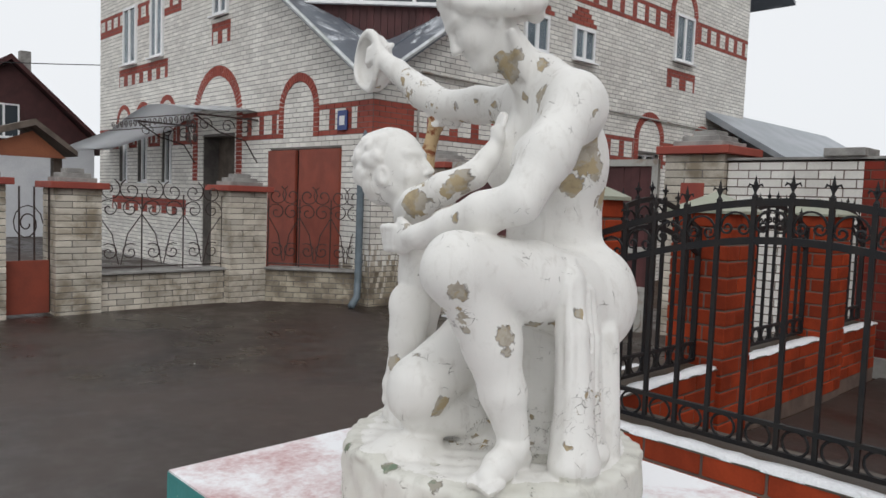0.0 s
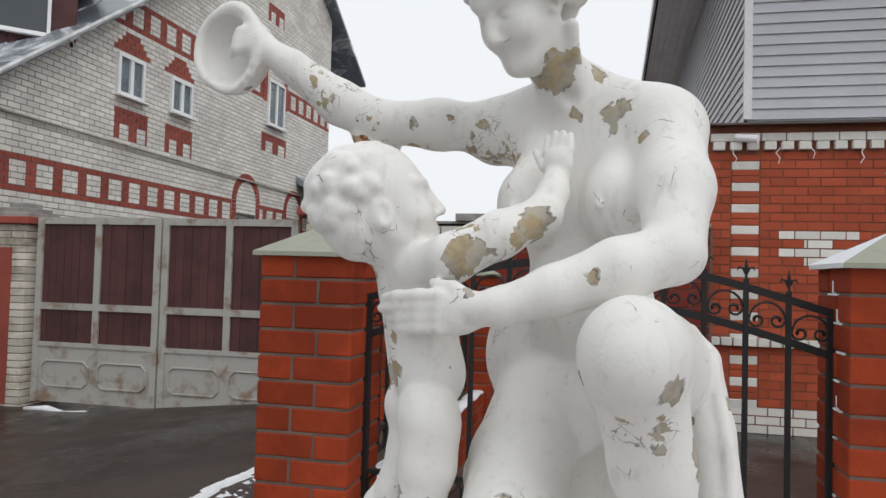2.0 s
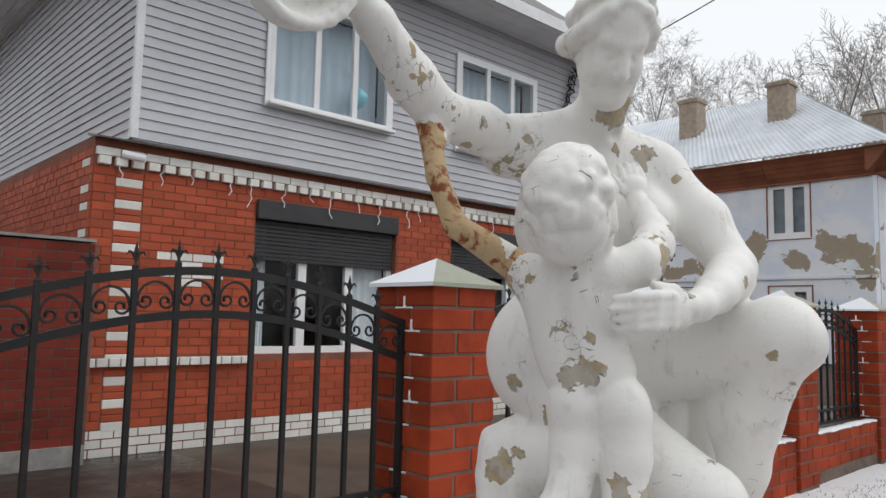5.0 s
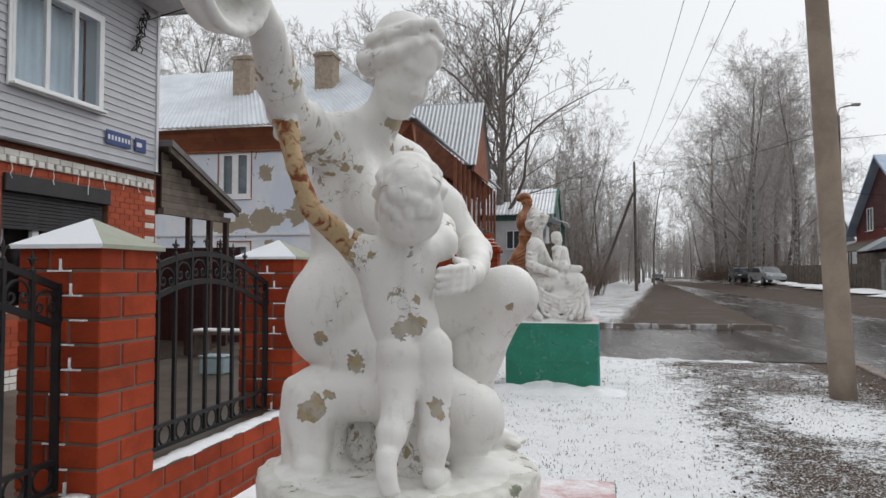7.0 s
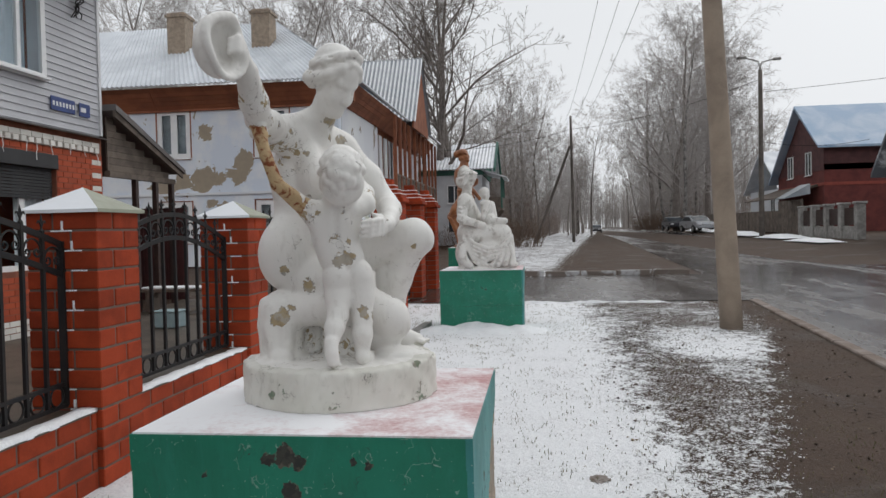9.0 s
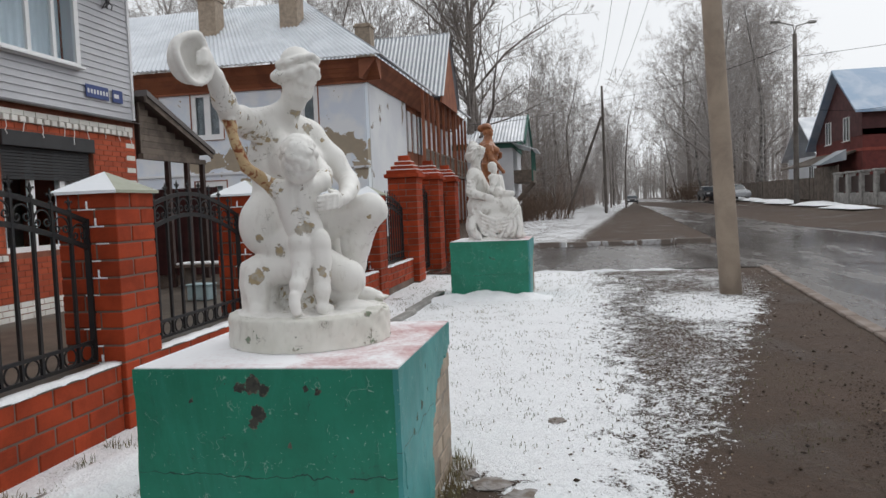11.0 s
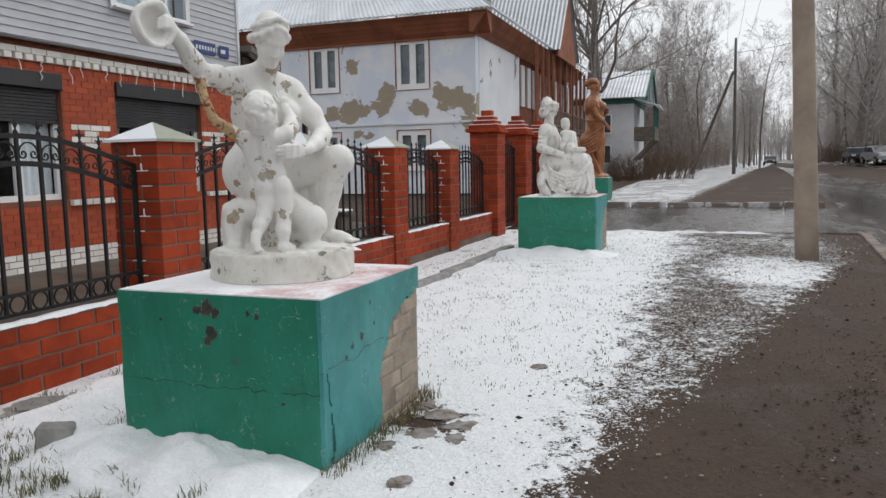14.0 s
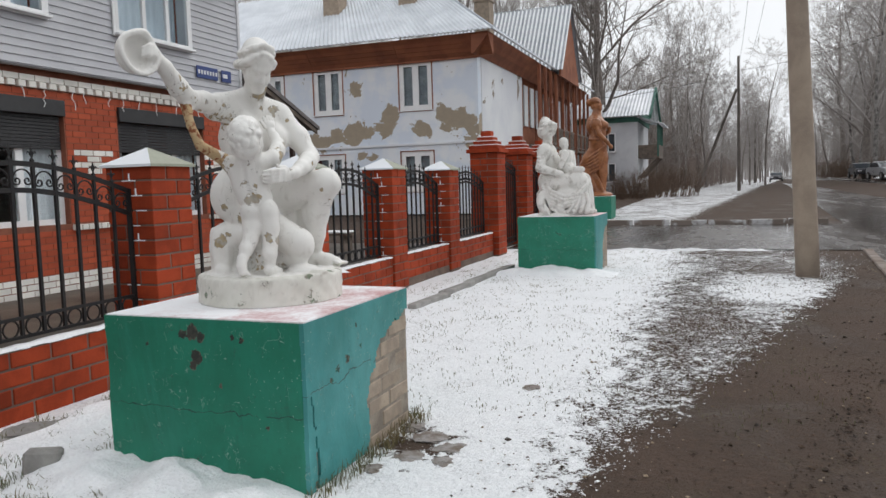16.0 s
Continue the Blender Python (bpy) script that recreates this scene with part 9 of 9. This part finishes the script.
big = bare_tree(14, (7.0, -50.0, 0.3), 21, 0.40, 15, 0.66, 0.0, "bark", "large twin-stemmed bare tree with spreading limbs behind the old house", limb="bark", start=0.22, twin=True, depth=4, fork=(8, 6, 4), up=0.30, wander=0.26, thick=(0.40, 0.62), thin=0.014, reach=1.25)
birch = bare_tree(23, (-14.0, -70.0, 0.5), 22, 0.22, 30, 0.62, 0.15, "birch", "tall bare birch with drooping twigs", start=0.12, fork=(11, 10), up=0.12, thin=0.011)
aspen = bare_tree(31, (2.0, -92.0, 0.5), 17, 0.14, 24, 0.60, 0.0, "bark", "slender bare tree of the roadside wood", start=0.12, fork=(9, 7), up=0.15, thin=0.012)
alder = bare_tree(61, (-1.0, -98.0, 0.5), 14, 0.12, 24, 0.60, 0.02, "bark", "bare alder of the roadside wood", start=0.10, fork=(9, 7), up=0.10, thin=0.012)
poplar = bare_tree(47, (22.0, -62.0, 0.3), 17, 0.19, 22, 0.56, 0.03, "bark", "bare tree rising behind the roofs", start=0.16, fork=(9, 7), up=0.2, thin=0.012)
rng = random.Random(9)


def plant(src, x, y, s=1.0):
    copy_thing(src, pose(x, y, land(x, y), 0, 0, rng.uniform(0, 360)) @ Matrix.Scale(s, 4))


for x, y, s in ((-17.0, -70, 0.95), (-14.6, -86, 0.9), (-20, -84, 1.0), (-16, -94, 0.95), (-22, -104, 1.0), (-18.5, -74, 0.8)):
    plant(birch, x, y, s)
for k in range(18):
    y = -76 - 5.0 * k * (0.7 + 0.3 * rng.random())
    x = rng.uniform(-3, 18) + 0.05 * y
    plant(aspen if k % 2 else alder, x, y, rng.uniform(0.75, 1.1))
for k in range(8):
    plant(aspen if k % 2 else alder, -16 - rng.uniform(0, 12), -108 - 6 * k, rng.uniform(0.85, 1.2))
for k in range(16):
    plant(poplar, 12 + 2.4 * k + rng.uniform(-0.8, 0.8), rng.uniform(-70, -52), rng.uniform(1.2, 1.55))
for x, y, s in ((4.6, -66, 0.8), (2.2, -69, 0.9), (6.6, -71, 0.95), (0.4, -72, 0.85), (3.4, -81, 1.05), (8.6, -66, 0.8)):
    plant(alder if y > -70 else aspen, x, y, s)
plant(birch, 30, -46, 1.0)
plant(birch, 34, -42, 0.9)


linden = bare_tree(83, (-14.3, -78.0, land(-14.3, -78)), 24, 0.44, 28, 0.62, 0.03, "bark", "tall old roadside tree with a dense bare crown", start=0.16, fork=(12, 10), up=0.15, thin=0.012)
plant(linden, -21.0, -92.0, 0.95)
plant(linden, -17.0, -112.0, 1.0)


def far_woods():
    """Distant bare woodland closing the street: very many thin stems and twigs."""
    rg = random.Random(77)
    out = []
    for k in range(820):
        r = rg.random()
        if k >= 640:
            y = rg.uniform(-300, -235)
            x = road_edge(y) + rg.uniform(-22, 14)
        elif r < 0.62:
            x, y = rg.uniform(-46, 44), rg.uniform(-230, -125)
        elif r < 0.84:
            x, y = rg.uniform(3, 60), rg.uniform(-130, -78)
        else:
            x, y = rg.uniform(-36, -22), rg.uniform(-170, -115)
        if road_edge(y) - 9.5 < x < road_edge(y) + 2.0 and y > -230:
            continue
        b = Vector((x, y, land(x, y) - 0.2))
        h = rg.uniform(9, 20)
        top = b + Vector((rg.uniform(-0.8, 0.8), rg.uniform(-0.8, 0.8), h))
        out.append(([b, b.lerp(top, 0.5) + Vector((rg.uniform(-0.3, 0.3), 0, 0)), top], [0.16, 0.10, 0.02], 3))
        for j in range(22):
            t = rg.uniform(0.12, 0.97)
            q = b.lerp(top, t)
            a, L = rg.uniform(0, 6.28), h * rg.uniform(0.12, 0.26) * (1.25 - t)
            e = q + Vector((math.cos(a) * L, math.sin(a) * L, L * rg.uniform(0.4, 1.3)))
            out.append(([q, e], [0.035, 0.012], 3))
            for i in range(4):
                c = q.lerp(e, rg.uniform(0.2, 1.0))
                a2, l2 = rg.uniform(0, 6.28), L * rg.uniform(0.25, 0.5)
                out.append(([c, c + Vector((math.cos(a2) * l2, math.sin(a2) * l2, l2 * rg.uniform(0.0, 1.2)))], [0.016, 0.010], 3))
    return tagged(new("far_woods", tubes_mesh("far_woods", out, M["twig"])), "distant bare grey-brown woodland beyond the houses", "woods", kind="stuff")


far_woods()


def shrub(at, n, h, r, label):
    ob = thing("shrub", at, label, "shrub", "bare shrubs")
    rg = random.Random(n)
    out = []
    for k in range(n):
        a, q = rg.uniform(0, 6.28), r * math.sqrt(rg.random())
        b = (q * math.cos(a), q * math.sin(a), -0.05)
        p, _ = grow(rg, b, (math.cos(a) * 0.35, math.sin(a) * 0.35, 1), h * rg.uniform(0.6, 1.1), 0.02, 1, 0, 5, 0, out)
        for j in range(4):
            grow(rg, p[1 + j], (rg.uniform(-1, 1), rg.uniform(-1, 1), 0.8), h * 0.35, 0.01, 2, 0, 3, 0, out)
    part("brushwood", tubes_mesh("brushwood", out, M["bush"]), None, ob)
    return ob


sh = shrub((3.0, -44.5, land(3, -44.5)), 170, 1.9, 2.6, "tangle of bare brown shrub by the path")
def far_brush():
    """Grey-brown brushwood and saplings under the trees on both sides of the street."""
    rg = random.Random(5)
    out = []
    for k in range(1500):
        if k % 3:
            y = rg.uniform(-150, -62)
            x = road_edge(y) + 7.0 + 26 * rg.random() ** 1.5
        else:
            y = rg.uniform(-190, -100)
            x = road_edge(y) - 9.0 - 16 * rg.random()
        h = rg.uniform(1.6, 5.5)
        b = Vector((x, y, land(x, y) - 0.1))
        top = b + Vector((rg.uniform(-0.8, 0.8), rg.uniform(-0.8, 0.8), h))
        out.append(([b, top], [0.03, 0.008], 3))
        for j in range(9):
            q = b.lerp(top, rg.uniform(0.1, 0.95))
            a, L = rg.uniform(0, 6.28), h * rg.uniform(0.12, 0.3)
            out.append(([q, q + Vector((math.cos(a) * L, math.sin(a) * L, L * rg.uniform(0.3, 1.4)))], [0.013, 0.006], 3))
    for k in range(300):
        y = rg.uniform(-104, -64)
        x = road_edge(y) + rg.uniform(10, 22)
        h = rg.uniform(5, 11)
        b = Vector((x, y, land(x, y) - 0.1))
        top = b + Vector((rg.uniform(-1.2, 1.2), rg.uniform(-0.8, 0.8), h))
        out.append(([b, top], [0.05, 0.010], 3))
        for j in range(22):
            q = b.lerp(top, rg.uniform(0.15, 0.97))
            a, L = rg.uniform(0, 6.28), h * rg.uniform(0.10, 0.22)
            out.append(([q, q + Vector((math.cos(a) * L, math.sin(a) * L, L * rg.uniform(0.4, 1.5)))], [0.016, 0.008], 3))
    return tagged(new("far_brush", tubes_mesh("far_brush", out, M["brush"])), "grey-brown brushwood and saplings along the wood's edge", "brushwood", kind="stuff")


far_brush()
for x, y, s in ((4.6, -42, 0.8), (5.0, -58, 1.0), (7.0, -70, 1.2), (4.5, -88, 1.2), (-16, -104, 1.2), (-19, -108, 1.4)):
    plant(sh, x, y, s)


# ---- small things in the yard and on the verge ----
bx = thing("plastic_box", (6.98, -7.75, land(6.98, -7.75) + 0.02), "pale blue plastic box standing in the yard", "box")
part("body", boxed(-0.21, 0.21, -0.17, 0.17, 0, 0.27, bevel=0.02), M["box_blue"], bx)
part("lid", boxed(-0.225, 0.225, -0.185, 0.185, 0.27, 0.305, bevel=0.012), M["box_blue"], bx)
tb = thing("snowy_bench", (7.9, -10.2, land(7.9, -10.2) + 0.02), "low bench with snow on its top in the yard", "bench")
part("seat", boxed(-0.9, 0.9, -0.25, 0.25, 0.42, 0.47), M["grey_wood"], tb)
part("snow", boxed(-0.88, 0.88, -0.24, 0.24, 0.47, 0.52, bevel=0.02), M["snow"], tb)
for x in (-0.75, 0.75):
    part("leg", boxed(x - 0.05, x + 0.05, -0.2, 0.2, 0, 0.42), M["grey_wood"], tb)


M["concrete_wet"] = surface("wet stone with snow dust", (0.15, 0.115, 0.09), (0.30, 0.28, 0.27), 11, 70, 0.7, bump=0.8)


def stone(at, size, seed, label, key="concrete"):
    bm = bmesh.new()
    bmesh.ops.create_icosphere(bm, subdivisions=3, radius=1.0)
    for v in bm.verts:
        n = noise.noise(v.co * 1.3 + Vector((seed, 0, 0)))
        v.co = Vector((v.co.x * size[0], v.co.y * size[1], max(v.co.z, -0.4) * size[2])) * (1 + 0.5 * n + 0.4 * noise.noise(v.co * 3.1 + Vector((seed, 2, 0))))
    ob = part("stone", bm, M[key])
    ob.matrix_basis = pose(*at, 0, 0, seed * 40)
    return tagged(ob, label, "stone", "loose stones")


block = part("concrete_block", boxed(-0.085, 0.085, -0.06, 0.06, -0.08, 0.10, bevel=0.012), M["concrete"])
block.matrix_basis = pose(2.30, 2.10, -0.06, 6, -5, 38)
tagged(block, "broken grey concrete block sunk in the snow", "stone", "loose stones")
stone((2.85, 1.62, -0.07), (0.24, 0.2, 0.04), 2, "flat grey slab half under snow")
for k, (x, y, a, b, c) in enumerate(((0.74, 0.95, 0.07, 0.06, 0.030), (0.60, 1.07, 0.10, 0.09, 0.012), (0.43, 1.20, 0.09, 0.07, 0.012), (0.59, 1.37, 0.09, 0.07, 0.014), (0.29, -0.04, 0.08, 0.06, 0.018), (0.40, 1.39, 0.06, 0.05, 0.012), (0.70, 1.58, 0.07, 0.06, 0.020), (0.47, 1.94, 0.06, 0.05, 0.020))):
    stone((x, y, -0.076), (a * 0.9, b, c * 0.6), 3 + k, "flat wet stone at the pedestal's foot", "concrete_wet")

# drifted snow against the pedestal
def drift(at, w, d, h, seed, label, rz=0.0):
    n, mrows = 60, 22
    vs, fs = [], []
    for j in range(mrows + 1):
        for i in range(n + 1):
            u, v = i / n, j / mrows
            x, y = (u - 0.5) * w, (v - 0.5) * d
            e = math.sin(math.pi * u) ** 0.5 * math.sin(math.pi * v) ** 0.8
            z = h * e * (1 + 0.45 * noise.noise((x * 4 + seed, y * 4, 0)) + 0.22 * noise.noise((x * 11, y * 11, seed)) + 0.12 * noise.noise((x * 27, y * 27, seed))) - 0.03
            vs.append((x, y, z))
    for j in range(mrows):
        for i in range(n):
            a = j * (n + 1) + i
            fs.append((a, a + 1, a + n + 2, a + n + 1))
    ob = part("snow_drift", mesh_of("snow_drift", vs, fs, M["snow"], True), None)
    ob.matrix_basis = pose(*at, 0, 0, rz)
    return tagged(ob, label, "snow drift", "snow drifts", kind="stuff")


drift((1.62, 2.08, -0.08), 1.6, 0.75, 0.14, 1, "low snow drift against the pedestal")
drift((2.55, 1.3, -0.08), 0.9, 2.6, 0.10, 2, "thin snow between pedestal and fence")
drift((1.45, -6.25, -0.06), 1.9, 0.8, 0.11, 3, "low snow drift against the pedestal")
drift((1.50, 1.50, 0.868), 0.30, 0.16, 0.035, 40, "snow lying on the round plinth", 20)
drift((1.30, 1.40, 0.866), 0.26, 0.14, 0.022, 41, "snow lying on the round plinth", -30)
drift((1.24, 1.13, 0.868), 0.34, 0.20, 0.030, 42, "snow lying on the round plinth", 50)
for k in range(8):
    drift((3.2 + 0.44 * k, 3.87 + 0.02 * math.sin(k * 2), land(3.2 + 0.44 * k, 3.87) + 0.015), 0.72, 0.17 + 0.05 * (k % 3 == 1), 0.055, 4 + k, "thin line of old snow across the forecourt", 6 * math.sin(k))

for k in range(4):
    drift((1.6 - 0.95 * k, -10.02 + 0.02 * math.sin(k * 3), land(1.6 - 0.95 * k, -10) + 0.012), 1.1, 0.12, 0.055, 20 + k, "thin ridge of snow along the side way", 2 * math.sin(k))

# dry grass tufts
def grass(name, spots, blades, h, label):
    rg = random.Random(4)
    vs, fs = [], []
    for x, y, r in spots:
        for _ in range(blades):
            a, q = rg.uniform(0, 6.28), r * math.sqrt(rg.random())
            px, py = x + q * math.cos(a), y + q * math.sin(a)
            z, hh, w = land(px, py), h * rg.uniform(0.3, 1.3), 0.002
            t, bend = rg.uniform(0, 6.28), rg.uniform(0.2, 1.1) * hh
            b = len(vs)
            dx, dy = math.cos(t), math.sin(t)
            vs += [(px - dy * w, py + dx * w, z - 0.01), (px + dy * w, py - dx * w, z - 0.01), (px + dx * bend * 0.4 + dy * w, py + dy * bend * 0.4 - dx * w, z + hh * 0.7), (px + dx * bend * 0.4 - dy * w, py + dy * bend * 0.4 + dx * w, z + hh * 0.7), (px + dx * bend, py + dy * bend, z + hh)]
            fs += [(b, b + 1, b + 2, b + 3), (b + 3, b + 2, b + 4)]
    return tagged(new(name, mesh_of(name, vs, fs, M["grass"])), label, "grass", kind="stuff")


rg = random.Random(12)
spots = [(0.80 - 0.05 * rg.random(), 0.75 + 1.25 * k / 22, 0.07) for k in range(22)] + [(0.83 + 1.15 * k / 12, 0.74, 0.06) for k in range(12)]
spots += [(rg.uniform(1.95, 3.1), rg.uniform(0.6, 3.0), 0.07) for k in range(90)] + [(rg.uniform(1.2, 3.0), rg.uniform(2.15, 2.9), 0.05) for k in range(60)]
grass("dry_grass", spots, 30, 0.055, "dry yellow-green grass tufts at the pedestal's foot")
spots = [(rg.uniform(-1.6, 3.0), rg.uniform(-9.8, 0.6), 0.10) for k in range(1500)]
grass("verge_grass", spots, 6, 0.022, "short dead grass poking through the snow")
# old snow thrown up along the far side of the street
for k in range(7):
    y = -34.0 - 6.5 * k
    drift((road_edge(y) - 8.0 - 0.3 * math.sin(k * 2.3), y, land(road_edge(y) - 8.0, y) - 0.01), 1.3 + 0.5 * (k % 2), 5.2, 0.16 + 0.05 * (k % 3), 60 + k, "bank of old snow along the far side of the street")
# blown snow along the foot of the sheet metal gates
for k in range(6):
    drift((8.90 + 0.045 * k, 6.1 + 0.62 * k, land(8.9, 6.1 + 0.62 * k) + 0.01), 0.16 + 0.08 * (k % 3 == 2), 0.8, 0.05, 80 + k, "thin line of snow along the foot of the gates")


def crumbs(name, spots, low, high, material, label, category):
    """Very many small flattened lumps lying on the ground."""
    rg = random.Random(len(spots))
    vs, fs = [], []
    for x, y in spots:
        r = rg.uniform(low, high) * (1.0 if rg.random() < 0.85 else 1.8)
        a, s, h, b = rg.uniform(0, 3.14), rg.uniform(0.35, 1.0), r * rg.uniform(0.3, 0.6), len(vs)
        c, d, z = math.cos(a), math.sin(a), land(x, y) + 0.012
        vs += [(x + c * r, y + d * r, z), (x - d * r * s, y + c * r * s, z), (x - c * r, y - d * r, z), (x + d * r * s, y - c * r * s, z), (x + c * r * 0.2, y, z + h), (x, y, z - h)]
        fs += [(b, b + 1, b + 4), (b + 1, b + 2, b + 4), (b + 2, b + 3, b + 4), (b + 3, b, b + 4), (b + 1, b, b + 5), (b + 2, b + 1, b + 5), (b + 3, b + 2, b + 5), (b, b + 3, b + 5)]
    return tagged(new(name, mesh_of(name, vs, fs, M[material])), label, category, kind="stuff")


M["clod"] = surface("clods and dead leaves", (0.085, 0.055, 0.036), (0.035, 0.022, 0.016), 3, 90, 0.9, vary=0.9)
M["tan_litter"] = surface("pale straw and leaf litter", (0.30, 0.235, 0.165), (0.17, 0.12, 0.075), 5, 90, 0.9, vary=0.6)
rg = random.Random(31)
verge = [(-3.3 + 3.5 * rg.random() + 0.05 * y, y) for y in (rg.uniform(-9.5, 2.6) for k in range(2400))]
crumbs("soil_clods", verge, 0.005, 0.014, "clod", "small clods of soil on the trodden path", "soil")
crumbs("leaf_litter", [(x + 0.3 * rg.random(), y) for x, y in verge[:700]], 0.005, 0.012, "tan_litter", "scraps of straw and dead leaves on the path", "litter")
crumbs("snow_crumbs", [(max(x, 0.289 * y - 0.85) + 0.6 * rg.random(), y) for x, y in verge[700:2100]], 0.003, 0.010, "snow", "crumbs of snow scattered over the mud", "snow")
crumbs("forecourt_snow_crumbs", [(rg.uniform(3.0, 8.8), rg.uniform(4.6, 9.6)) for k in range(130)], 0.006, 0.022, "snow", "crumbs of snow on the wet forecourt", "snow")
crumbs("strip_snow_crumbs", [(rg.uniform(3.4, 7.0), 3.84 - abs(rg.gauss(0.12, 0.16))) for k in range(420)], 0.008, 0.032, "snow", "broken snow beside the line of old snow", "snow")
track = []
for k in range(380):
    t = rg.random()
    track.append((-1.95 + 0.72 * t + rg.gauss(0, 0.08), -1.1 + 2.6 * t))
crumbs("track_clods", track, 0.004, 0.013, "clod", "dark clods along a wheel track in the mud", "soil")
